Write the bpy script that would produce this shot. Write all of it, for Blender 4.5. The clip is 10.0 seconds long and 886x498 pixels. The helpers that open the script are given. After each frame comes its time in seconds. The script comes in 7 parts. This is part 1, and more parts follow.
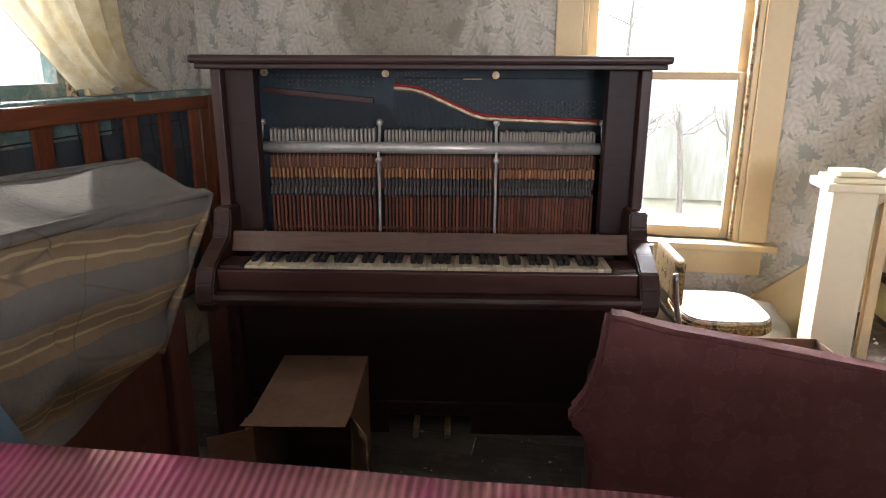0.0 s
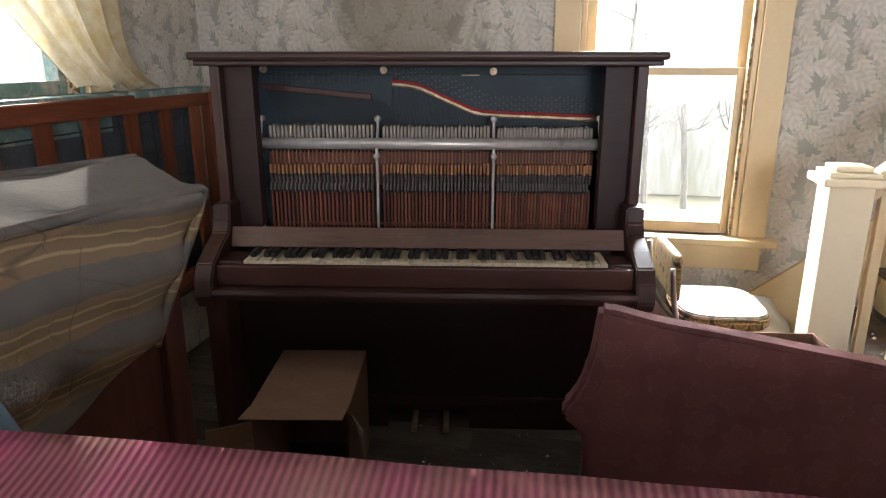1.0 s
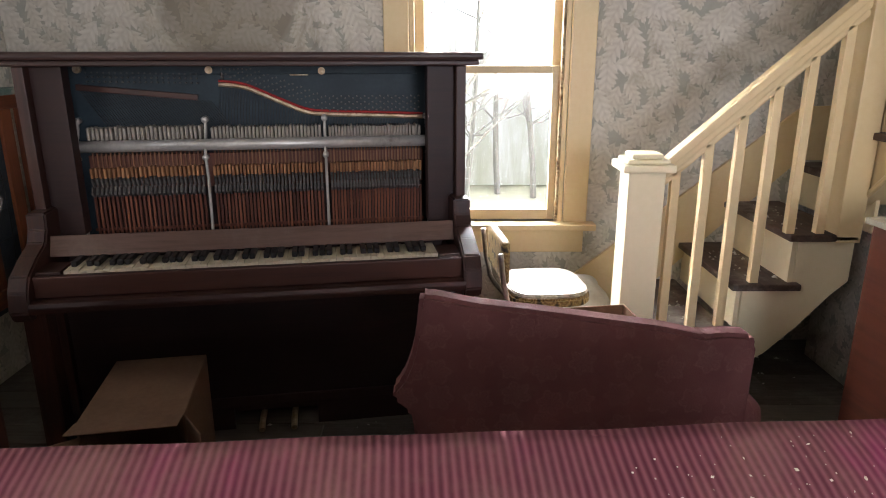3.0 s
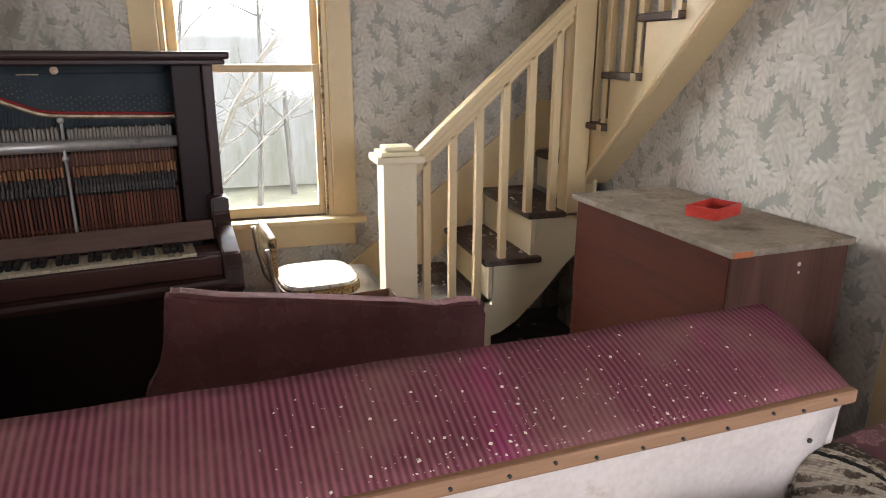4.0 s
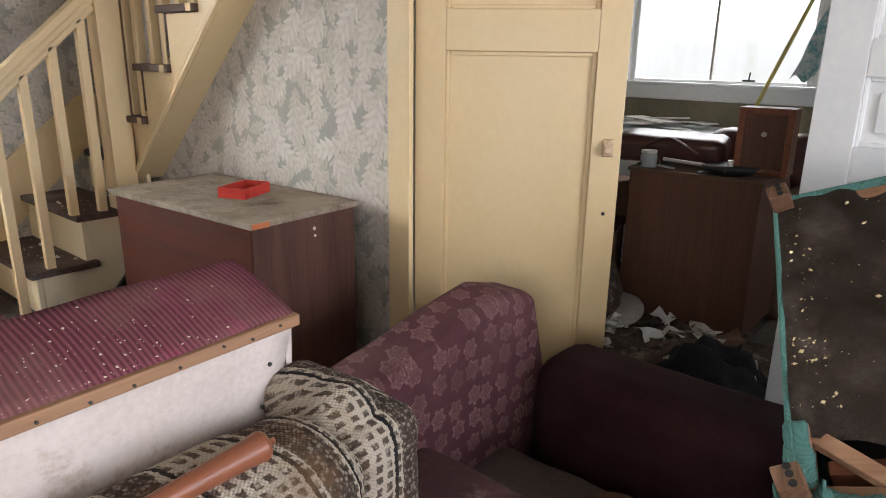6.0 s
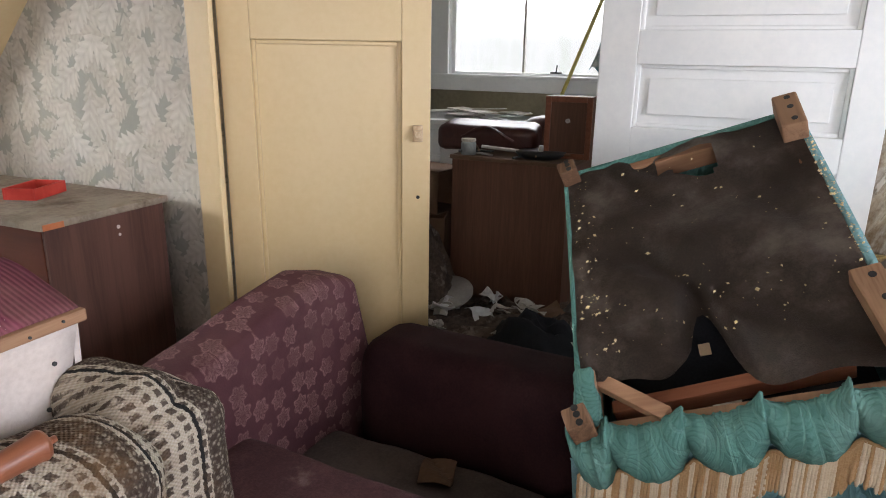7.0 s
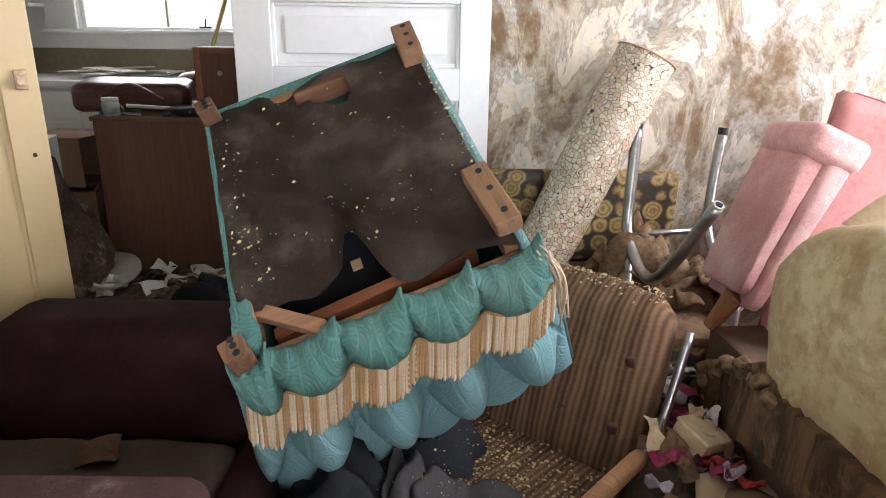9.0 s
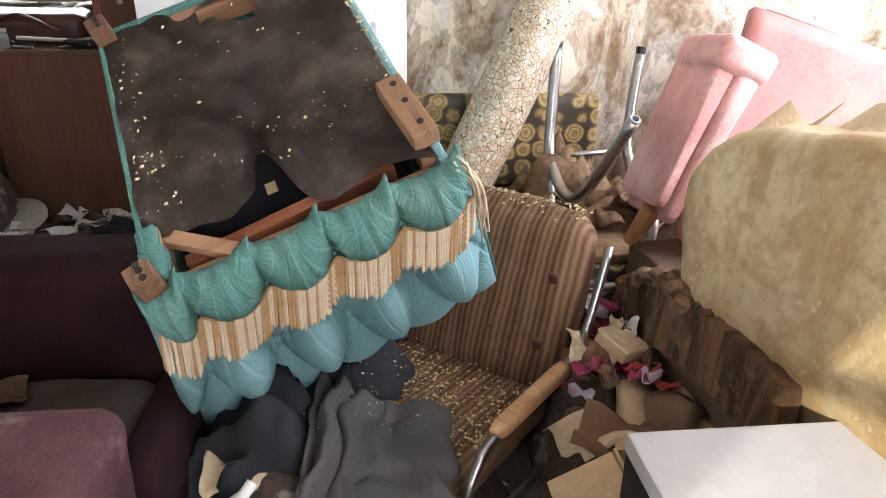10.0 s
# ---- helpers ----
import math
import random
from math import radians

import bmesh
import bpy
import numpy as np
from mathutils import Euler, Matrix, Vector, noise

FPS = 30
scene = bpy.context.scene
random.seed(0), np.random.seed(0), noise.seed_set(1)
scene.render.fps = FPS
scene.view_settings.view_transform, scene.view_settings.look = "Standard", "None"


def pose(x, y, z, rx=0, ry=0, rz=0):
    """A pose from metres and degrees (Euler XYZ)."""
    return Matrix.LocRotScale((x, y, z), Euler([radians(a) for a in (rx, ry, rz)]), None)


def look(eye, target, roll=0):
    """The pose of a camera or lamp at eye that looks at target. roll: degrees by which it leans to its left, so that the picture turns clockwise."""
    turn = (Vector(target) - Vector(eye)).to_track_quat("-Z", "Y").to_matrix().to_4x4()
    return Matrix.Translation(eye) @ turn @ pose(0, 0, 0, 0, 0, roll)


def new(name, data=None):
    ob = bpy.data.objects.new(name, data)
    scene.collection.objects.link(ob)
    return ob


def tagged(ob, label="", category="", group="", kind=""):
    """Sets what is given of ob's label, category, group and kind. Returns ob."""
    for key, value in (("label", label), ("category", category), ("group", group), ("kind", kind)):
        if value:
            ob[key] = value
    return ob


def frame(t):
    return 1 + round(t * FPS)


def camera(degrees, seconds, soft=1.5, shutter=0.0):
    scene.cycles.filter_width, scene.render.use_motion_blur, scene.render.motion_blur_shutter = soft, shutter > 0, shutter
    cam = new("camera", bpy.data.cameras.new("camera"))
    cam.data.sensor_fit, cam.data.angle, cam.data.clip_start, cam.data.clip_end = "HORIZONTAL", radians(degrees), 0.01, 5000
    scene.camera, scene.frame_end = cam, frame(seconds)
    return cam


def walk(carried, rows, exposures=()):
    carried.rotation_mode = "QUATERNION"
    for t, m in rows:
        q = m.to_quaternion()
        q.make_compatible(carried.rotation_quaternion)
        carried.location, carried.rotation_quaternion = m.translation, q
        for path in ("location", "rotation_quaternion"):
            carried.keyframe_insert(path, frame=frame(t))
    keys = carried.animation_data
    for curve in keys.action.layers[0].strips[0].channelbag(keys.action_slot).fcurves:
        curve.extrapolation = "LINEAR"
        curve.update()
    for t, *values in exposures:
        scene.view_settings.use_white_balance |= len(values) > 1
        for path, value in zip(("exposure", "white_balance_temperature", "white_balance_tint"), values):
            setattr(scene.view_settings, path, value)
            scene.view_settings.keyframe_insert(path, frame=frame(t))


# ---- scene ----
cam = camera(67.2, 10.0, 1.0)
PATH = [
    (0, (0.95, -0.058, 1.396), (0.59, 1.835, 0.858), 0.2),
    (0.5, (0.969, -0.059, 1.393), (0.595, 1.829, 0.851), 0.1),
    (1, (0.981, -0.067, 1.395), (0.605, 1.819, 0.848), -0.0),
    (1.5, (0.984, -0.075, 1.393), (0.626, 1.815, 0.846), 0.0),
    (2, (1.018, -0.083, 1.397), (0.688, 1.812, 0.848), -0.1),
    (3.5, (1.184, -0.19, 1.412), (1.463, 1.708, 0.848), 0.1),
    (4, (1.282, -0.276, 1.414), (1.838, 1.561, 0.852), 0.2),
    (4.5, (1.353, -0.375, 1.411), (2.152, 1.37, 0.849), 0.4),
    (5, (1.396, -0.454, 1.401), (2.426, 1.166, 0.84), 0.6),
    (5.5, (1.409, -0.472, 1.403), (2.691, 0.957, 0.842), 0.7),
    (6, (1.422, -0.511, 1.396), (2.887, 0.73, 0.838), 0.9),
    (7.5, (1.433, -0.661, 1.36), (3.245, -0.029, 0.797), 0.9),
    (8, (1.434, -0.7, 1.344), (3.315, -0.335, 0.771), 0.9),
    (8.5, (1.438, -0.698, 1.306), (3.343, -0.551, 0.717), 0.9),
    (9, (1.449, -0.719, 1.278), (3.349, -0.718, 0.651), 0.8),
    (9.5, (1.455, -0.762, 1.246), (3.33, -0.878, 0.561), 0.8),
    (10, (1.451, -0.752, 1.21), (3.285, -0.946, 0.436), 0.8),
]
EXPOSURE = [(0, 0.50), (2, 0.50), (3.5, 0.12), (4.0, -0.06), (4.5, 0.04), (5.5, 0.06), (6, 0.07), (7.5, 0.03), (8.5, 0.2), (9.2, 0.48), (10, 0.8)]
walk(cam, [(t, look(eye, target, roll)) for t, eye, target, roll in PATH], EXPOSURE)

# ---------------------------------------------------------------- light
world = bpy.data.worlds.new("world")
scene.world = world
world.use_nodes = True
wt = world.node_tree
sky = wt.nodes.new("ShaderNodeTexSky")
sky.sky_type, sky.sun_disc = "NISHITA", False
sky.sun_elevation, sky.sun_rotation = radians(15), radians(-45)
wt.links.new(sky.outputs[0], wt.nodes["Background"].inputs[0])
wt.nodes["Background"].inputs[1].default_value = 0.15

sun = new("sun", bpy.data.lights.new("sun", "SUN"))
sun.data.energy, sun.data.angle, sun.data.color = 3.0, radians(0.5), (1.0, 0.93, 0.82)
sun.matrix_world = look((-3, 4, 3), (-3 + 0.70, 4 - 0.70, 3 - 0.26))


def window_light(name, eye, target, w, h, watts, colour=(0.86, 0.88, 1.0)):
    ob = new(name, bpy.data.lights.new(name, "AREA"))
    ob.data.shape, ob.data.size, ob.data.size_y = "RECTANGLE", w, h
    ob.data.energy, ob.data.color = watts, colour
    ob.matrix_world = look(eye, target)
    return ob


SKY_GLOW = 52.0
# ---------------------------------------------------------------- node helpers


class Val:
    """A float socket with arithmetic."""

    def __init__(self, tree, sock):
        self.t, self.s = tree, sock

    def op(self, kind, *others, clamp=False):
        n = self.t.nodes.new("ShaderNodeMath")
        n.operation, n.use_clamp = kind, clamp
        for k, o in enumerate((self, *others)):
            if isinstance(o, Val):
                self.t.links.new(o.s, n.inputs[k])
            else:
                n.inputs[k].default_value = o
        return Val(self.t, n.outputs[0])

    def __add__(self, o): return self.op("ADD", o)
    def __sub__(self, o): return self.op("SUBTRACT", o)
    def __mul__(self, o): return self.op("MULTIPLY", o)
    def __truediv__(self, o): return self.op("DIVIDE", o)
    def abs(self): return self.op("ABSOLUTE")
    def sin(self): return self.op("SINE")
    def frac(self): return self.op("FRACT")
    def max(self, o): return self.op("MAXIMUM", o)
    def min(self, o): return self.op("MINIMUM", o)

    def ramp(self, lo, hi):
        """0 below lo, 1 above hi, smooth between."""
        n = self.t.nodes.new("ShaderNodeMapRange")
        n.interpolation_type = "SMOOTHSTEP"
        self.t.links.new(self.s, n.inputs[0])
        n.inputs[1].default_value, n.inputs[2].default_value = lo, hi
        return Val(self.t, n.outputs[0])


class Mat:
    """A node material under construction."""

    def __init__(self, name, rough=0.8, metal=0.0, spec=0.3):
        self.m = bpy.data.materials.new(name)
        self.m.use_nodes = True
        self.t = self.m.node_tree
        self.b = self.t.nodes["Principled BSDF"]
        self.b.inputs["Roughness"].default_value = rough
        self.b.inputs["Metallic"].default_value = metal
        self.b.inputs["Specular IOR Level"].default_value = spec
        tc = self.t.nodes.new("ShaderNodeTexCoord")
        geo = self.t.nodes.new("ShaderNodeNewGeometry")
        self.obj, self.pos, self.island = tc.outputs["Object"], geo.outputs["Position"], Val(self.t, geo.outputs["Random Per Island"])
        self.rand = Val(self.t, self.t.nodes.new("ShaderNodeObjectInfo").outputs["Random"])

    def xyz(self, vec):
        n = self.t.nodes.new("ShaderNodeSeparateXYZ")
        self.t.links.new(vec, n.inputs[0])
        return [Val(self.t, o) for o in n.outputs]

    def vec(self, x, y, z=0.0):
        n = self.t.nodes.new("ShaderNodeCombineXYZ")
        for k, o in enumerate((x, y, z)):
            if isinstance(o, Val):
                self.t.links.new(o.s, n.inputs[k])
            else:
                n.inputs[k].default_value = o
        return n.outputs[0]

    def scaled(self, vec, s):
        n = self.t.nodes.new("ShaderNodeMapping")
        self.t.links.new(vec, n.inputs[0])
        n.inputs["Scale"].default_value = s
        return n.outputs[0]

    def noise(self, scale, detail=4.0, rough=0.6, vec=None, distort=0.0):
        n = self.t.nodes.new("ShaderNodeTexNoise")
        self.t.links.new(vec or self.obj, n.inputs["Vector"])
        n.inputs["Scale"].default_value, n.inputs["Detail"].default_value = scale, detail
        n.inputs["Roughness"].default_value, n.inputs["Distortion"].default_value = rough, distort
        return Val(self.t, n.outputs["Fac"])

    def voronoi(self, scale, vec=None, feature="F1", out="Distance", dims="3D", randomness=1.0):
        n = self.t.nodes.new("ShaderNodeTexVoronoi")
        n.feature, n.voronoi_dimensions = feature, dims
        self.t.links.new(vec or self.obj, n.inputs["Vector"])
        n.inputs["Scale"].default_value, n.inputs["Randomness"].default_value = scale, randomness
        return n if out is None else Val(self.t, n.outputs[out])

    def col(self, c):
        n = self.t.nodes.new("ShaderNodeRGB")
        n.outputs[0].default_value = (*c, 1)
        return n.outputs[0]

    def mix(self, f, a, b):
        n = self.t.nodes.new("ShaderNodeMix")
        n.data_type = "RGBA"
        if isinstance(f, Val):
            self.t.links.new(f.s, n.inputs[0])
        else:
            n.inputs[0].default_value = f
        for k, o in ((6, a), (7, b)):
            if isinstance(o, tuple):
                n.inputs[k].default_value = (*o, 1)
            else:
                self.t.links.new(o, n.inputs[k])
        return n.outputs[2]

    def base(self, colour):
        if isinstance(colour, tuple):
            self.b.inputs["Base Color"].default_value = (*colour, 1)
        else:
            self.t.links.new(colour, self.b.inputs["Base Color"])
        return self

    def rough(self, v):
        self.t.links.new(v.s, self.b.inputs["Roughness"])
        return self

    def bump(self, h, strength=0.3, dist=0.01):
        n = self.t.nodes.new("ShaderNodeBump")
        n.inputs["Strength"].default_value, n.inputs["Distance"].default_value = strength, dist
        self.t.links.new(h.s, n.inputs["Height"])
        self.t.links.new(n.outputs[0], self.b.inputs["Normal"])
        return self


def plain(name, a, b, rough=0.7, scale=6.0, fine=60.0, metal=0.0, spec=0.3, bump=0.15, dirt=None, dirt_at=(0.55, 0.75)):
    """Two tones by a broad and a fine noise, with optional dirt blotches."""
    m = Mat(name, rough, metal, spec)
    n = m.noise(scale) * 0.65 + m.noise(fine, 3) * 0.35
    c = m.mix(n.ramp(0.35, 0.65), a, b)
    if dirt:
        c = m.mix(m.noise(scale * 0.7 + 1.3, 8, 0.7).ramp(*dirt_at), c, dirt)
    m.base(c)
    m.bump(m.noise(fine * 1.5, 4) + n, bump, 0.004)
    return m.m


def wood(name, a, b, axis=0, rough=0.5, scale=1.0, spec=0.35, dust=None):
    """Grain that runs along one object axis."""
    m = Mat(name, rough, 0, spec)
    s = [14.0 * scale] * 3
    s[axis] = 0.9 * scale
    v = m.scaled(m.obj, s)
    g = m.noise(1.6, 6, 0.65, v, 1.2)
    f = m.noise(9.0, 3, 0.6, v)
    c = m.mix((g * 0.7 + f * 0.3 + (m.rand - 0.5) * 0.25).ramp(0.34, 0.66), a, b)
    if dust:
        c = m.mix(m.noise(5, 8, 0.7).ramp(0.45, 0.75) * 0.7, c, dust)
    m.base(c)
    m.rough((g * 0.25 + (rough - 0.1)).min(1.0))
    m.bump(g + f * 0.5, 0.18, 0.003)
    return m.m


def rotten(name):
    """Water-streaked board: brown with dark runs and pale mouldy patches."""
    m = Mat(name, 0.85, 0, 0.2)
    run = m.noise(5, 6, 0.65, m.scaled(m.obj, (2.6, 1, 0.5)), 0.8)
    c = m.mix(run.ramp(0.36, 0.62), (0.042, 0.022, 0.012), (0.15, 0.082, 0.042))
    c = m.mix(m.noise(9, 8, 0.7).ramp(0.52, 0.68) * 0.7, c, (0.26, 0.17, 0.095))
    c = m.mix(m.noise(3.3, 6, 0.7).ramp(0.55, 0.68) * 0.6, c, (0.035, 0.02, 0.013))
    m.base(c)
    m.bump(run + m.noise(55, 5) * 0.8, 0.8, 0.008)
    return m.m


# ---------------------------------------------------------------- materials


def leaf(m, u, v, size, shift, half, length):
    """One layer of feathered leaves: mask and shade."""
    vec = m.vec(u / size + shift, v / size + shift * 0.37)
    vo = m.voronoi(1.0, vec, out=None, dims="2D", randomness=0.75)
    sub = m.t.nodes.new("ShaderNodeVectorMath")
    sub.operation = "SUBTRACT"
    m.t.links.new(vec, sub.inputs[0])
    m.t.links.new(vo.outputs["Position"], sub.inputs[1])
    r = m.xyz(vo.outputs["Color"])
    rot = m.t.nodes.new("ShaderNodeVectorRotate")
    rot.rotation_type = "Z_AXIS"
    m.t.links.new(sub.outputs[0], rot.inputs["Vector"])
    m.t.links.new(((r[0] - 0.5) * 2.6 + 1.4).s, rot.inputs["Angle"])
    x, y, _ = m.xyz(rot.outputs[0])
    ay = y.abs()
    lobes = ((x * 4.2 - ay * 3.8).frac() - 0.5).abs() * 2.0
    edge = ((x / length) * (x / length) * -1.0 + 1.0).max(0.0) * half
    mask = (edge * (lobes * 0.5 + 0.55) - ay).ramp(-0.012, 0.012)
    shade = lobes * 0.45 + r[1] * 0.35 + (ay - 0.02).ramp(0.0, 0.03) * 0.2
    return mask, shade


def wallpaper(name, axis, stain):
    """Leafy paper on a wall that runs along the given axis, aged by stains."""
    m = Mat(name, 0.85, 0, 0.2)
    p = m.xyz(m.pos)
    u, v = p[axis], p[2]
    a1, s1 = leaf(m, u, v, 0.140, 0.0, 0.30, 0.66)
    a2, s2 = leaf(m, u, v, 0.118, 5.3, 0.29, 0.66)
    a3, s3 = leaf(m, u, v, 0.096, 11.7, 0.28, 0.64)
    a4, s4 = leaf(m, u, v, 0.107, 17.9, 0.27, 0.66)
    c = m.mix(m.noise(30, 3, vec=m.pos), (0.31, 0.31, 0.275), (0.39, 0.385, 0.345))
    c = m.mix(a4, c, m.mix(s4, (0.40, 0.375, 0.32), (0.54, 0.51, 0.45)))
    c = m.mix(a3, c, m.mix(s3, (0.43, 0.40, 0.345), (0.58, 0.545, 0.485)))
    c = m.mix(a2, c, m.mix(s2, (0.47, 0.435, 0.375), (0.64, 0.60, 0.535)))
    c = m.mix(a1, c, m.mix(s1, (0.46, 0.43, 0.38), (0.66, 0.625, 0.57)))
    blot = m.noise(14, 5, 0.6, m.pos)
    c = m.mix(blot.ramp(0.45, 0.7) * 0.35, c, (0.40, 0.37, 0.31))
    wash = m.noise(1.1, 6, 0.6, m.pos)
    c = m.mix(wash.ramp(0.35, 0.75) * 0.25, c, (0.40, 0.34, 0.26))
    if stain > 0:
        drip = m.scaled(m.pos, (1.0, 1.6, 1.0))
        n1 = m.noise(2.0, 9, 0.68, drip, 0.9)
        n2 = m.noise(3.1, 8, 0.7, m.scaled(m.pos, (1, 2.2, 1.3)), 1.5)
        c = m.mix(n2.ramp(0.42, 0.60) * 0.85 * stain, c, (0.66, 0.57, 0.44))
        c = m.mix(n1.ramp(0.46, 0.60) * (m.noise(11, 6, 0.7, m.pos).ramp(0.3, 0.62) * 0.5 + 0.48) * stain, c, (0.17, 0.105, 0.052))
        ring = ((n1 - 0.50).abs() * -1.0 + 0.02).ramp(0.0, 0.02)
        c = m.mix(ring * 0.5 * stain, c, (0.13, 0.075, 0.035))
    else:
        n1 = m.noise(0.9, 7, 0.65, m.pos, 1.2)
        c = m.mix(n1.ramp(0.56, 0.68) * 0.55, c, (0.16, 0.12, 0.08))
    m.base(c)
    m.bump(a1 + a2 * 0.6 + m.noise(90, 3, vec=m.pos) * 0.4, 0.25, 0.003)
    return m.m


PAPER_X = wallpaper("leaf_paper_back", 0, 0)
PAPER_Y = wallpaper("leaf_paper_side", 1, 0)
PAPER_STAIN = wallpaper("leaf_paper_stained", 1, 1)

CREAM = plain("cream_paint", (0.64, 0.485, 0.265), (0.68, 0.53, 0.31), 0.42, 2.0, 40, spec=0.4, bump=0.06, dirt=(0.42, 0.30, 0.15), dirt_at=(0.66, 0.9))
CREAM_PALE = plain("pale_cream_paint", (0.76, 0.66, 0.44), (0.80, 0.70, 0.49), 0.42, 2.0, 40, spec=0.4, bump=0.06, dirt=(0.50, 0.40, 0.24), dirt_at=(0.68, 0.95))
WHITE = plain("white_paint", (0.72, 0.73, 0.73), (0.79, 0.79, 0.78), 0.45, 3.0, 40, spec=0.4, bump=0.06, dirt=(0.52, 0.44, 0.33), dirt_at=(0.70, 0.9))
GREYWHITE = plain("grey_white_laminate", (0.60, 0.61, 0.66), (0.68, 0.69, 0.73), 0.5, 4.0, 50, spec=0.35, bump=0.05, dirt=(0.45, 0.44, 0.45), dirt_at=(0.6, 0.9))
PEEL = plain("peeling_paint", (0.30, 0.19, 0.09), (0.60, 0.50, 0.31), 0.7, 30.0, 90, bump=0.6, dirt=(0.12, 0.07, 0.03), dirt_at=(0.5, 0.6))
PLASTER = plain("plaster", (0.50, 0.47, 0.42), (0.62, 0.59, 0.54), 0.9, 2.0, 40)
# The unseen ceiling is coloured darker so less light bounces into the room.
CEILING = plain("ceiling_paint", (0.40, 0.37, 0.32), (0.50, 0.47, 0.41), 0.9, 1.5, 30, dirt=(0.35, 0.27, 0.18))
FLOORWOOD = wood("grey_floorboard", (0.07, 0.06, 0.05), (0.14, 0.12, 0.10), 0, 0.8, dust=(0.20, 0.18, 0.15))
MAHOG = wood("dark_mahogany", (0.026, 0.0085, 0.006), (0.058, 0.020, 0.013), 0, 0.42, 1.0, 0.4)
MAHOG_V = wood("dark_mahogany_upright", (0.026, 0.0085, 0.006), (0.058, 0.020, 0.013), 2, 0.42, 1.0, 0.4)
MAHOG_DUST = wood("dusty_mahogany", (0.075, 0.040, 0.029), (0.13, 0.073, 0.054), 0, 0.6, 1.0, 0.3, dust=(0.17, 0.115, 0.088))
# Blacker than the mahogany case, for the lower and recessed boards.
PANELWOOD = wood("blackish_panel_wood", (0.018, 0.008, 0.008), (0.032, 0.014, 0.012), 0, 0.5, 0.6, 0.3)
REDWOOD = wood("red_brown_wood", (0.16, 0.047, 0.022), (0.26, 0.082, 0.038), 1, 0.45)
REDWOOD_V = wood("red_brown_wood_upright", (0.15, 0.043, 0.021), (0.25, 0.078, 0.036), 2, 0.45)
CHESTWOOD = wood("dark_chest_wood", (0.045, 0.014, 0.010), (0.085, 0.027, 0.018), 2, 0.5)
CABRED = wood("cabinet_red_brown", (0.058, 0.014, 0.007), (0.088, 0.022, 0.011), 1, 0.7, 0.6, 0.15)
CABSIDE = wood("cabinet_side_walnut", (0.060, 0.027, 0.020), (0.115, 0.052, 0.038), 2, 0.5, 0.8)
CABTOP = plain("dusty_cabinet_top", (0.19, 0.150, 0.110), (0.30, 0.25, 0.19), 0.85, 9, 70, dirt=(0.13, 0.09, 0.06), dirt_at=(0.5, 0.7))
TREADWOOD = wood("dark_tread", (0.045, 0.026, 0.019), (0.10, 0.062, 0.046), 1, 0.6, dust=(0.30, 0.28, 0.25))
RAWWOOD = wood("raw_pine", (0.25, 0.13, 0.075), (0.37, 0.215, 0.125), 0, 0.7)
LEGWOOD = wood("varnished_leg", (0.17, 0.055, 0.028), (0.26, 0.095, 0.05), 0, 0.35, 1.4)
BLOCKWOOD = wood("leg_block", (0.115, 0.058, 0.032), (0.24, 0.135, 0.076), 1, 0.7, 1.6)
ARMWOOD = wood("worn_arm_wood", (0.42, 0.22, 0.11), (0.60, 0.38, 0.22), 0, 0.4, 1.5)
PLANKWOOD = wood("splintered_plank", (0.075, 0.040, 0.024), (0.23, 0.13, 0.072), 0, 0.75, 0.8)
ROTBOARD = rotten("rotten_streaked_board")
HAMMERWOOD = wood("action_wood", (0.13, 0.055, 0.030), (0.26, 0.12, 0.062), 2, 0.6, 1.4)
STICKWOOD = wood("action_stick", (0.085, 0.027, 0.017), (0.20, 0.070, 0.038), 2, 0.6, 1.4)
ORANGEWOOD = wood("action_block", (0.21, 0.088, 0.040), (0.36, 0.17, 0.078), 2, 0.6, 1.4)
FELT = plain("grey_felt", (0.21, 0.185, 0.16), (0.34, 0.30, 0.26), 0.95, 20, 120, bump=0.4)
DARKFELT = plain("dark_felt", (0.055, 0.05, 0.05), (0.12, 0.105, 0.10), 0.95, 20, 120, bump=0.4)
PLATE = plain("blue_black_iron", (0.012, 0.022, 0.030), (0.022, 0.038, 0.048), 0.55, 8, 80, spec=0.3)
BRASS = plain("tarnished_brass", (0.40, 0.28, 0.17), (0.62, 0.50, 0.36), 0.45, 25, 90, metal=0.7, dirt=(0.16, 0.07, 0.04))
REDFELT = plain("red_felt", (0.28, 0.02, 0.02), (0.36, 0.03, 0.03), 0.95, 20, 120)
STEEL = plain("dull_steel", (0.42, 0.39, 0.36), (0.56, 0.53, 0.50), 0.38, 8, 60, metal=0.45, dirt=(0.20, 0.16, 0.13))
CHROME = plain("worn_chrome", (0.30, 0.29, 0.28), (0.44, 0.43, 0.42), 0.3, 12, 80, metal=1.0, dirt=(0.17, 0.13, 0.10), dirt_at=(0.6, 0.7))
PINMETAL = plain("rusty_pin_steel", (0.055, 0.050, 0.046), (0.11, 0.10, 0.09), 0.5, 30, 90, metal=0.4)
WIRE = plain("dark_wire", (0.03, 0.03, 0.03), (0.05, 0.05, 0.05), 0.5, 10, 50)
IVORY = plain("yellowed_ivory", (0.52, 0.44, 0.31), (0.64, 0.56, 0.42), 0.35, 6, 30, dirt=(0.34, 0.22, 0.11), dirt_at=(0.60, 0.75))
EBONY = plain("ebony_key", (0.012, 0.010, 0.010), (0.025, 0.022, 0.02), 0.45, 10, 60)
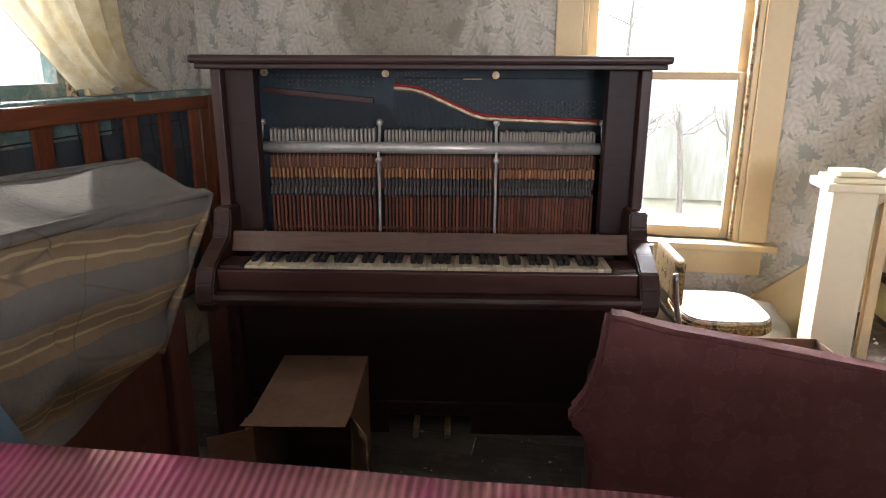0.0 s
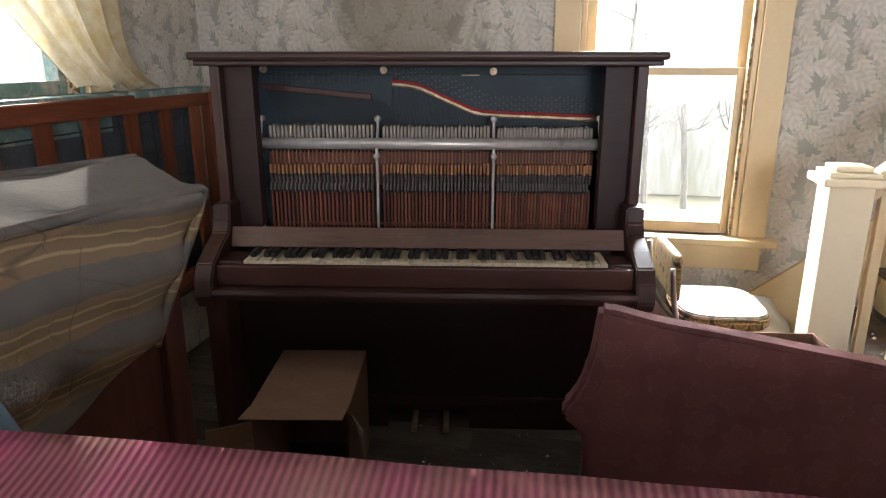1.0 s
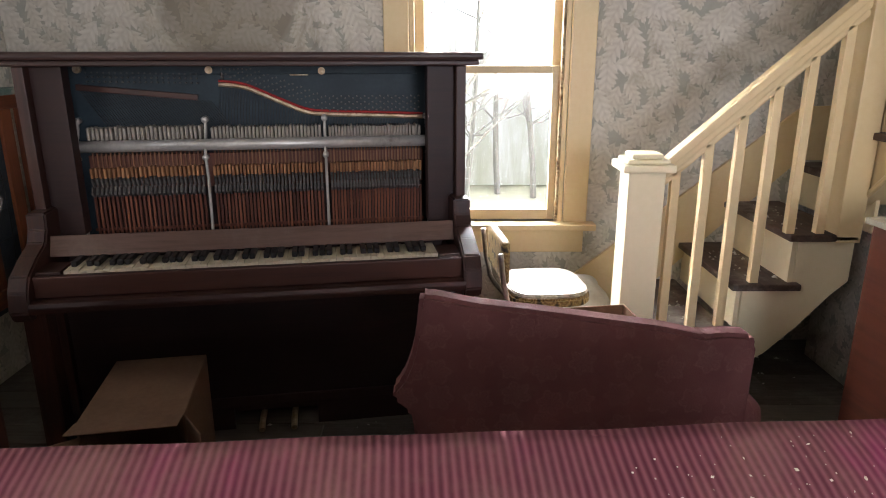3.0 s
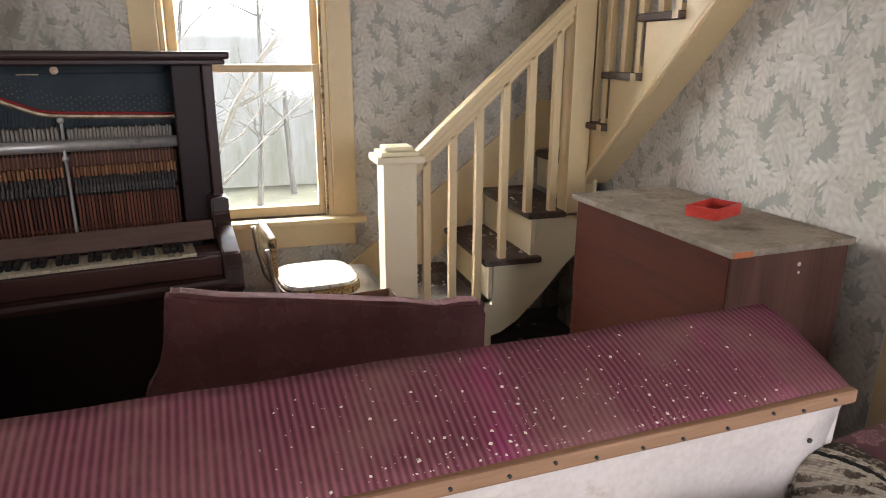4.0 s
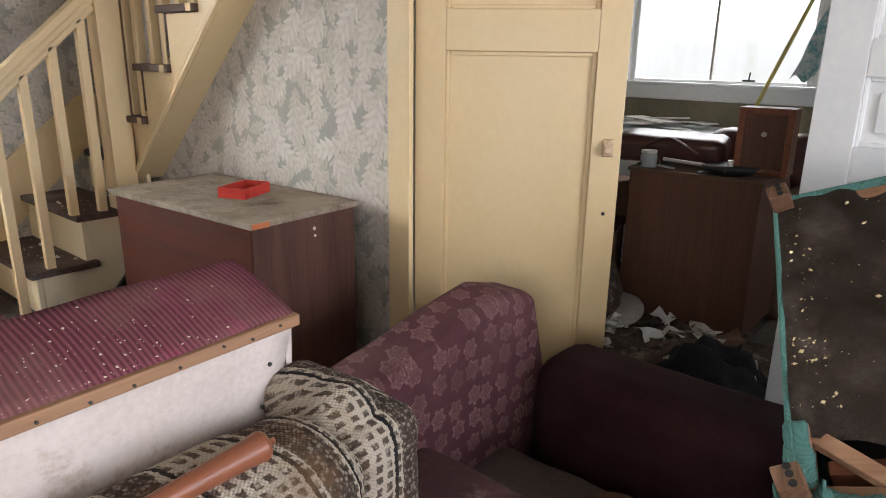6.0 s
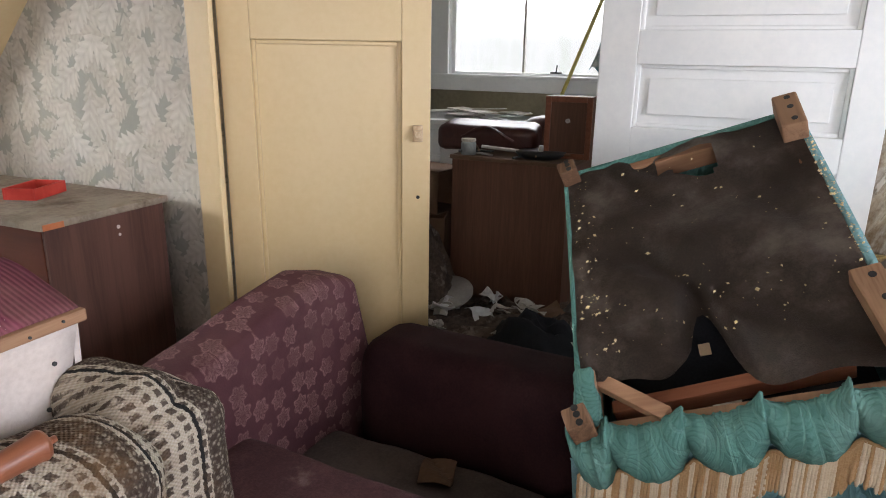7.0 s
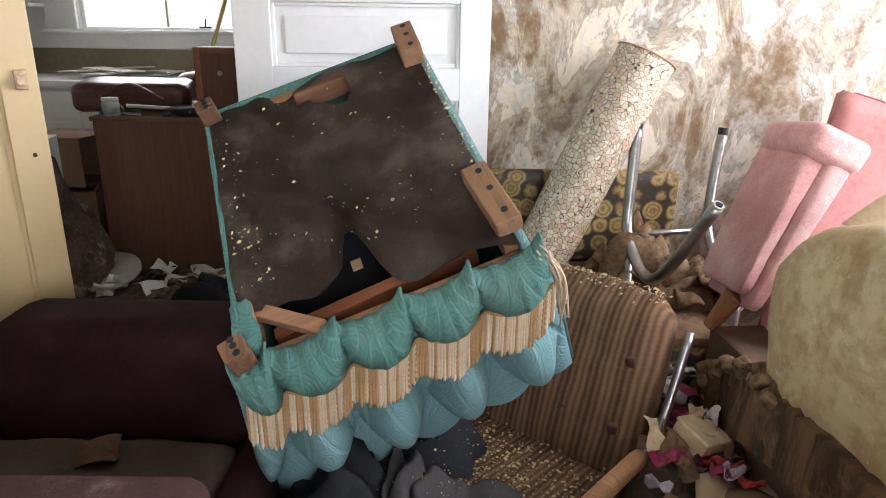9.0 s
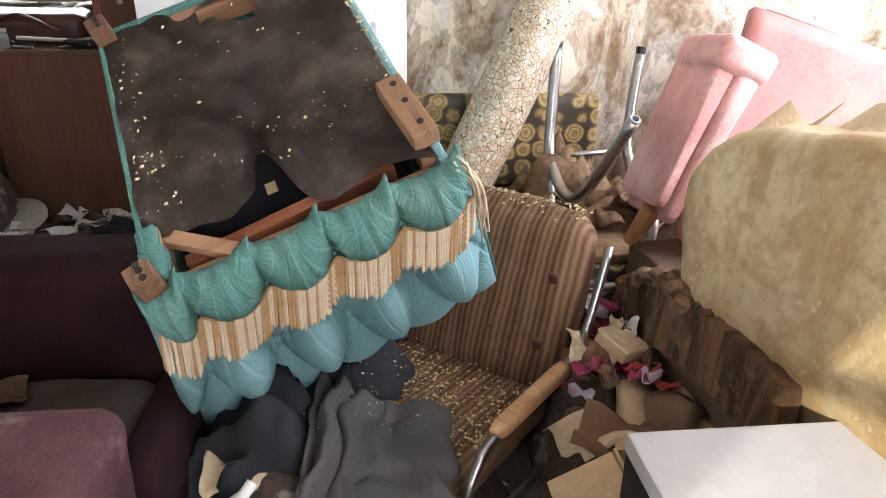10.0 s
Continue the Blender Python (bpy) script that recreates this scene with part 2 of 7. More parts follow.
CARD = plain("cardboard", (0.165, 0.094, 0.058), (0.21, 0.125, 0.078), 0.9, 5, 60, bump=0.1, dirt=(0.17, 0.10, 0.06))
CARD_PALE = plain("pale_cardboard", (0.46, 0.33, 0.20), (0.56, 0.42, 0.27), 0.9, 5, 60, bump=0.1, dirt=(0.34, 0.22, 0.12))
# Darker copy of CARD for box insides, filler blocks and dull brown things.
CARD_DARK = plain("dark_cardboard", (0.10, 0.06, 0.038), (0.14, 0.085, 0.055), 0.9, 5, 60)
PAPERBAG = plain("crumpled_paper", (0.52, 0.40, 0.26), (0.66, 0.54, 0.38), 0.9, 8, 60, bump=0.3)
NEWS = plain("old_newspaper", (0.52, 0.49, 0.44), (0.66, 0.63, 0.58), 0.9, 20, 150, dirt=(0.30, 0.27, 0.24), dirt_at=(0.52, 0.6))
TEALPAINT = plain("teal_paint", (0.13, 0.22, 0.20), (0.26, 0.34, 0.31), 0.6, 10, 60, dirt=(0.45, 0.42, 0.36), dirt_at=(0.52, 0.62))
DARKCLOTH = plain("grey_black_cloth", (0.070, 0.067, 0.070), (0.105, 0.100, 0.102), 0.95, 5, 150, bump=0.4)
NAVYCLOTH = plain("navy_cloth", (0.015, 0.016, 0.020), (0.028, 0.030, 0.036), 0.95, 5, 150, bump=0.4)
CAMBRIC = plain("black_brown_cambric", (0.034, 0.022, 0.016), (0.075, 0.052, 0.040), 0.5, 4, 220, spec=0.45, bump=0.4, dirt=(0.19, 0.155, 0.13), dirt_at=(0.46, 0.74))
MUSLIN = plain("stained_white_muslin", (0.56, 0.49, 0.45), (0.68, 0.61, 0.565), 0.9, 4, 100, bump=0.3, dirt=(0.42, 0.31, 0.23), dirt_at=(0.58, 0.7))
PINKFAB = plain("dusty_pink_plush", (0.50, 0.235, 0.225), (0.64, 0.385, 0.365), 0.95, 7, 140, bump=0.5, dirt=(0.70, 0.52, 0.49), dirt_at=(0.5, 0.72))
PINKVINYL = plain("faded_pink_vinyl", (0.34, 0.125, 0.115), (0.42, 0.19, 0.17), 0.55, 3, 60, bump=0.1, dirt=(0.36, 0.23, 0.18), dirt_at=(0.5, 0.75))
REDVINYL = plain("dull_red_vinyl", (0.22, 0.035, 0.04), (0.29, 0.06, 0.06), 0.5, 5, 60)
BRIGHTRED = plain("red_enamel", (0.42, 0.035, 0.025), (0.50, 0.055, 0.04), 0.4, 10, 60)
SEEDS = plain("seed_husk", (0.50, 0.39, 0.19), (0.66, 0.56, 0.34), 0.9, 60, 200)
FLAKE = plain("paint_flake", (0.62, 0.54, 0.42), (0.74, 0.67, 0.56), 0.9, 60, 200)
GLASSJAR = plain("frosted_jar", (0.30, 0.33, 0.33), (0.42, 0.45, 0.45), 0.25, 10, 60, spec=0.5)
BLACKRUB = plain("black_rubber", (0.012, 0.012, 0.012), (0.022, 0.022, 0.022), 0.6, 20, 80)
MAROON = plain("maroon_leather", (0.050, 0.016, 0.013), (0.085, 0.030, 0.024), 0.4, 6, 60, spec=0.45)
KITBROWN = wood("kitchen_brown", (0.10, 0.045, 0.028), (0.15, 0.070, 0.044), 2, 0.6)
KITWALL = plain("olive_kitchen_wall", (0.20, 0.17, 0.11), (0.27, 0.235, 0.16), 0.8, 3, 40)
DEBRIS = plain("mixed_debris", (0.055, 0.038, 0.030), (0.15, 0.11, 0.085), 0.95, 9, 60, bump=0.5, dirt=(0.26, 0.215, 0.18), dirt_at=(0.55, 0.65))
FOAM = None


def glass():
    m = Mat("window_glass", 0.05)
    t = m.t
    tr = t.nodes.new("ShaderNodeBsdfTransparent")
    gl = t.nodes.new("ShaderNodeBsdfGlossy")
    gl.inputs["Roughness"].default_value = 0.08
    mx = t.nodes.new("ShaderNodeMixShader")
    mx.inputs[0].default_value = 0.06
    t.links.new(tr.outputs[0], mx.inputs[1])
    t.links.new(gl.outputs[0], mx.inputs[2])
    t.links.new(mx.outputs[0], t.nodes["Material Output"].inputs[0])
    return m.m


def backdrop_mat(name, low, high, strength):
    """Bright haze outside, a little greener and darker towards the ground."""
    m = Mat(name)
    t = m.t
    n = m.noise(1.6, 8, 0.72, m.scaled(m.pos, (1.6, 1.6, 0.30)))
    z = m.xyz(m.pos)[2]
    c = m.mix((n * 1.2 + (z * -0.10 - 0.10)).ramp(0.20, 0.70), high, low)
    em = t.nodes.new("ShaderNodeEmission")
    t.links.new((z.ramp(1.6, 3.4) * (strength - 1.10) + 1.10).s, em.inputs[1])
    t.links.new(c, em.inputs[0])
    t.links.new(em.outputs[0], t.nodes["Material Output"].inputs[0])
    return m.m


GLASS = glass()


def corduroy():
    """Wine-red ribbed cover with magenta patches."""
    m = Mat("wine_corduroy", 0.95, 0, 0.15)
    x, y, z = m.xyz(m.obj)
    rib = (x * 690.0 + m.noise(4) * 1.2).sin() * 0.5 + 0.5
    c = m.mix(rib, (0.105, 0.026, 0.040), (0.215, 0.075, 0.092))
    c = m.mix(m.noise(3.2, 5, 0.6, m.scaled(m.obj, (2.2, 0.5, 1))).ramp(0.52, 0.72) * 0.55, c, (0.34, 0.03, 0.14))
    c = m.mix(m.noise(5, 7, 0.7).ramp(0.40, 0.72) * 0.6, c, (0.23, 0.125, 0.105))
    m.base(c)
    m.bump(rib + m.noise(60) * 0.5, 0.55, 0.003)
    return m.m


def floral_velvet(name, a, b, motif, size=0.062, strength=0.7):
    """Velvet with rosettes in staggered rows, worn in places."""
    m = Mat(name, 0.85, 0, 0.2)
    x, y, z = m.xyz(m.obj)
    vec = m.vec(x / size + m.noise(7) * 0.25, (z - y * 0.8) / size + m.noise(8, vec=m.scaled(m.obj, (1, 1, 1.3))) * 0.25)
    d = m.voronoi(1.0, vec, out=None, dims="2D", randomness=0.42)
    dist = Val(m.t, d.outputs["Distance"])
    sub = m.t.nodes.new("ShaderNodeVectorMath")
    sub.operation = "SUBTRACT"
    m.t.links.new(vec, sub.inputs[0])
    m.t.links.new(d.outputs["Position"], sub.inputs[1])
    px, py, _ = m.xyz(sub.outputs[0])
    turn = m.xyz(d.outputs["Color"])[0] * 6.0
    ang = py.op("ARCTAN2", px)
    petal = ((ang * 6.0 + turn).sin() * 0.055 + 0.335) + (m.noise(60, 3) - 0.5) * 0.12
    rim = ((dist - petal).abs() * -1.0 + 0.06).ramp(0.0, 0.045)
    vein = ((ang * 6.0 + turn).sin().abs() * -1.0 + 0.42).ramp(0.0, 0.3) * (petal - dist).ramp(0.0, 0.04) * dist.ramp(0.08, 0.12)
    eye = (dist * -1.0 + 0.085).ramp(0.0, 0.03)
    worn = m.noise(9, 5, 0.65).ramp(0.36, 0.56) * m.noise(170, 3).ramp(0.34, 0.58)
    base = m.mix(m.noise(5, 6).ramp(0.3, 0.7), a, b)
    fill = (petal - dist).ramp(-0.01, 0.03) * dist.ramp(0.05, 0.11)
    c = m.mix((rim * 0.55 + fill * 0.5 - vein * 0.4 + eye * 0.4).max(0.0).min(1.0) * (worn * 0.7 + 0.3) * strength, base, motif)
    c = m.mix(m.noise(4, 7, 0.7).ramp(0.5, 0.8) * 0.35, c, (0.16, 0.10, 0.085))
    m.base(c)
    m.bump(rim * 0.4 + m.noise(200, 2), 0.3, 0.003)
    return m.m


def plaid(name, ground, dark, mid, period):
    """Woven bands on the object's x and z."""
    m = Mat(name, 0.95, 0, 0.1)
    x, y, z = m.xyz(m.obj)
    wob = m.noise(9) * 0.10 + m.noise(110, 3) * 0.05
    u = ((x + y * 0.3) / period + wob).frac()
    v = ((z + y * 0.7) / (period * 0.8) + wob).frac()
    weave = ((x * 900.0).sin() * (z * 900.0 + y * 600.0).sin()) * 0.5 + 0.5
    speck = m.voronoi(130.0).ramp(0.2, 0.6)
    band = (u - 0.5).abs().ramp(0.14, 0.15)
    thin = ((u - 0.5).abs() - 0.22).abs().ramp(0.016, 0.024)
    grid = ((u * 9.0 + m.noise(40) * 0.5).frac() - 0.5).abs().ramp(0.18, 0.26) * ((v * 7.0 + m.noise(45) * 0.5).frac() - 0.5).abs().ramp(0.14, 0.24)
    c = m.mix(weave * 0.5 + m.noise(60) * 0.5, ground, mid)
    c = m.mix((grid * 0.9) * m.noise(2.5).ramp(0.3, 0.5) * m.noise(75, 3).ramp(0.30, 0.52), c, dark)
    c = m.mix((band * -1.0 + 1.0) * (speck * 0.45 + 0.5), c, dark)
    c = m.mix(thin * -1.0 + 1.0, c, (0.02, 0.02, 0.02))
    c = m.mix(m.noise(3.5, 6, 0.7).ramp(0.5, 0.7) * 0.6, c, (0.20, 0.115, 0.055))
    m.base(c)
    m.bump(weave + m.noise(160), 0.6, 0.004)
    return m.m


def tan_weave():
    m = Mat("tan_striped_weave", 0.95, 0, 0.1)
    x, y, z = m.xyz(m.obj)
    st = ((x * 340.0 + m.noise(6) * 5.0).sin() * 0.5 + 0.5) * 0.5 + ((x * 83.0 + m.noise(3) * 3.0).sin() * 0.5 + 0.5) * 0.3 + m.noise(40) * 0.3
    tick = (z * 520.0).sin() * 0.5 + 0.5
    c = m.mix(st.ramp(0.1, 1.05), (0.085, 0.046, 0.028), (0.245, 0.150, 0.090))
    c = m.mix(tick * m.noise(30) * 0.08, c, (0.30, 0.19, 0.11))
    c = m.mix(m.noise(4, 7, 0.7).ramp(0.5, 0.75) * 0.5, c, (0.055, 0.028, 0.018))
    m.base(c)
    m.bump(st + tick * 0.15 + m.noise(120) * 0.7, 0.5, 0.003)
    return m.m


def teal_quilt(name, a, b, fan):
    """Damask with stitched arcs."""
    m = Mat(name, 0.9, 0, 0.2)
    d = m.voronoi(11.0, out=None, randomness=0.8)
    dist = Val(m.t, d.outputs["Distance"])
    arcs = (dist * 75.0 + m.noise(16, 3) * 9.0).sin() * 0.5 + 0.5
    x, y, z = m.xyz(m.obj)
    lx = (((x - 0.045) / 0.143).frac() - 0.5) * 0.143
    ang = lx.op("ARCTAN2", (z * -1.0 + 0.035) if fan else (z + 0.42)) * (17.0 if fan else 26.0)
    rays = (ang + m.noise(9, 2) * 1.6).sin().ramp(0.72, 0.95)
    c0 = m.mix(rays * 0.45, a, (min(1, b[0] * 1.7), min(1, b[1] * 1.5), min(1, b[2] * 1.5)))
    c = m.mix(arcs.ramp(0.1, 0.5) * 0.3 + m.noise(90, 4) * 0.7, c0, b)
    c = m.mix(m.noise(3, 6, 0.65).ramp(0.5, 0.75) * 0.35, c, (0.16, 0.22, 0.20))
    m.base(c)
    m.bump(arcs.ramp(0.0, 0.5) * 0.5 - rays * 1.2 + m.noise(180, 3) * 0.8, 0.6, 0.004)
    return m.m


def crackle_vinyl():
    """Pale vinyl with a dark pebble network."""
    m = Mat("pebble_vinyl", 0.22, 0, 0.6)
    w = m.t.nodes.new("ShaderNodeVectorMath")
    w.operation = "ADD"
    nz = m.t.nodes.new("ShaderNodeTexNoise")
    nz.inputs["Scale"].default_value = 22
    m.t.links.new(m.obj, nz.inputs["Vector"])
    mulv = m.t.nodes.new("ShaderNodeVectorMath")
    mulv.operation = "SCALE"
    mulv.inputs["Scale"].default_value = 0.012
    m.t.links.new(nz.outputs["Color"], mulv.inputs[0])
    m.t.links.new(m.obj, w.inputs[0])
    m.t.links.new(mulv.outputs[0], w.inputs[1])
    e = m.voronoi(70.0, w.outputs[0], "DISTANCE_TO_EDGE")
    cc = m.xyz(m.voronoi(70.0, w.outputs[0], out=None).outputs["Color"])
    c = m.mix(cc[0].ramp(0.0, 1.0), (0.46, 0.37, 0.25), (0.66, 0.57, 0.44))
    c = m.mix(cc[1].ramp(0.82, 0.86) * 0.6, c, (0.56, 0.33, 0.22))
    c = m.mix(e.ramp(0.022, 0.046) * -1.0 + 1.0, c, (0.045, 0.030, 0.022))
    m.base(c)
    m.bump(e.ramp(0.0, 0.12), 0.35, 0.003)
    return m.m


def floral_vinyl(name, ground, flower, dark, size):
    """Large blooms in ovals on a dark ground."""
    m = Mat(name, 0.5, 0, 0.4)
    d = m.voronoi(1 / size, out=None, randomness=0.45)
    dist = Val(m.t, d.outputs["Distance"])
    wob = m.noise(45, 4) * 0.22
    cell = (dist + wob).ramp(0.66, 0.74)
    core = (dist + wob * 1.5).ramp(0.18, 0.30)
    ring = (((dist + wob) * 34.0).sin() * 0.5 + 0.5)
    c = m.mix(core, flower, m.mix(ring, ground, flower))
    c = m.mix((m.noise(120, 3).ramp(0.52, 0.62)) * 0.4, c, dark)
    c = m.mix(cell, c, dark)
    c = m.mix(m.noise(5, 6).ramp(0.5, 0.75) * 0.3, c, (0.20, 0.13, 0.07))
    m.base(c)
    m.bump(m.noise(60), 0.2, 0.003)
    return m.m


def stained_foam():
    m = Mat("yellowed_foam_cover", 0.75, 0, 0.3)
    n = m.noise(3.4, 8, 0.65, distort=0.8)
    c = m.mix(n.ramp(0.3, 0.7), (0.36, 0.26, 0.125), (0.50, 0.41, 0.26))
    c = m.mix(m.noise(5.1, 8, 0.7, distort=0.5).ramp(0.44, 0.60) * 0.75, c, (0.29, 0.18, 0.075))
    c = m.mix(m.noise(2.3, 6).ramp(0.55, 0.72) * 0.8, c, (0.47, 0.42, 0.32))
    c = m.mix(m.noise(22, 7, 0.75).ramp(0.48, 0.62) * 0.45, c, (0.24, 0.17, 0.085))
    c = m.mix(m.noise(37, 6, 0.7).ramp(0.58, 0.68) * 0.5, c, (0.58, 0.52, 0.40))
    crack = m.voronoi(34.0, m.scaled(m.obj, (1, 1, 2.6)), "DISTANCE_TO_EDGE")
    cr = (crack.ramp(0.0, 0.03) * -1.0 + 1.0) * m.noise(6).ramp(0.52, 0.66)
    c = m.mix(cr * 0.6, c, (0.20, 0.12, 0.05))
    m.base(c)
    m.bump(n + m.noise(40, 5) * 0.5 - cr, 0.4, 0.006)
    return m.m


def mattress_tick():
    """Quilted bands of tan, grey and gold."""
    m = Mat("striped_mattress_ticking", 0.9, 0, 0.2)
    x, y, z = m.xyz(m.obj)
    t = (z + y * 0.10 + m.noise(4, 3) * 0.05) / 0.135
    f = t.frac()
    c = m.mix((f - 0.5).abs().ramp(0.22, 0.25), (0.082, 0.073, 0.066), (0.135, 0.095, 0.056))
    c = m.mix(((f - 0.5).abs() - 0.24).abs().ramp(0.018, 0.026) * -1.0 + 1.0, c, (0.14, 0.095, 0.055))
    c = m.mix(((f - 0.5).abs() - 0.40).abs().ramp(0.012, 0.03) * -1.0 + 1.0, c, (0.24, 0.175, 0.095))
    crack = m.voronoi(5.0, m.scaled(m.obj, (1, 1.6, 0.9)), "DISTANCE_TO_EDGE")
    c = m.mix((crack.ramp(0.0, 0.02) * -1.0 + 1.0) * m.noise(5).ramp(0.48, 0.6) * 0.8, c, (0.07, 0.05, 0.035))
    c = m.mix(m.noise(3, 7, 0.65).ramp(0.45, 0.75) * 0.35, c, (0.16, 0.125, 0.095))
    m.base(c)
    m.bump(m.noise(90) + (f - 0.5).abs().ramp(0.1, 0.5) * 2.0, 0.4, 0.006)
    return m.m


def lace():
    """Cream curtain that lets light through."""
    m = Mat("cream_lace", 0.9, 0, 0.1)
    n = m.noise(14, 5, 0.65)
    c = m.mix(n.ramp(0.35, 0.65), (0.62, 0.50, 0.28), (0.74, 0.66, 0.48))
    m.base(c)
    t = m.t
    tl = t.nodes.new("ShaderNodeBsdfTranslucent")
    t.links.new(c, tl.inputs[0])
    mx = t.nodes.new("ShaderNodeMixShader")
    mx.inputs[0].default_value = 0.5
    t.links.new(m.b.outputs[0], mx.inputs[1])
    t.links.new(tl.outputs[0], mx.inputs[2])
    t.links.new(mx.outputs[0], t.nodes["Material Output"].inputs[0])
    m.bump(m.noise(70, 4), 0.4, 0.004)
    return m.m


CORDUROY = corduroy()
VELVET = floral_velvet("burgundy_floral_velvet", (0.070, 0.026, 0.032), (0.102, 0.041, 0.047), (0.30, 0.17, 0.16), 0.068, 0.8)
VELVET_DARK = floral_velvet("dull_burgundy_velvet", (0.110, 0.042, 0.042), (0.145, 0.058, 0.056), (0.20, 0.095, 0.090), 0.10, 0.5)
# Much darker than the chair's other velvet: shade is put into this colour.
VELVET_SHADED = plain("worn_shaded_burgundy_velvet", (0.017, 0.0065, 0.008), (0.030, 0.012, 0.013), 0.95, 5, 160, spec=0.1, bump=0.3, dirt=(0.055, 0.034, 0.031), dirt_at=(0.60, 0.88))
VELVET_WORN = plain("threadbare_burgundy_velvet", (0.058, 0.026, 0.029), (0.098, 0.048, 0.050), 0.9, 6, 140, spec=0.15, bump=0.4, dirt=(0.21, 0.155, 0.145), dirt_at=(0.55, 0.75))
PLAID = plaid("brown_cream_plaid", (0.56, 0.51, 0.44), (0.050, 0.034, 0.028), (0.33, 0.27, 0.20), 0.19)
TAN = tan_weave()
TEAL_DARK = teal_quilt("green_teal_damask", (0.060, 0.155, 0.135), (0.098, 0.225, 0.198), True)
TEAL_LIGHT = teal_quilt("blue_teal_damask", (0.135, 0.265, 0.285), (0.19, 0.345, 0.365), False)
PEBBLE = crackle_vinyl()
FLORAL_GOLD = floral_vinyl("gold_floral_vinyl", (0.21, 0.135, 0.050), (0.40, 0.285, 0.12), (0.045, 0.034, 0.024), 0.062)
FLORAL_PALE = floral_vinyl("pale_floral_vinyl", (0.62, 0.56, 0.44), (0.74, 0.70, 0.60), (0.40, 0.37, 0.30), 0.07)
FOAM = stained_foam()
CRUMBLE = plain("rotten_brown_foam", (0.085, 0.048, 0.026), (0.24, 0.15, 0.082), 0.95, 9, 60, bump=0.6, dirt=(0.05, 0.03, 0.02), dirt_at=(0.5, 0.65))
TICK = mattress_tick()
LACE = lace()
CHINTZ = floral_velvet("blue_yellow_chintz", (0.030, 0.055, 0.085), (0.055, 0.095, 0.13), (0.38, 0.34, 0.10), 0.12)
ROPE_PALE = plain("cream_cord", (0.50, 0.39, 0.27), (0.62, 0.52, 0.39), 0.9, 30, 300, bump=0.5)
ROPE_GOLD = plain("gold_cord", (0.32, 0.185, 0.085), (0.44, 0.28, 0.15), 0.9, 30, 300, bump=0.5)

# ---------------------------------------------------------------- mesh helpers
RNG = random.Random(7)


def link(name, bm, mat, smooth=False):
    me = bpy.data.meshes.new(name)
    bmesh.ops.recalc_face_normals(bm, faces=bm.faces)
    bm.to_mesh(me)
    bm.free()
    me.materials.append(mat)
    if smooth:
        for p in me.polygons:
            p.use_smooth = True
    return new(name, me)


def part(name, bm, mat, parent, label="", smooth=False):
    ob = link(name, bm, mat, smooth)
    ob.parent = parent
    if label:
        ob["label"] = label
    return ob


def thing(name, m, label, category, group="", kind=""):
    ob = new(name)
    ob.empty_display_size = 0.05
    ob.matrix_world = m
    return tagged(ob, label, category, group, kind)


def structure(name, bm, mat, label, category, smooth=False):
    return tagged(link(name, bm, mat, smooth), label, category, "", "structure")


def box(lo, hi, bevel=0.0, seg=2, m=None):
    """A box between two corners, its edges rounded."""
    bm = bmesh.new()
    c = [(a + b) / 2 for a, b in zip(lo, hi)]
    s = [abs(b - a) for a, b in zip(lo, hi)]
    bmesh.ops.create_cube(bm, size=1.0, matrix=Matrix.Translation(c) @ Matrix.Diagonal((*s, 1)))
    if bevel > 0:
        bmesh.ops.bevel(bm, geom=bm.edges[:], offset=min(bevel, min(s) * 0.45), segments=seg, profile=0.6, affect="EDGES")
    if m is not None:
        bmesh.ops.transform(bm, matrix=m, verts=bm.verts)
    return bm


def merge(*bms):
    out = bmesh.new()
    for b in bms:
        me = bpy.data.meshes.new("tmp")
        b.to_mesh(me)
        b.free()
        out.from_mesh(me)
        bpy.data.meshes.remove(me)
    return out


def soft(lo, hi, r, n=14, wrinkle=0.0, puff=0.0, seed=0.0, freq=6.0):
    """A stuffed box: round edges, bulging faces, uneven skin."""
    bm = bmesh.new()
    bmesh.ops.create_cube(bm, size=2.0)
    bmesh.ops.subdivide_edges(bm, edges=bm.edges[:], cuts=n, use_grid_fill=True)
    c = Vector([(a + b) / 2 for a, b in zip(lo, hi)])
    h = Vector([abs(b - a) / 2 for a, b in zip(lo, hi)])
    r = min(r, min(h) * 0.98)
    for v in bm.verts:
        p = Vector([v.co[k] * h[k] for k in range(3)])
        q = Vector([max(-(h[k] - r), min(h[k] - r, p[k])) for k in range(3)])
        d = p - q
        if d.length > 1e-6:
            # corner regions are pulled onto a sphere, flat regions keep their plane
            p = q + d.normalized() * r
        t = v.co
        bulge = puff * Vector([t[0] * (1 - t[1] ** 2) * (1 - t[2] ** 2), t[1] * (1 - t[0] ** 2) * (1 - t[2] ** 2), t[2] * (1 - t[0] ** 2) * (1 - t[1] ** 2)])
        p = p + bulge
        if wrinkle:
            w = noise.noise(p * freq + Vector((seed, seed * 2, 0))) + 0.5 * noise.noise(p * freq * 2.7 + Vector((seed, 3, seed)))
            p = p + (p - q * 0.9).normalized() * w * wrinkle
        v.co = c + p
    return bm


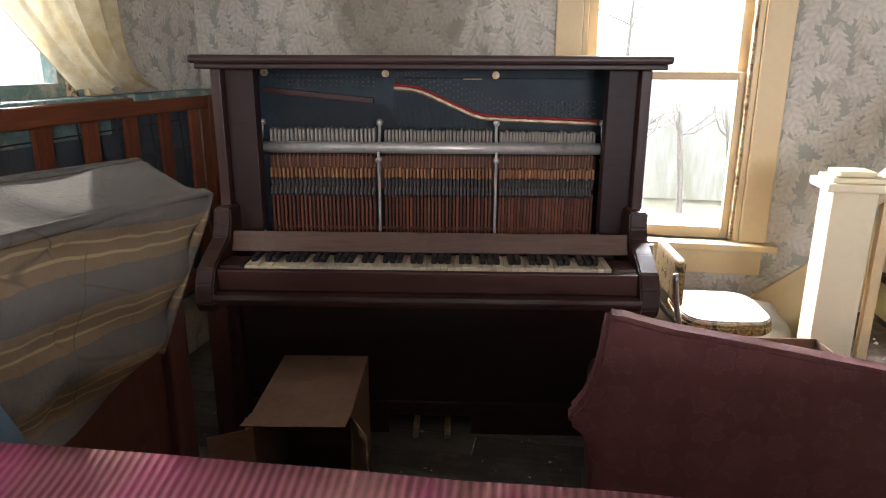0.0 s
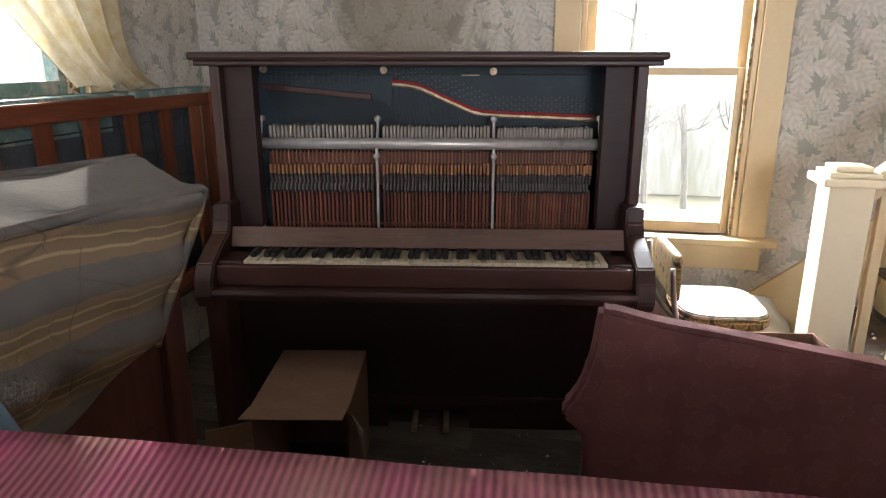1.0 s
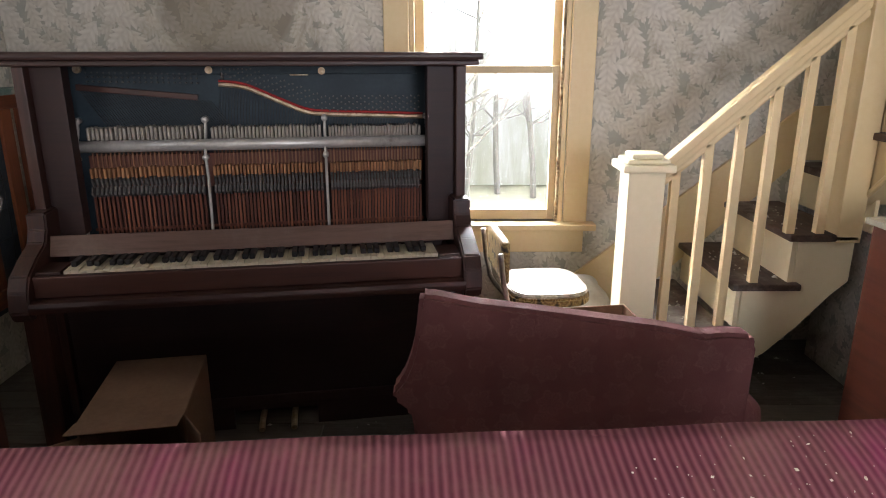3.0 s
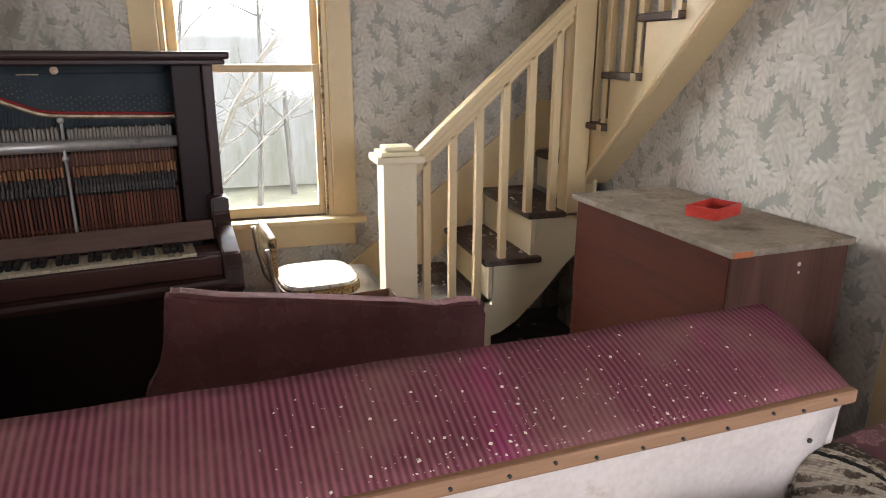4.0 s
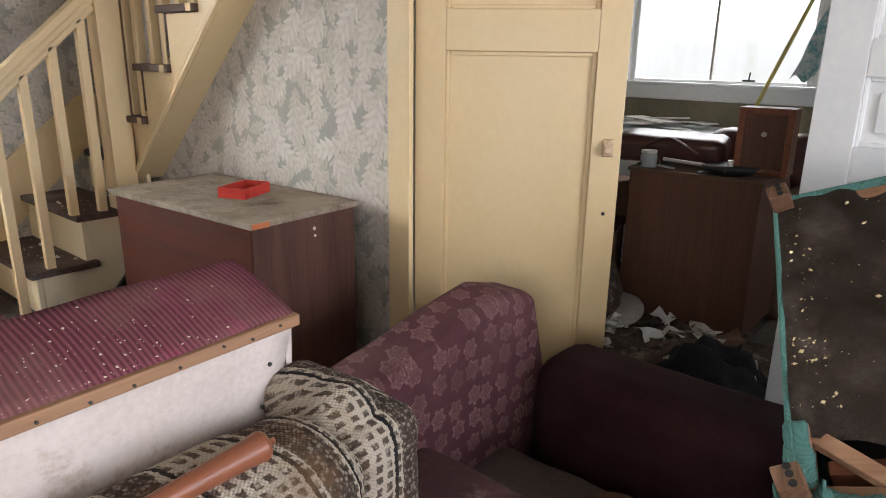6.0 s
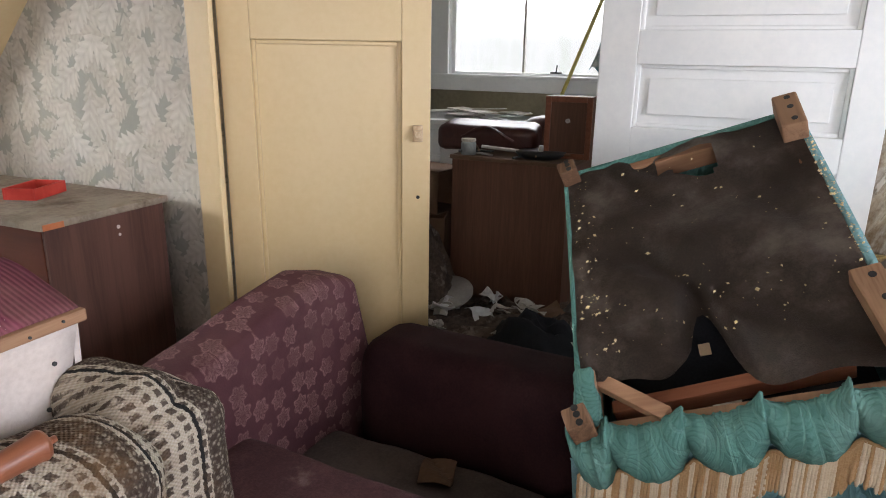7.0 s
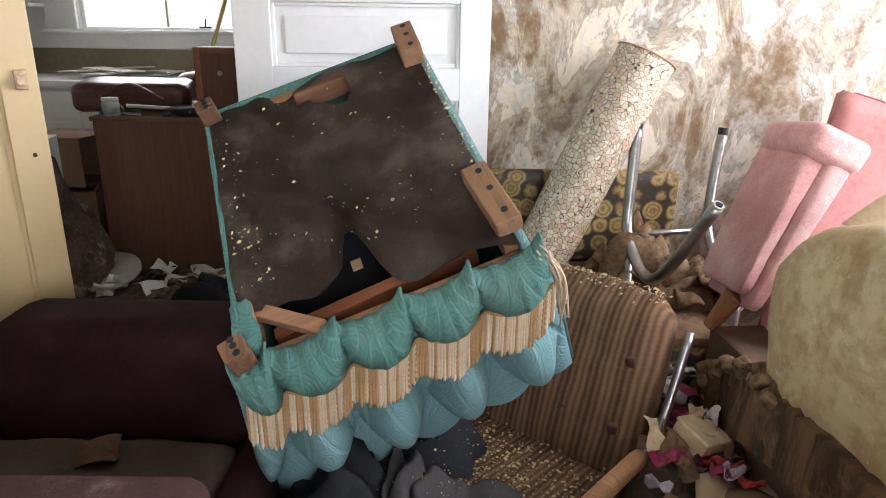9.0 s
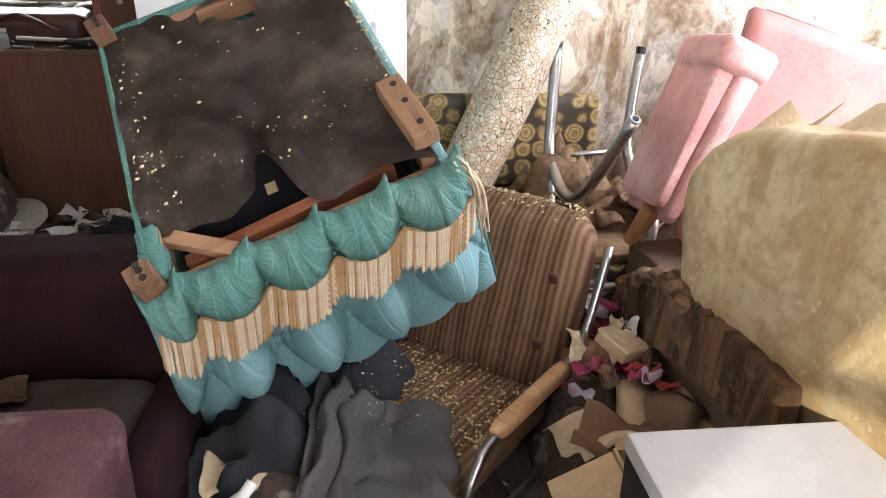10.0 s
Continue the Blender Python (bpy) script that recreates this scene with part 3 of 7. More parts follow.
def tube(points, r, n=10, closed_ends=True, taper=None):
    """A round bar along a polyline."""
    bm = bmesh.new()
    pts = [Vector(p) for p in points]
    rings = []
    up = Vector((0.13, 0.27, 0.95))
    for k, p in enumerate(pts):
        d = (pts[min(k + 1, len(pts) - 1)] - pts[max(k - 1, 0)]).normalized()
        a = (up - up.dot(d) * d)
        if a.length < 1e-3:
            a = Vector((1, 0, 0)) - d[0] * d
        a.normalize()
        b = d.cross(a)
        rr = r if taper is None else taper[k]
        rings.append([bm.verts.new(p + rr * (math.cos(2 * math.pi * j / n) * a + math.sin(2 * math.pi * j / n) * b)) for j in range(n)])
        up = a
    for r0, r1 in zip(rings, rings[1:]):
        for j in range(n):
            bm.faces.new((r0[j], r0[(j + 1) % n], r1[(j + 1) % n], r1[j]))
    if closed_ends:
        bm.faces.new(rings[0][::-1])
        bm.faces.new(rings[-1])
    return bm


def curve_pts(ctrl, steps=6):
    """A smooth line through control points."""
    p = [Vector(c) for c in ctrl]
    p = [p[0] * 2 - p[1], *p, p[-1] * 2 - p[-2]]
    out = []
    for k in range(1, len(p) - 2):
        for s in range(steps):
            t = s / steps
            out.append(0.5 * ((2 * p[k]) + (p[k + 1] - p[k - 1]) * t + (2 * p[k - 1] - 5 * p[k] + 4 * p[k + 1] - p[k + 2]) * t * t + (3 * p[k] - p[k - 1] - 3 * p[k + 1] + p[k + 2]) * t ** 3))
    out.append(p[-2])
    return out


def prism(outline, depth, m=None, bevel=0.0):
    """An outline in local x, z pushed along y by depth."""
    bm = bmesh.new()
    a = [bm.verts.new((x, 0, z)) for x, z in outline]
    b = [bm.verts.new((x, depth, z)) for x, z in outline]
    bm.faces.new(a)
    bm.faces.new(b[::-1])
    k = len(a)
    for i in range(k):
        bm.faces.new((a[i], b[i], b[(i + 1) % k], a[(i + 1) % k]))
    if bevel:
        bmesh.ops.recalc_face_normals(bm, faces=bm.faces)
        bmesh.ops.bevel(bm, geom=bm.edges[:], offset=bevel, segments=2, affect="EDGES")
    if m is not None:
        bmesh.ops.transform(bm, matrix=m, verts=bm.verts)
    return bm


def sheet(nx, ny, f, thick=0.004):
    """A cloth or paper sheet from f(u, v), u and v from 0 to 1, given a thickness."""
    bm = bmesh.new()
    g = [[bm.verts.new(f(i / nx, j / ny)) for j in range(ny + 1)] for i in range(nx + 1)]
    fs = [bm.faces.new((g[i][j], g[i + 1][j], g[i + 1][j + 1], g[i][j + 1])) for i in range(nx) for j in range(ny)]
    if thick:
        bmesh.ops.recalc_face_normals(bm, faces=bm.faces)
        bmesh.ops.solidify(bm, geom=fs, thickness=thick)
    return bm


def wall_with_hole(lo, hi, axis, holes):
    """A wall slab along axis 0 or 1 with rectangular openings (a0, a1, z0, z1), butted from blocks."""
    bms = []
    cuts = sorted({lo[axis], hi[axis], *[h[0] for h in holes], *[h[1] for h in holes]})
    for a, b in zip(cuts, cuts[1:]):
        mid = (a + b) / 2
        spans = sorted((h[2], h[3]) for h in holes if h[0] <= mid <= h[1])
        z = lo[2]
        for z0, z1 in [*spans, (hi[2], hi[2])]:
            if z0 - z > 1e-4:
                l, t = list(lo), list(hi)
                l[axis], t[axis], l[2], t[2] = a, b, z, z0
                bms.append(box(l, t))
            z = z1
    return merge(*bms)


def scatter(name, mat, count, place, size, label, category, flat=0.35, seed=3):
    """Loose grains or flakes as one object."""
    r = random.Random(seed)
    verts, faces = [], []
    for _ in range(count):
        p, nrm = place(r)
        nrm = Vector(nrm).normalized()
        a = nrm.orthogonal().normalized()
        a = Matrix.Rotation(r.uniform(0, 6.28), 3, nrm) @ a
        b = nrm.cross(a)
        s = size * (0.4 + 1.5 * r.random() ** 3)
        l, w, h = s, s * r.uniform(0.35, 0.9), s * flat
        k = len(verts)
        p = Vector(p)
        verts += [p + a * l * 0.5, p + b * w * 0.5, p - a * l * 0.5, p - b * w * 0.5, p + nrm * h]
        faces += [(k, k + 1, k + 4), (k + 1, k + 2, k + 4), (k + 2, k + 3, k + 4), (k + 3, k, k + 4), (k + 3, k + 2, k + 1, k)]
    me = bpy.data.meshes.new(name)
    me.from_pydata([tuple(v) for v in verts], [], faces)
    me.materials.append(mat)
    return tagged(new(name, me), label, category, "", "stuff")


# ---------------------------------------------------------------- room shell
WL, WB, WS, WE, WSOUTH, CEIL = -0.85, 3.03, 2.90, 3.77, -2.9, 2.62
floor = structure("floor", box((-1.2, -3.2, -0.12), (6.6, 3.4, -0.022)), FLOORWOOD, "grey dusty wooden floor under the clutter", "floor")
ceiling = structure("ceiling", box((-1.2, -3.2, CEIL), (6.6, 3.4, CEIL + 0.1)), CEILING, "unseen stained plaster ceiling, darkened to bounce less light", "ceiling")
wall_back = structure("wall_back", wall_with_hole((WL - 0.15, WB, 0), (4.0, WB + 0.16, CEIL), 0, [(0.975, 1.705, 0.63, 2.12)]), PAPER_X, "back wall with cream leaf wallpaper", "wall")
wall_left = structure("wall_left", wall_with_hole((WL - 0.16, -3.05, 0), (WL, WB, CEIL), 1, [(-2.35, -0.75, 0.85, 2.25), (0.75, 2.20, 1.27, 2.25)]), PAPER_Y, "side wall with cream leaf wallpaper", "wall")
wall_stair = structure("wall_stair", box((WS, 0.955, 0), (WS + 0.1, 2.86, CEIL)), PAPER_Y, "wall under the stairs with grey leaf wallpaper", "wall")
wall_closet = structure("wall_closet", box((WS + 0.1, 1.06, 0), (WE, 1.16, CEIL)), PLASTER, "plain plaster wall behind the open door", "wall")
wall_east = structure("wall_east", wall_with_hole((WE, -3.05, 0), (WE + 0.14, WB, CEIL), 1, [(-0.03, 0.86, 0, 2.06)]), PAPER_STAIN, "leaf-papered wall with brown water stains", "wall")
wall_south = structure("wall_south", wall_with_hole((WL - 0.16, WSOUTH - 0.15, 0), (WE, WSOUTH, CEIL), 0, [(1.80, 3.40, 0.85, 2.35)]), PAPER_X, "plain papered wall behind the camera", "wall")

# ---------------------------------------------------------------- outdoors
ground = structure("ground", box((-40, -40, -0.9), (40, 40, -0.7)), plain("dry_grass", (0.15, 0.15, 0.11), (0.22, 0.215, 0.16), 0.95, 0.6, 8), "dry grassy ground outside", "ground")
back_glow = backdrop_mat("hazy_woods", (0.52, 0.54, 0.44), (0.90, 0.92, 0.94), SKY_GLOW)
backdrop_north = structure("backdrop_north", box((-9, 11.0, -0.7), (14, 11.1, 12)), back_glow, "bright hazy sky and woods far outside", "backdrop")
backdrop_west = structure("backdrop_west", box((-10.1, -9, -0.7), (-10, 11.0, 2.6)), backdrop_mat("west_haze", (0.60, 0.62, 0.52), (0.92, 0.94, 0.96), 8.0), "bright hazy distance far outside", "backdrop")
backdrop_east = structure("backdrop_east", box((13, -8, -0.7), (13.1, 11.0, 12)), backdrop_mat("kitchen_haze", (0.80, 0.84, 0.80), (0.96, 0.97, 1.0), 9.0), "bright hazy sky far outside the kitchen", "backdrop")

window_light("south_window_light", (2.60, WSOUTH - 0.02, 1.60), (2.2, 0, 0.9), 1.5, 1.4, 96)
window_light("west_window_light", (WL - 0.10, -1.55, 1.55), (3.0, -1.0, 0.9), 1.5, 1.3, 56, (0.95, 0.92, 0.95))
window_light("back_window_light", (1.34, WB + 0.17, 1.38), (1.6, 0, 0.9), 0.66, 1.4, 14)
window_light("left_window_light", (WL - 0.19, 1.475, 1.76), (3, 1.0, 1.0), 1.4, 0.92, 9)
# Unseen lamp added to brighten the kitchen window's frame.
window_light("kitchen_window_light", (5.0, -1.33, 1.6), (5.6, 1.5, 1.2), 1.1, 1.0, 5)

# ---------------------------------------------------------------- windows


def sash_window(name, m, w, z0, z1, meet, mat, label, depth=0.14, glass_rows=True):
    """A double-hung window in an opening w wide, in the local x, z plane; the room is at -y."""
    e = thing(name, m, label, "window", "", "structure")
    h = w / 2
    part("jamb", box((-h, -0.005, z0), (-h + 0.022, depth, z1), 0.002), mat, e)
    part("jamb", box((h - 0.022, -0.005, z0), (h, depth, z1), 0.002), mat, e)
    part("head", box((-h + 0.022, -0.005, z1 - 0.022), (h - 0.022, depth, z1), 0.002), mat, e)
    for zz0, zz1, y in ((z0 + 0.0, meet + 0.018, 0.045), (meet - 0.018, z1 - 0.022, 0.085)):
        s = part("sash", merge(
            box((-h + 0.022, y, zz0), (-h + 0.066, y + 0.035, zz1), 0.004),
            box((h - 0.066, y, zz0), (h - 0.022, y + 0.035, zz1), 0.004),
            box((-h + 0.066, y, zz0), (h - 0.066, y + 0.035, zz0 + (0.036 if zz0 > z0 else 0.05)), 0.004),
            box((-h + 0.066, y, zz1 - 0.036), (h - 0.066, y + 0.035, zz1), 0.004)), mat, e, "painted sash with flaking edges")
        p = part("pane", box((-h + 0.06, y + 0.015, zz0 + 0.03), (h - 0.06, y + 0.019, zz1 - 0.03)), GLASS, s)
        p.visible_shadow = False
    part("stool", box((-h - 0.155, -0.075, z0 - 0.032), (h + 0.155, 0.04, z0), 0.006), mat, e)
    part("apron", box((-h - 0.105, -0.022, z0 - 0.15), (h + 0.105, -0.002, z0 - 0.033), 0.004), mat, e)
    part("casing", box((-h - 0.115, -0.026, z0 + 0.001), (-h - 0.002, -0.001, z1 + 0.02), 0.005), mat, e)
    part("casing", box((h + 0.002, -0.026, z0 + 0.001), (h + 0.115, -0.001, z1 + 0.02), 0.005), mat, e)
    part("casing", box((-h - 0.125, -0.028, z1 + 0.021), (h + 0.125, -0.001, z1 + 0.14), 0.005), mat, e)
    part("stop", box((h - 0.034, 0.0, z0), (h - 0.023, 0.044, z1 - 0.022), 0.002), PEEL, e, "flaking sash stop")
    return e


window_1 = sash_window("window_1", Matrix.Translation((1.34, WB, 0)), 0.73, 0.63, 2.12, 1.345, CREAM, "cream-painted sash window with flaking paint")
window_4 = sash_window("window_4", pose(WL, -1.55, 0, 0, 0, 90), 1.60, 0.85, 2.25, 1.55, CREAM, "cream-painted sash window behind the camera")
window_5 = sash_window("window_5", pose(2.60, WSOUTH, 0, 0, 0, 180), 1.60, 0.85, 2.35, 1.55, CREAM, "cream-painted sash window in the near wall")
window_2 = sash_window("window_2", pose(WL, 1.475, 0, 0, 0, 90), 1.45, 1.27, 2.25, 1.80, TEALPAINT, "sash window with worn teal sill")
for ob in window_2.children:
    if ob.name.startswith("casing"):
        ob.data.materials[0] = CREAM


def bare_tree(x, y, lean, h, seed):
    r = random.Random(seed)
    e = thing("tree", Matrix.Translation((x, y, -0.75)), "bare grey tree outside the window", "tree", "bare trees outside")
    trunk = [Vector((lean * t * t + 0.06 * math.sin(5 * t + seed), 0.05 * math.cos(4 * t), h * t)) for t in [k / 8 for k in range(9)]]
    part("trunk", tube(trunk, 0.05, 7, True, [0.05 * (1 - 0.75 * k / 8) for k in range(9)]), BARK, e)
    limbs = []
    for _ in range(18):
        k = r.randint(2, 7)
        a = r.uniform(0, 6.28)
        l = r.uniform(0.6, 1.5)
        d = Vector((math.cos(a), math.sin(a) * 0.4, r.uniform(0.1, 0.9)))
        p = [trunk[k] + d * l * s + Vector((0, 0, 0.15 * s * s)) + Vector((r.uniform(-1, 1), 0, r.uniform(-1, 1))) * 0.04 for s in (0, 0.3, 0.6, 0.8, 1.0)]
        limbs.append(tube(p, 0.02, 5, True, [0.015, 0.011, 0.008, 0.005, 0.002]))
        for _ in range(3):
            q = p[r.randint(1, 3)]
            d2 = (d + Vector((r.uniform(-1, 1), 0, r.uniform(-0.4, 0.8)))).normalized()
            limbs.append(tube([q, q + d2 * 0.25, q + d2 * 0.5 + Vector((0, 0, 0.05))], 0.008, 4, True, [0.008, 0.005, 0.002]))
    part("limbs", merge(*limbs), BARK, e)
    return e


BARK = plain("grey_bark", (0.19, 0.185, 0.175), (0.28, 0.27, 0.26), 0.9, 8, 50)
for x, y, lean, h, sd in ((0.75, 6.2, 2.1, 3.4, 1), (1.5, 9.4, 0.3, 4.2, 6), (3.1, 9.6, -0.9, 4.6, 8), (2.5, 9.9, -0.5, 4.6, 2), (0.5, 9.7, 0.5, 4.6, 3), (3.6, 9.3, 0.4, 4.4, 4), (2.0, 10.2, 0.2, 4.8, 9), (-0.4, 9.6, 0.7, 4.5, 5), (4.4, 10.0, -0.3, 4.6, 11)):
    bare_tree(x, y, lean, h, sd)

# ---------------------------------------------------------------- doors


def panel_door(name, m, w, h, t, panels, mat, label, back=0.6):
    """Stiles and rails with sunk panels; local x across, z up, front at y = 0, thickness to +y."""
    e = thing(name, m, label, "door", "", "structure")
    px0, px1 = panels[0][0], panels[0][1]
    part("stile", box((0, 0, 0.01), (px0, t, h), 0.003), mat, e)
    part("stile", box((px1, 0, 0.01), (w, t, h), 0.003), mat, e)
    z = 0.01
    for x0, x1, z0, z1 in panels:
        part("rail", box((px0, 0.0005, z), (px1, t - 0.0005, z0), 0.003), mat, e)
        part("panel", box((px0, 0.022, z0), (px1, t - 0.004, z1), 0.0), mat, e)
        part("moulding", merge(
            box((px0, 0.012, z0), (px0 + 0.013, 0.0225, z1), 0.004), box((px1 - 0.013, 0.012, z0), (px1, 0.0225, z1), 0.004),
            box((px0 + 0.013, 0.012, z0), (px1 - 0.013, 0.0225, z0 + 0.013), 0.004), box((px0 + 0.013, 0.012, z1 - 0.013), (px1 - 0.013, 0.0225, z1), 0.004)), mat, e)
        z = z1
    part("rail", box((px0, 0.0005, z), (px1, t - 0.0005, h), 0.003), mat, e)
    return e


door_1 = panel_door("door_1", pose(2.9746, 0.9263, 0, 0, 0, -58.3), 0.633, 2.03, 0.035, [(0.093, 0.543, 0.24, 1.41), (0.093, 0.543, 1.53, 1.92)], CREAM, "cream two-panel wooden door standing ajar")
latch = part("latch", merge(box((0.577, -0.012, 1.108), (0.609, 0.0, 1.160), 0.003), box((0.582, -0.024, 1.118), (0.604, -0.012, 1.146), 0.003), tube([(0.593, -0.035, 1.132), (0.593, -0.012, 1.132)], 0.009, 10)), BRASS, door_1, "tarnished rim latch")
part("keyhole", tube([(0.595, -0.003, 0.93), (0.595, 0.003, 0.93)], 0.006, 8), BLACKRUB, door_1)
door_2 = panel_door("door_2", pose(3.712, -0.028, 0, 0, 0, -90), 0.835, 2.03, 0.04, [(0.122, 0.735, 0.24, 0.44), (0.122, 0.735, 0.545, 0.745), (0.122, 0.735, 0.85, 1.05), (0.122, 0.735, 1.155, 1.355), (0.122, 0.735, 1.46, 1.66), (0.122, 0.735, 1.765, 1.93)], WHITE, "white-painted panelled door folded back against the wall")
for z in (0.24, 0.545, 0.85, 1.155, 1.46, 1.765):
    part("raised_field", box((0.165, 0.0125, z + 0.042), (0.692, 0.0225, z + (0.158 if z < 1.7 else 0.125)), 0.003), WHITE, door_2)
door_casing = structure("trim", box((WS - 0.022, 0.862, 0), (WS - 0.001, 0.952, CEIL), 0.005), CREAM, "cream door casing at the end of the wall", "door casing")
structure("trim", box((WS - 0.008, 0.953, 0), (WS - 0.0005, 0.962, CEIL)), WHITE, "torn white paper edge beside the casing", "paper edge")
structure("trim", merge(box((WE - 0.02, -0.12, 0), (WE + 0.15, -0.031, 2.14), 0.004), box((WE - 0.02, 0.861, 0), (WE + 0.15, 0.95, 2.14), 0.004), box((WE - 0.02, -0.03, 2.061), (WE + 0.15, 0.86, 2.14), 0.004)), CREAM, "cream casing round the kitchen doorway", "door casing")

structure("trim", box((WL, 2.36, 1.244), (WL + 0.10, 3.0, 1.272), 0.006), TEALPAINT, "worn teal ledge beside the window", "ledge")

# ---------------------------------------------------------------- staircase
stairs = thing("staircase", Matrix.Identity(4), "cream staircase with dark treads, square newel and balusters", "staircase", "", "structure")
SY = 2.41
RISE = [0.16, 0.335, 0.527, 0.732, 0.92]
for k in range(4):
    x0, z = (1.78, 2.04, 2.312, 2.512)[k], RISE[k]
    part("tread", box((x0 - 0.03, SY - 0.035, z - 0.028), (x0 + 0.245, WB - 0.002, z), 0.008), TREADWOOD, stairs, "dark wooden tread with dust and plaster bits")
    part("riser", box((x0, SY, (RISE[k - 1] if k else 0)), (x0 + 0.018, WB - 0.004, z - 0.029)), CREAM_PALE, stairs)
    part("bracket", prism([(x0 + 0.02, z - 0.03), (x0 + 0.20, z - 0.03), (x0 + 0.13, z - 0.06), (x0 + 0.08, z - 0.10), (x0 + 0.055, z - 0.15), (x0 + 0.02, z - 0.17)], 0.01, Matrix.Translation((0, SY - 0.0085, 0))), CREAM_PALE, stairs)
steps = [(1.80, 0.0)]
for k in range(4):
    a = (1.80, 2.06, 2.332, 2.532)[k]
    steps += [(a, RISE[k] - 0.0292), ((2.06, 2.332, 2.532, 2.76)[k], RISE[k] - 0.0292)]
steps += [(2.76, 0.53), (2.70, 0.475), (2.58, 0.335), (2.46, 0.215), (2.38, 0.165), (2.33, 0.15), (2.33, 0.0)]
part("string", prism(steps, 0.028, Matrix.Translation((0, SY + 0.002, 0))), CREAM_PALE, stairs, "cream stepped string, open below")
part("landing", box((2.80, SY - 0.02, 0.885), (3.76, WB - 0.002, 0.92), 0.006), TREADWOOD, stairs)
part("riser", box((2.815, SY, 0.73), (2.83, WB - 0.004, 0.884)), CREAM_PALE, stairs)
UPS = [(2.243, 1.130), (2.013, 1.345), (1.783, 1.560), (1.553, 1.775), (1.323, 1.99), (1.093, 2.205)]
for k, (y, z) in enumerate(UPS):
    part("tread", box((2.735, y, z - 0.028), (3.70, y + 0.262, z), 0.007), TREADWOOD, stairs, "dark upper tread with a cream end")
    part("tread_end", box((2.731, y + 0.0, z - 0.0275), (2.7345, y + 0.03, z - 0.0005)), CREAM, stairs)
    # Dark wood paints in the shadow at the riser ends; lower risers are cream.
    part("riser", box((2.765, y + 0.232, z - 0.19), (3.70, y + 0.248, z - 0.029)), TREADWOOD, stairs)
# outer string of the upper flight, cut to the steps above and sloping below
outline = []
for y, z in UPS:
    outline += [(y + 0.231, z - 0.03), (y, z - 0.03)]
lower = [(1.05, 2.18), (1.03, 2.12), (2.434, 0.842), (2.474, 0.842)]
pts = [(2.474, 0.92)] + outline + lower[1:]
rot = Matrix(((0, 1, 0, 2.765), (1, 0, 0, 0), (0, 0, 1, 0), (0, 0, 0, 1)))
part("upper_string", prism(pts, 0.135, rot), CREAM, stairs, "cream cut string of the upper flight")
part("string_moulding", tube([(2.762, 2.434, 0.845), (2.762, 1.03, 2.123)], 0.014, 8), CREAM, stairs)
part("newel", box((1.825, SY - 0.055, 0), (1.965, SY + 0.075, 0.985), 0.004), CREAM_PALE, stairs, "square newel post with a stepped cap")
for inset, z0, z1, r in ((-0.030, 0.985, 1.015, 0.008), (-0.010, 1.015, 1.032, 0.006), (0.010, 1.032, 1.052, 0.01)):
    part("newel_cap", box((1.825 + inset, SY - 0.055 + inset, z0), (1.965 - inset, SY + 0.075 - inset, z1), r), CREAM_PALE, stairs)
part("corner_post", box((2.662, SY - 0.035, 0.70), (2.758, SY + 0.06, CEIL), 0.004), CREAM, stairs)


def rail_z(x):
    return 0.955 + (x - 1.97) * 0.905


sl = math.atan(0.905)
for w, hgt, dz, nm in ((0.066, 0.034, 0.046, "handrail"), (0.046, 0.030, 0.010, "under_rail"), (0.034, 0.026, -0.022, "fillet")):
    a, b = Vector((1.965, SY + 0.005, rail_z(1.965) + dz)), Vector((2.665, SY + 0.005, rail_z(2.665) + dz))
    L = (b - a).length
    part(nm, box((0, -w / 2, -hgt / 2), (L, w / 2, hgt / 2), 0.008, 2, Matrix.Translation(a) @ Matrix.Rotation(-sl, 4, "Y")), CREAM, stairs)
for k in range(6):
    x = 2.02 + 0.1175 * k
    step = max(j for j in range(4) if x > (1.75, 2.01, 2.282, 2.482)[j])
    part("baluster", box((x - 0.017, SY - 0.012, RISE[step]), (x + 0.017, SY + 0.022, rail_z(x) - 0.02), 0.003), CREAM, stairs)
for k, (y, z) in enumerate(UPS[:4]):
    for d in (0.06, 0.165):
        part("baluster", box((2.775, y + d - 0.017, z), (2.809, y + d + 0.017, z + 0.80), 0.003), CREAM, stairs)
part("wall_string", prism([(1.72, 0.0), (1.72, 0.32), (2.80, 1.18), (3.76, 1.20), (3.76, 0.93), (2.815, 0.93), (2.20, 0.35), (1.76, 0.02)], 0.02, Matrix.Translation((0, WB - 0.021, 0))), CREAM, stairs)
structure("baseboard", box((WL, WB - 0.018, 0), (1.71, WB - 0.0005, 0.17), 0.004), CREAM, "cream baseboard along the back wall", "baseboard")
structure("baseboard", box((WS - 0.018, 0.963, 0), (WS - 0.0005, 2.36, 0.17), 0.004), CREAM, "cream baseboard under the stairs", "baseboard")
structure("baseboard", box((WE - 0.018, -2.9, 0), (WE - 0.0005, -0.87, 0.17), 0.004), CREAM, "cream baseboard along the stained wall", "baseboard")

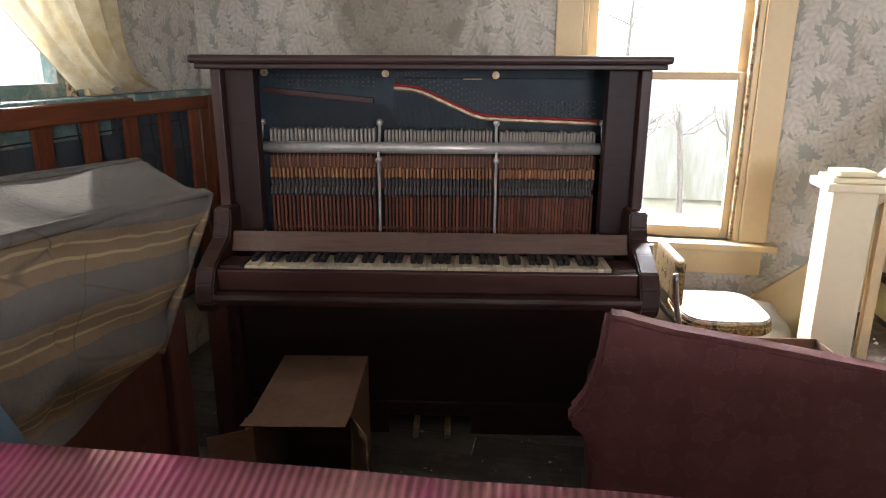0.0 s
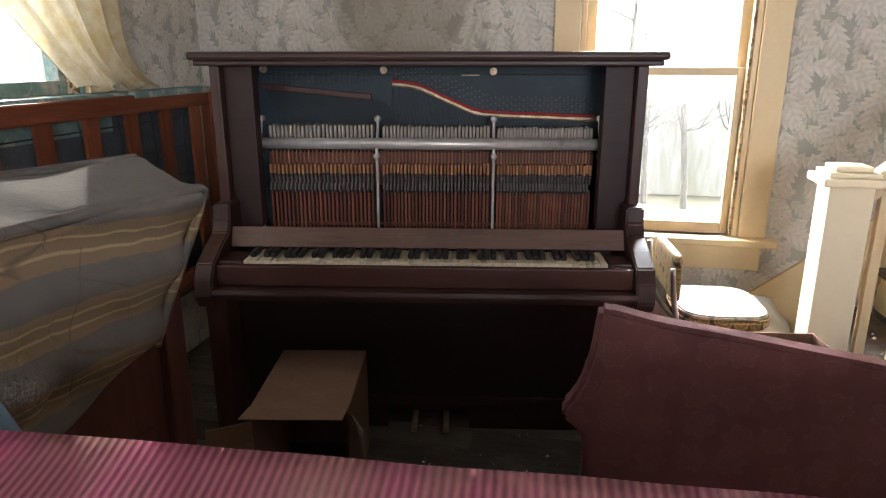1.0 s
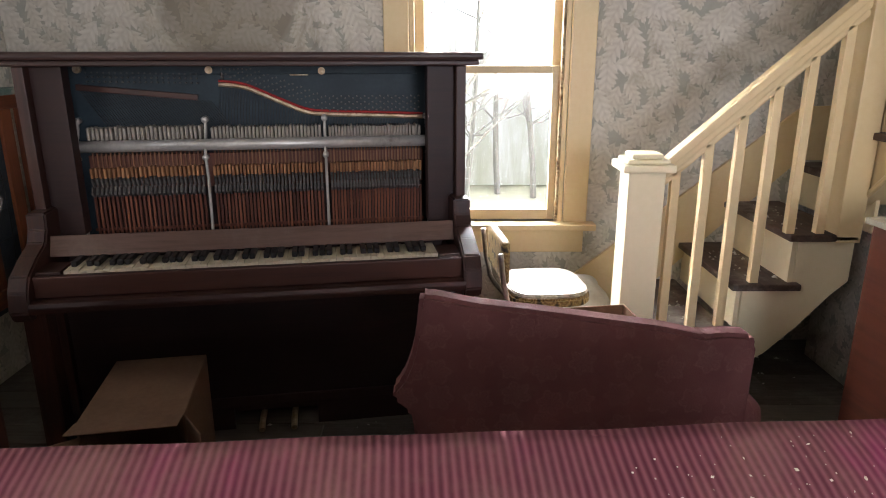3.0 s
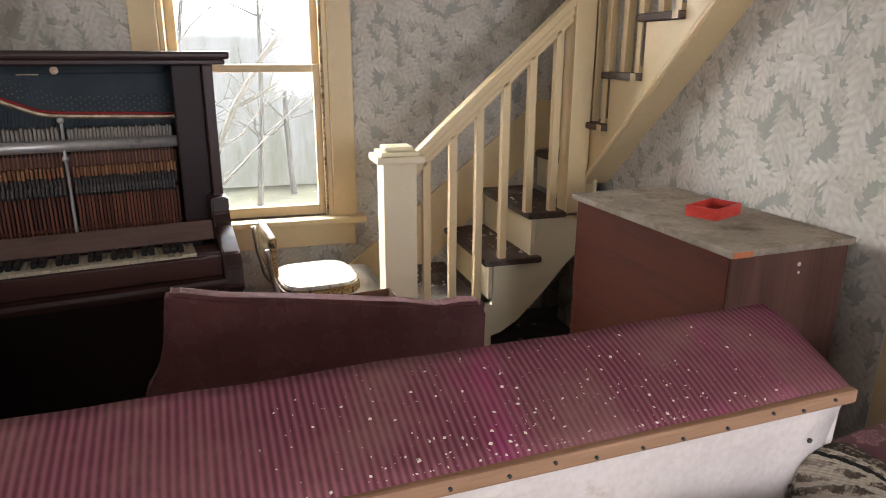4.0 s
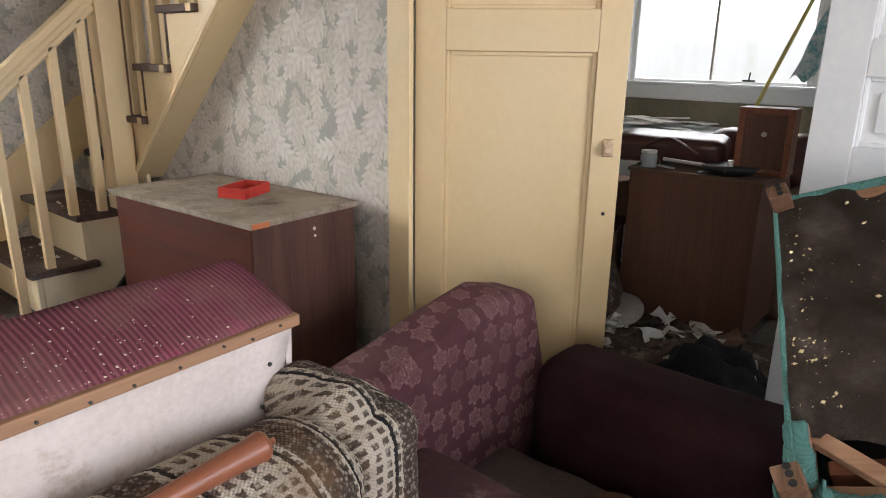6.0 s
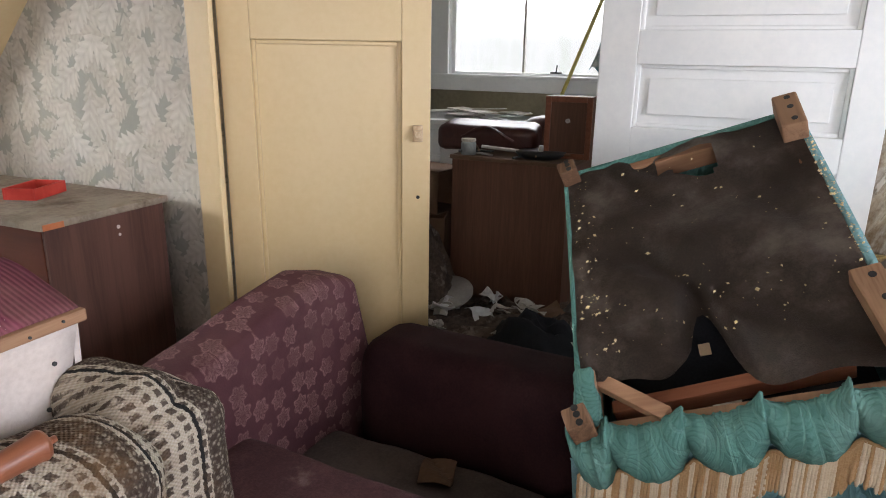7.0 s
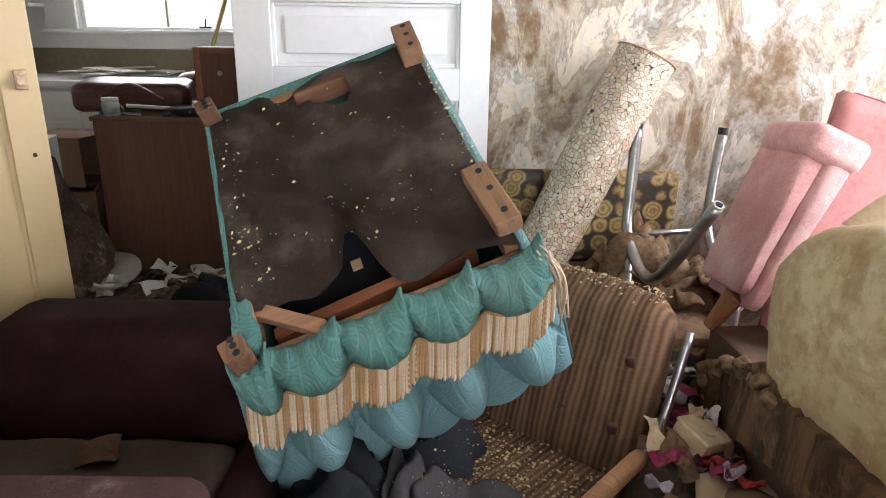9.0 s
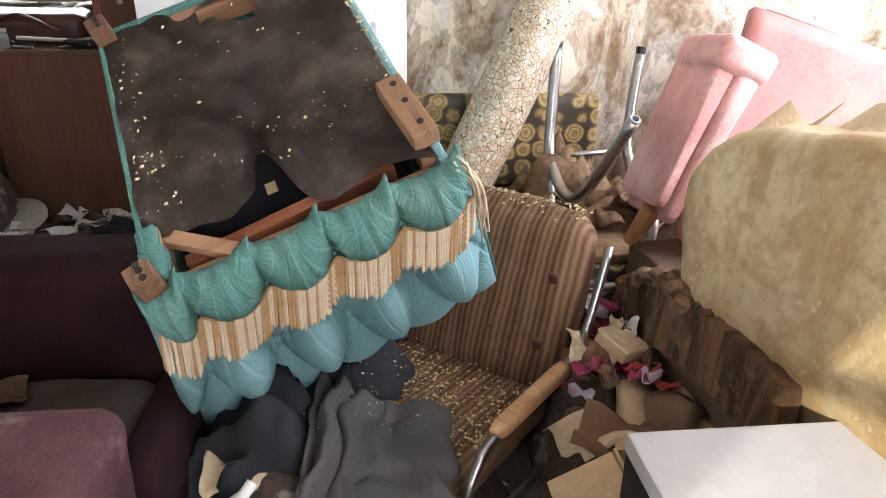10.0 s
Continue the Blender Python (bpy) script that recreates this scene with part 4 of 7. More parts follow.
# ---------------------------------------------------------------- piano
PM = pose(0.50, 2.014, 0, 0, 0, 9)
piano = thing("upright_piano", PM, "old dark mahogany upright piano, front panel gone, action exposed", "piano")
part("lid", merge(box((-0.80, 0.145, 1.392), (0.80, 0.72, 1.42), 0.01), box((-0.785, 0.16, 1.374), (0.785, 0.72, 1.392), 0.005)), MAHOG, piano, "dusty overhanging lid")
for s in (-1, 1):
    xs = sorted((s * 0.745, s * 0.71))
    part("side", box((xs[0], 0.195, 0.0), (xs[1], 0.71, 1.374), 0.004), MAHOG_V, piano)
    prof = [(0.245, 0.60), (-0.075, 0.60), (-0.095, 0.635), (-0.085, 0.70), (-0.055, 0.745), (0.03, 0.785), (0.10, 0.81), (0.125, 0.85), (0.13, 0.905), (0.245, 0.905)]
    a = sorted((s * 0.752, s * 0.690))
    rot2 = Matrix(((0, 1, 0, a[0]), (1, 0, 0, 0), (0, 0, 1, 0), (0, 0, 0, 1)))
    part("cheek", prism(prof, a[1] - a[0], rot2, 0.006), MAHOG_V, piano, "scrolled key cheek")
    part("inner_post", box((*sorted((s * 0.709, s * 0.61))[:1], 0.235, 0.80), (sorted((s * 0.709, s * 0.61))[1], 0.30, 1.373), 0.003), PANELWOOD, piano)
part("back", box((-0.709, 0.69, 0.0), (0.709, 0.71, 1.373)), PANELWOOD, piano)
part("iron_plate", box((-0.70, 0.45, 0.60), (0.70, 0.47, 1.37)), PLATE, piano, "blue-black cast iron plate")
part("pinblock_strip", box((-0.60, 0.435, 1.34), (0.60, 0.449, 1.372), 0.004), PLATE, piano)
part("keybed", box((-0.7515, -0.09, 0.625), (0.7515, 0.45, 0.665), 0.016), MAHOG, piano, "rounded dusty key bed edge")
part("keyslip", box((-0.689, -0.045, 0.666), (0.689, -0.018, 0.736), 0.004), MAHOG, piano)
part("key_block", box((-0.689, -0.017, 0.666), (-0.615, 0.10, 0.744), 0.003), MAHOG, piano)
part("key_block", box((0.615, -0.017, 0.666), (0.689, 0.10, 0.744), 0.003), MAHOG, piano)
part("fallboard", box((-0.6885, -0.008, -0.036), (0.6885, 0.008, 0.036), 0.004, 2, Matrix.Translation((0, 0.128, 0.790)) @ Matrix.Rotation(radians(-22), 4, "X")), MAHOG_DUST, piano, "dust-covered tilted fallboard")
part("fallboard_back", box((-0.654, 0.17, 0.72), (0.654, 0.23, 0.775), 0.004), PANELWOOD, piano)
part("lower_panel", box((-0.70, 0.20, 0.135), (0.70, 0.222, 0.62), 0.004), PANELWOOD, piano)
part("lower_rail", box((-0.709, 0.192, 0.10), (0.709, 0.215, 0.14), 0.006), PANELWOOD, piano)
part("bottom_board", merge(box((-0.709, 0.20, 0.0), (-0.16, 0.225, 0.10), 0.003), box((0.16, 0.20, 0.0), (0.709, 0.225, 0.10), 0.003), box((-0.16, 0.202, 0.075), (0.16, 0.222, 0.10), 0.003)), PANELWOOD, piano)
for x in (-0.05, 0.07):
    part("pedal", tube(curve_pts([(x, 0.24, 0.05), (x, 0.17, 0.055), (x, 0.11, 0.04)]), 0.012, 8, True), BRASS, piano)
for s in (-1, 1):
    part("leg", box((s * 0.70 - 0.035, -0.05, 0.06), (s * 0.70 + 0.035, 0.03, 0.624), 0.008), MAHOG_V, piano)
    part("foot", box((s * 0.70 - 0.045, -0.10, 0.0), (s * 0.70 + 0.045, 0.195, 0.06), 0.012), MAHOG_V, piano)
# keys
w = 1.225 / 52
kr = random.Random(5)
key_mesh = None
for k in range(52):
    x = -0.6125 + w * k
    if key_mesh is None:
        kb = part("white_key", box((0.0006, 0.0, -0.022), (w - 0.0006, 0.145, 0.0), 0.0012, 1), IVORY, piano)
        key_mesh = kb.data
    else:
        kb = new("white_key", key_mesh)
        kb.parent = piano
    kb.location = (x, 0.0, 0.742 - kr.choice((0, 0, 0, 0.001, 0.002, 0.004)))
black_mesh = None
for k in range(52):
    if (k % 7) in (0, 2, 3, 5, 6) and k < 51:
        x = -0.6125 + w * (k + 1)
        if black_mesh is None:
            kb = part("black_key", box((-0.0092, 0.034, 0.0), (0.0092, 0.145, 0.019), 0.0025, 1), EBONY, piano)
            black_mesh = kb.data
        else:
            kb = new("black_key", black_mesh)
            kb.parent = piano
        kb.location = (x, 0.0, 0.742)
# action: one hammer, block, lever and stick for each note, in three sections
proto = {}


def note_part(name, bm_make, mat, loc, rot=0.0):
    if name not in proto:
        ob = part(name, bm_make(), mat, piano)
        proto[name] = ob.data
    else:
        ob = new(name, proto[name])
        ob.parent = piano
    ob.location, ob.rotation_euler = loc, (rot, 0, RNG.uniform(-0.02, 0.02))
    return ob


secs = [(-0.60, -0.205, 26), (-0.175, 0.225, 30), (0.25, 0.60, 30)]
for si, (x0, x1, n) in enumerate(secs):
    for k in range(n):
        x = x0 + (x1 - x0) * (k + 0.5) / n
        j = RNG.uniform(-0.003, 0.003)
        note_part("hammer", lambda: box((-0.0048, -0.03, -0.028), (0.0048, 0.03, 0.028), 0.004, 1), FELT, (x, 0.375 + j * 2, 1.135 + j - 0.004 * si))
        note_part("hammer_shank", lambda: box((-0.0025, -0.003, -0.07), (0.0025, 0.003, 0.07)), HAMMERWOOD, (x, 0.365, 1.05))
        note_part("hammer_butt", lambda: box((-0.0045, -0.014, -0.018), (0.0045, 0.014, 0.018), 0.002, 1), ORANGEWOOD, (x, 0.335 + j, 1.003 + j))
        note_part("damper_lever", lambda: box((-0.0045, -0.012, -0.02), (0.0045, 0.012, 0.02), 0.003, 1), DARKFELT, (x, 0.338 + j, 0.966), 0.5)
        note_part("wippen", lambda: box((-0.0045, -0.02, -0.016), (0.0045, 0.02, 0.016), 0.003, 1), DARKFELT, (x, 0.325 - j, 0.932), -0.5)
        note_part("sticker", lambda: box((-0.0042, -0.004, -0.085), (0.0042, 0.004, 0.085), 0.001, 1), STICKWOOD, (x, 0.328 + j, 0.842))
part("action_rail", box((-0.61, 0.37, 0.935), (0.61, 0.40, 1.06), 0.003), STICKWOOD, piano)
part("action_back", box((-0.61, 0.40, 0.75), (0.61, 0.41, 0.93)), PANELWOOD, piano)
part("lower_sticker_rail", box((-0.605, 0.3235, 0.79), (0.605, 0.326, 0.80)), STICKWOOD, piano)
part("hammer_rail", tube([(-0.665, 0.315, 1.098), (0.665, 0.315, 1.098)], 0.021, 16), STEEL, piano, "dull nickel hammer rest rail", True)
for x in (-0.625, -0.19, 0.2375, 0.622):
    part("action_bracket", merge(tube(curve_pts([(x, 0.36, 1.19), (x, 0.345, 1.14), (x, 0.30, 1.07), (x, 0.31, 0.98), (x, 0.305, 0.88), (x, 0.30, 0.77)]), 0.0055, 8), tube([(x, 0.335, 1.185), (x, 0.375, 1.185)], 0.012, 10), tube([(x, 0.285, 1.055), (x, 0.32, 1.055)], 0.011, 10)), STEEL, piano, "", True)
part("pedal_rod", box((-0.662, 0.30, 0.79), (-0.648, 0.315, 1.075), 0.002), ORANGEWOOD, piano)
# bridge on the plate with red felt, tuning pins and strings
br = curve_pts([(-0.145, 0.442, 1.305), (-0.05, 0.442, 1.292), (0.06, 0.442, 1.245), (0.17, 0.442, 1.20), (0.26, 0.442, 1.19), (0.42, 0.442, 1.184), (0.62, 0.442, 1.176)], 5)
part("pressure_bar", tube(br, 0.0085, 6), BRASS, piano, "tarnished curved pressure bar")
part("red_felt", tube([p + Vector((0, 0.0, 0.013)) for p in br], 0.0045, 6), REDFELT, piano)
part("bass_bar", box((0, 0.43, -0.011), (0.42, 0.449, 0.011), 0.003, 2, Matrix.Translation((-0.64, 0, 1.298)) @ Matrix.Rotation(radians(5.5), 4, "Y")), MAHOG, piano)
for x, z in ((-0.63, 1.36), (-0.175, 1.357), (0.235, 1.352)):
    part("plate_bolt", tube([(x, 0.434, z), (x, 0.45, z)], 0.014, 12), BRASS, piano)
part("maker_plaque", box((0.115, 0.44, 1.335), (0.185, 0.449, 1.352), 0.003), BRASS, piano)
pin = None
for k in range(150):
    sx = k // 3
    x = -0.13 + 0.75 * sx / 50
    zb = min(1.345, 1.335 - 0.13 * min(1.0, max(0, (x + 0.12) / 0.36)) ** 1.2)
    z = zb + 0.022 * (k % 3) + (0.008 if sx % 2 else 0)
    if pin is None:
        pin = part("tuning_pin", tube([(0, -0.018, 0), (0, 0.0, 0)], 0.0034, 6), PINMETAL, piano).data
        ob = piano.children[-1]
    else:
        ob = new("tuning_pin", pin)
        ob.parent = piano
    ob.location = (x, 0.45, min(z, 1.36))
for k in range(60):
    x = -0.60 + 0.40 * (k // 3) / 20
    ob = new("tuning_pin", pin)
    ob.parent = piano
    ob.location = (x, 0.45, 1.318 + 0.016 * (k % 3) - 0.02 * (x + 0.6))
strings = []
for k in range(44):
    x = -0.63 + k * 0.0105
    strings.append(tube([(x, 0.442, 1.285 - 0.1 * (x + 0.63) * 0.9), (x + 0.16, 0.446, 1.02)], 0.0016, 4, False))
for k in range(70):
    x = -0.14 + k * 0.0108
    zb = min(1.30, 1.305 - 0.12 * min(1.0, max(0, (x + 0.1) / 0.36)) ** 1.2)
    strings.append(tube([(x, 0.443, zb), (x - 0.03, 0.446, 1.02)], 0.0012, 4, False))
part("string_set", merge(*strings), WIRE, piano)["kind"] = "stuff"

# ---------------------------------------------------------------- by the piano


def carton(name, m, w, d, h, mat, label, flaps, open_side="front"):
    """An open cardboard box of thin walls; flaps: (edge, angle)."""
    e = thing(name, m, label, "cardboard box")
    t = 0.006
    # Base and back use the darker card, so the box looks shaded inside.
    if open_side == "front":
        part("top", box((0, 0, h - t), (w, d, h), 0.002, 1), mat, e)
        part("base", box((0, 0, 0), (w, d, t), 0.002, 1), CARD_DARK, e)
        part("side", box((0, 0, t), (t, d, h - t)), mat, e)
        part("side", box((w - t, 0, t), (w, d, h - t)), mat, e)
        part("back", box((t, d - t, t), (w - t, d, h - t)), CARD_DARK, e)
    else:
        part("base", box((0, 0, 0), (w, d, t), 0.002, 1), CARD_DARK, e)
        part("side", box((0, 0, t), (t, d, h)), mat, e)
        part("side", box((w - t, 0, t), (w, d, h)), mat, e)
        part("side", box((t, d - t, t), (w - t, d, h)), mat, e)
        part("side", box((t, 0, t), (w - t, t, h)), mat, e)
    for fm, fw, fh in flaps:
        part("flap", box((0, 0, 0), (fw, 0.005, fh), 0.002, 1, fm), mat, e)
    return e


carton("cardboard_box", pose(0.055, 1.585, 0, 0, 0, 10), 0.30, 0.42, 0.385, CARD, "brown cardboard box on its side, flaps open",
       [(pose(0, 0, 0.0, 0, 0, 205), 0.13, 0.34), (pose(0.30, 0, 0.02, 0, 0, -62), 0.13, 0.36), (Matrix.Translation((0.0, -0.003, 0.385)) @ Matrix.Rotation(radians(80), 4, "X"), 0.30, 0.10)])
carton("cardboard_box", pose(1.53, 2.06, 0, 0, 0, 8), 0.33, 0.20, 0.474, CARD, "open brown cardboard box beside the newel",
       [], "top")
paper = tagged(link("paper_scrap", sheet(6, 4, lambda u, v: Vector((0.86 + 0.20 * u, 1.72 - 0.09 * u + 0.10 * v, 0.012 + 0.02 * math.sin(5 * u) * v)), 0.003), NEWS), "crumpled scrap of newspaper on the floor", "paper")


def folding_chair(m, label):
    e = thing("folding_chair", m, label, "chair")
    def pad(rx, ry, z0, h, bevel):
        ring = [2 * math.pi * k / 40 for k in range(40)]
        prof = [(-0.015 + rx * math.copysign(abs(math.cos(a)) ** 0.55, math.cos(a)), ry * math.copysign(abs(math.sin(a)) ** 0.55, math.sin(a))) for a in ring]
        return prism(prof, h, Matrix.Translation((0, 0, z0)) @ Matrix.Rotation(radians(90), 4, "X"), bevel)
    part("seat", pad(0.168, 0.185, 0.4555, 0.016, 0.006), FLORAL_PALE, e, "pale floral vinyl seat")
    part("seat_edge", pad(0.176, 0.193, 0.418, 0.036, 0.008), FLORAL_GOLD, e, "gold and black floral seat edge")
    part("backrest", soft((-0.235, -0.18, 0.52), (-0.20, 0.18, 0.70), 0.017, 10), FLORAL_GOLD, e, "gold and black floral backrest", True)
    for y in (-0.205, 0.205):
        part("frame", tube(curve_pts([(-0.248, y, 0.66), (-0.225, y, 0.50), (-0.16, y, 0.36), (0.20, y, 0.02)]), 0.011, 8), CHROME, e, "", True)
        part("leg", tube(curve_pts([(0.17, y, 0.41), (0.0, y, 0.36), (-0.16, y, 0.22), (-0.24, y, 0.02)]), 0.010, 8), CHROME, e, "", True)
    part("crossbar", tube([(0.20, -0.205, 0.02), (0.20, 0.205, 0.02)], 0.010, 8), CHROME, e)
    part("crossbar", tube([(-0.24, -0.205, 0.02), (-0.24, 0.205, 0.02)], 0.010, 8), CHROME, e)
    return e


folding_chair(pose(1.575, 2.60, 0, 0, 0, 6), "folding chair with chrome tubes and floral vinyl by the window")

bundle = tagged(link("rolled_cloth", soft((1.62, 2.66, 0.0), (1.90, 2.95, 0.40), 0.12, 12, 0.03, 0.02, 3.0), PLASTER, True), "pale bundle of cloth on the floor under the window", "bundle")

# settee that faces the piano, seen from behind
SM = pose(1.505, 1.50, 0, 0, 0, 0)
settee = thing("settee", SM, "burgundy floral settee seen from behind, facing the piano", "settee")


def settee_back():
    prof = [(0.445, 0.10), (0.455, 0.66), (0.44, 0.692), (0.36, 0.698), (0.31, 0.690), (0.20, 0.715), (-0.10, 0.757), (-0.30, 0.782), (-0.42, 0.808), (-0.446, 0.806), (-0.452, 0.77), (-0.460, 0.687), (-0.475, 0.62), (-0.497, 0.565), (-0.525, 0.53), (-0.523, 0.50), (-0.475, 0.464), (-0.465, 0.40), (-0.465, 0.10)]
    return prism(prof, 0.07, None, 0.012)


part("back", settee_back(), VELVET_DARK, settee, "burgundy floral back panel")
part("arm", soft((-0.455, 0.071, 0.08), (-0.38, 0.70, 0.40), 0.04, 10, 0.004), VELVET_DARK, settee, "", True)
part("arm", soft((0.40, 0.071, 0.08), (0.56, 0.70, 0.44), 0.06, 10, 0.004), VELVET_DARK, settee, "", True)
part("seat", soft((-0.45, 0.075, 0.12), (0.40, 0.72, 0.40), 0.06, 10, 0.006), VELVET_DARK, settee, "", True)
for x in (-0.42, 0.44):
    for y in (0.06, 0.64):
        part("foot", tube([(x, y, 0.0), (x, y, 0.12)], 0.022, 8, True, [0.016, 0.026]), MAHOG_V, settee)

# ---------------------------------------------------------------- left side
crib = thing("slatted_headboard", pose(-0.775, 2.30, 0), "red-brown slatted wooden headboard against the wall", "headboard")
part("top_rail", box((-0.018, -1.5, 1.185), (0.018, 0.64, 1.258), 0.008), REDWOOD, crib)
for k in range(9):
    y = 0.51 - 0.232 * k
    part("slat", box((-0.009, y - 0.038, 0.42), (0.009, y + 0.038, 1.19), 0.004), REDWOOD_V, crib)
part("post", box((-0.024, 0.615, 0.0), (0.024, 0.665, 1.262), 0.006), REDWOOD_V, crib)
part("lower_rail", box((-0.018, -1.5, 0.36), (0.018, 0.62, 0.44), 0.006), REDWOOD, crib)
part("post", box((-0.024, -1.55, 0.0), (0.024, -1.5, 1.262), 0.006), REDWOOD_V, crib)
springs = thing("bed_spring", pose(-0.83, 2.3, 0), "dark wire bed spring leaning behind the headboard", "bed spring")
part("ticking", box((-0.008, -1.4, 0.30), (0.0, 0.60, 1.20), 0.003), plain("blue_grey_cloth", (0.06, 0.07, 0.08), (0.11, 0.12, 0.13), 0.95, 4, 120), springs)
for k in range(9):
    y = -1.3 + 0.22 * k
    part("wire", tube(curve_pts([(0.006, y, 0.30), (0.014, y + 0.03, 0.7), (0.006, y + 0.01, 1.2)]), 0.003, 5), WIRE, springs)
for k in range(7):
    part("wire", tube([(0.008, -1.4, 0.35 + 0.13 * k), (0.010, 0.6, 0.36 + 0.13 * k)], 0.003, 5), WIRE, springs)


def curtain():
    def f(u, v):
        # gathered to one side and dropping onto the sill
        z = 2.25 - 0.957 * v
        right = 2.275 + 0.225 * math.exp(-(z - 1.29) / 0.075)
        left = 2.04 - 1.10 * (z - 1.30) + 0.25 * max(0.0, z - 1.6)
        y = left + (right - left) * u
        pl = math.sin(u * 30 + 4 * v) * (0.024 + 0.012 * math.sin(9 * u)) * (0.7 + 0.5 * v) + 0.008 * math.sin(u * 71 + 9 * v)
        x = -0.755 + pl * (1 - 0.4 * v) + 0.015 * v
        return Vector((x, y, z + 0.012 * math.sin(u * 17) * v ** 3))
    return sheet(90, 30, f, 0.0)


tagged(link("curtain", curtain(), LACE, True), "cream lace curtain swept aside onto the sill", "curtain")

mattress = thing("mattress", pose(-0.005, 0.0, 0.0, 0, 8, -2), "striped mattress on edge, dusty top, leaning", "mattress")
def ticking_block():
    """Mattress on edge: flat dusty edge above, tapering lower corner, quilted sag."""
    bm = soft((-0.275, -0.35, 0.62), (0.0, 1.25, 1.155), 0.035, 44, 0.0, 0.0, 1.3)
    for v in bm.verts:
        x, y, z = v.co
        e = max(0.0, min(1.0, (y - 0.45) / 0.75))
        z = 1.155 - (1.155 - z) * (1 - 0.34 * e)
        k = max(0.0, 1.12 - z)
        back = max(0.0, min(1.0, (-0.06 - x) / 0.2))
        sag = 0.020 * noise.noise(Vector((y * 3.4, z * 3.4, 1))) + 0.011 * math.sin((z + y * 0.12) * 46)
        crease = -0.016 * math.exp(-((y - 0.86 + 0.2 * (z - 1)) / 0.02) ** 2) - 0.012 * math.exp(-((y - 0.62) / 0.016) ** 2)
        v.co.y = y - 0.40 * k * e + 0.14 * back * max(0.0, min(1.0, (y - 0.6) / 0.6))
        v.co.x = x + (sag + crease * 0.6 if x > -0.06 else 0.0) - 0.06 * k * e
        v.co.z = z + 0.012 * noise.noise(Vector((y * 6, x * 6, 3))) + 0.020 * math.sin(2.6 * y + 0.4) * max(0.0, (z - 0.95) / 0.2) + (crease if z > 1.12 else 0.0)
    return bm


part("ticking", ticking_block(), TICK, mattress, "", True)
for x in (-0.268, -0.004):
    off = 0.14 if x < -0.14 else 0.0
    line = []
    for k in range(20):
        y = -0.30 + 0.08 * k
        line.append((x, y + off * max(0.0, min(1.0, (y - 0.6) / 0.6)), 1.149 + 0.020 * math.sin(2.6 * y + 0.4)))
    line += [(x, 1.238 + off, 1.135), (x - 0.004, 1.225 + off, 1.08), (x - 0.008, 1.185 + off * 0.9, 1.0), (x - 0.014, 1.14 + off * 0.8, 0.90), (x - 0.02, 1.105 + off * 0.7, 0.81)]
    part("piping", tube(line, 0.011, 7), TICK, mattress, "", True)
chest = thing("wooden_chest", pose(-0.16, 0.55, 0, 0, 0, -4), "dark red-brown wooden chest with sunk panels", "chest")
part("body", box((-0.45, -0.75, 0.05), (0.14, 0.76, 0.80), 0.006), CHESTWOOD, chest)
part("corner_post", box((0.115, 0.70, 0.0), (0.165, 0.77, 0.86), 0.006), CHESTWOOD, chest)
part("panel_frame", merge(box((0.1405, 0.22, 0.14), (0.152, 0.26, 0.56), 0.003), box((0.1405, 0.60, 0.14), (0.152, 0.64, 0.56), 0.003), box((0.1405, 0.26, 0.52), (0.152, 0.60, 0.56), 0.003)), CHESTWOOD, chest)
for y in (-0.7, 0.6):
    part("foot", box((-0.44, y, 0.0), (-0.38, y + 0.06, 0.05), 0.004), CHESTWOOD, chest)
tagged(link("chintz_cover", sheet(14, 8, lambda u, v: Vector((0.02 + 0.36 * u, 0.42 + 0.30 * v - 0.12 * u, 0.965 - 0.20 * u * u + 0.025 * math.sin(6 * v + 4 * u) - 0.10 * v * u)), 0.03), CHINTZ, True), "blue and yellow flowered chintz cover draped over the frame", "fabric")

# ---------------------------------------------------------------- middle: cabinet and upholstered frames
cabinet = thing("cabinet", pose(2.432, 1.038, 0, 0, 0, 3.2), "red-brown wooden cabinet with a dusty top", "cabinet")
part("body", box((0.008, 0.015, 0.0), (0.405, 0.745, 0.924), 0.003), CABRED, cabinet)
part("side_panel", box((0.010, 0.006, 0.0), (0.404, 0.0145, 0.923), 0.002), CABSIDE, cabinet)
part("top", box((-0.006, -0.006, 0.925), (0.416, 0.765, 0.945), 0.004), CABTOP, cabinet, "dusty chipped top")
part("chip", box((0.0, -0.008, 0.926), (0.06, -0.0058, 0.942), 0.001), plain("bare_orange_wood", (0.42, 0.13, 0.05), (0.5, 0.18, 0.08), 0.7), cabinet)
for x, z, r in ((0.235, 0.885, 0.006), (0.237, 0.862, 0.0045)):
    part("screw_hole", tube([(x, 0.0045, z), (x, 0.0065, z)], r, 8), MUSLIN, cabinet)
tray = thing("red_tray", pose(2.645, 1.385, 0.945, 0, 0, 24), "small red metal tray on the cabinet", "tray")
part("rim", merge(box((-0.075, -0.05, 0), (0.075, -0.044, 0.035), 0.002), box((-0.075, 0.044, 0), (0.075, 0.05, 0.035), 0.002), box((-0.075, -0.044, 0), (-0.069, 0.044, 0.035), 0.002), box((0.069, -0.044, 0), (0.075, 0.044, 0.035), 0.002)), BRIGHTRED, tray)
part("base", box((-0.069, -0.044, 0), (0.069, 0.044, 0.004)), BLACKRUB, tray)

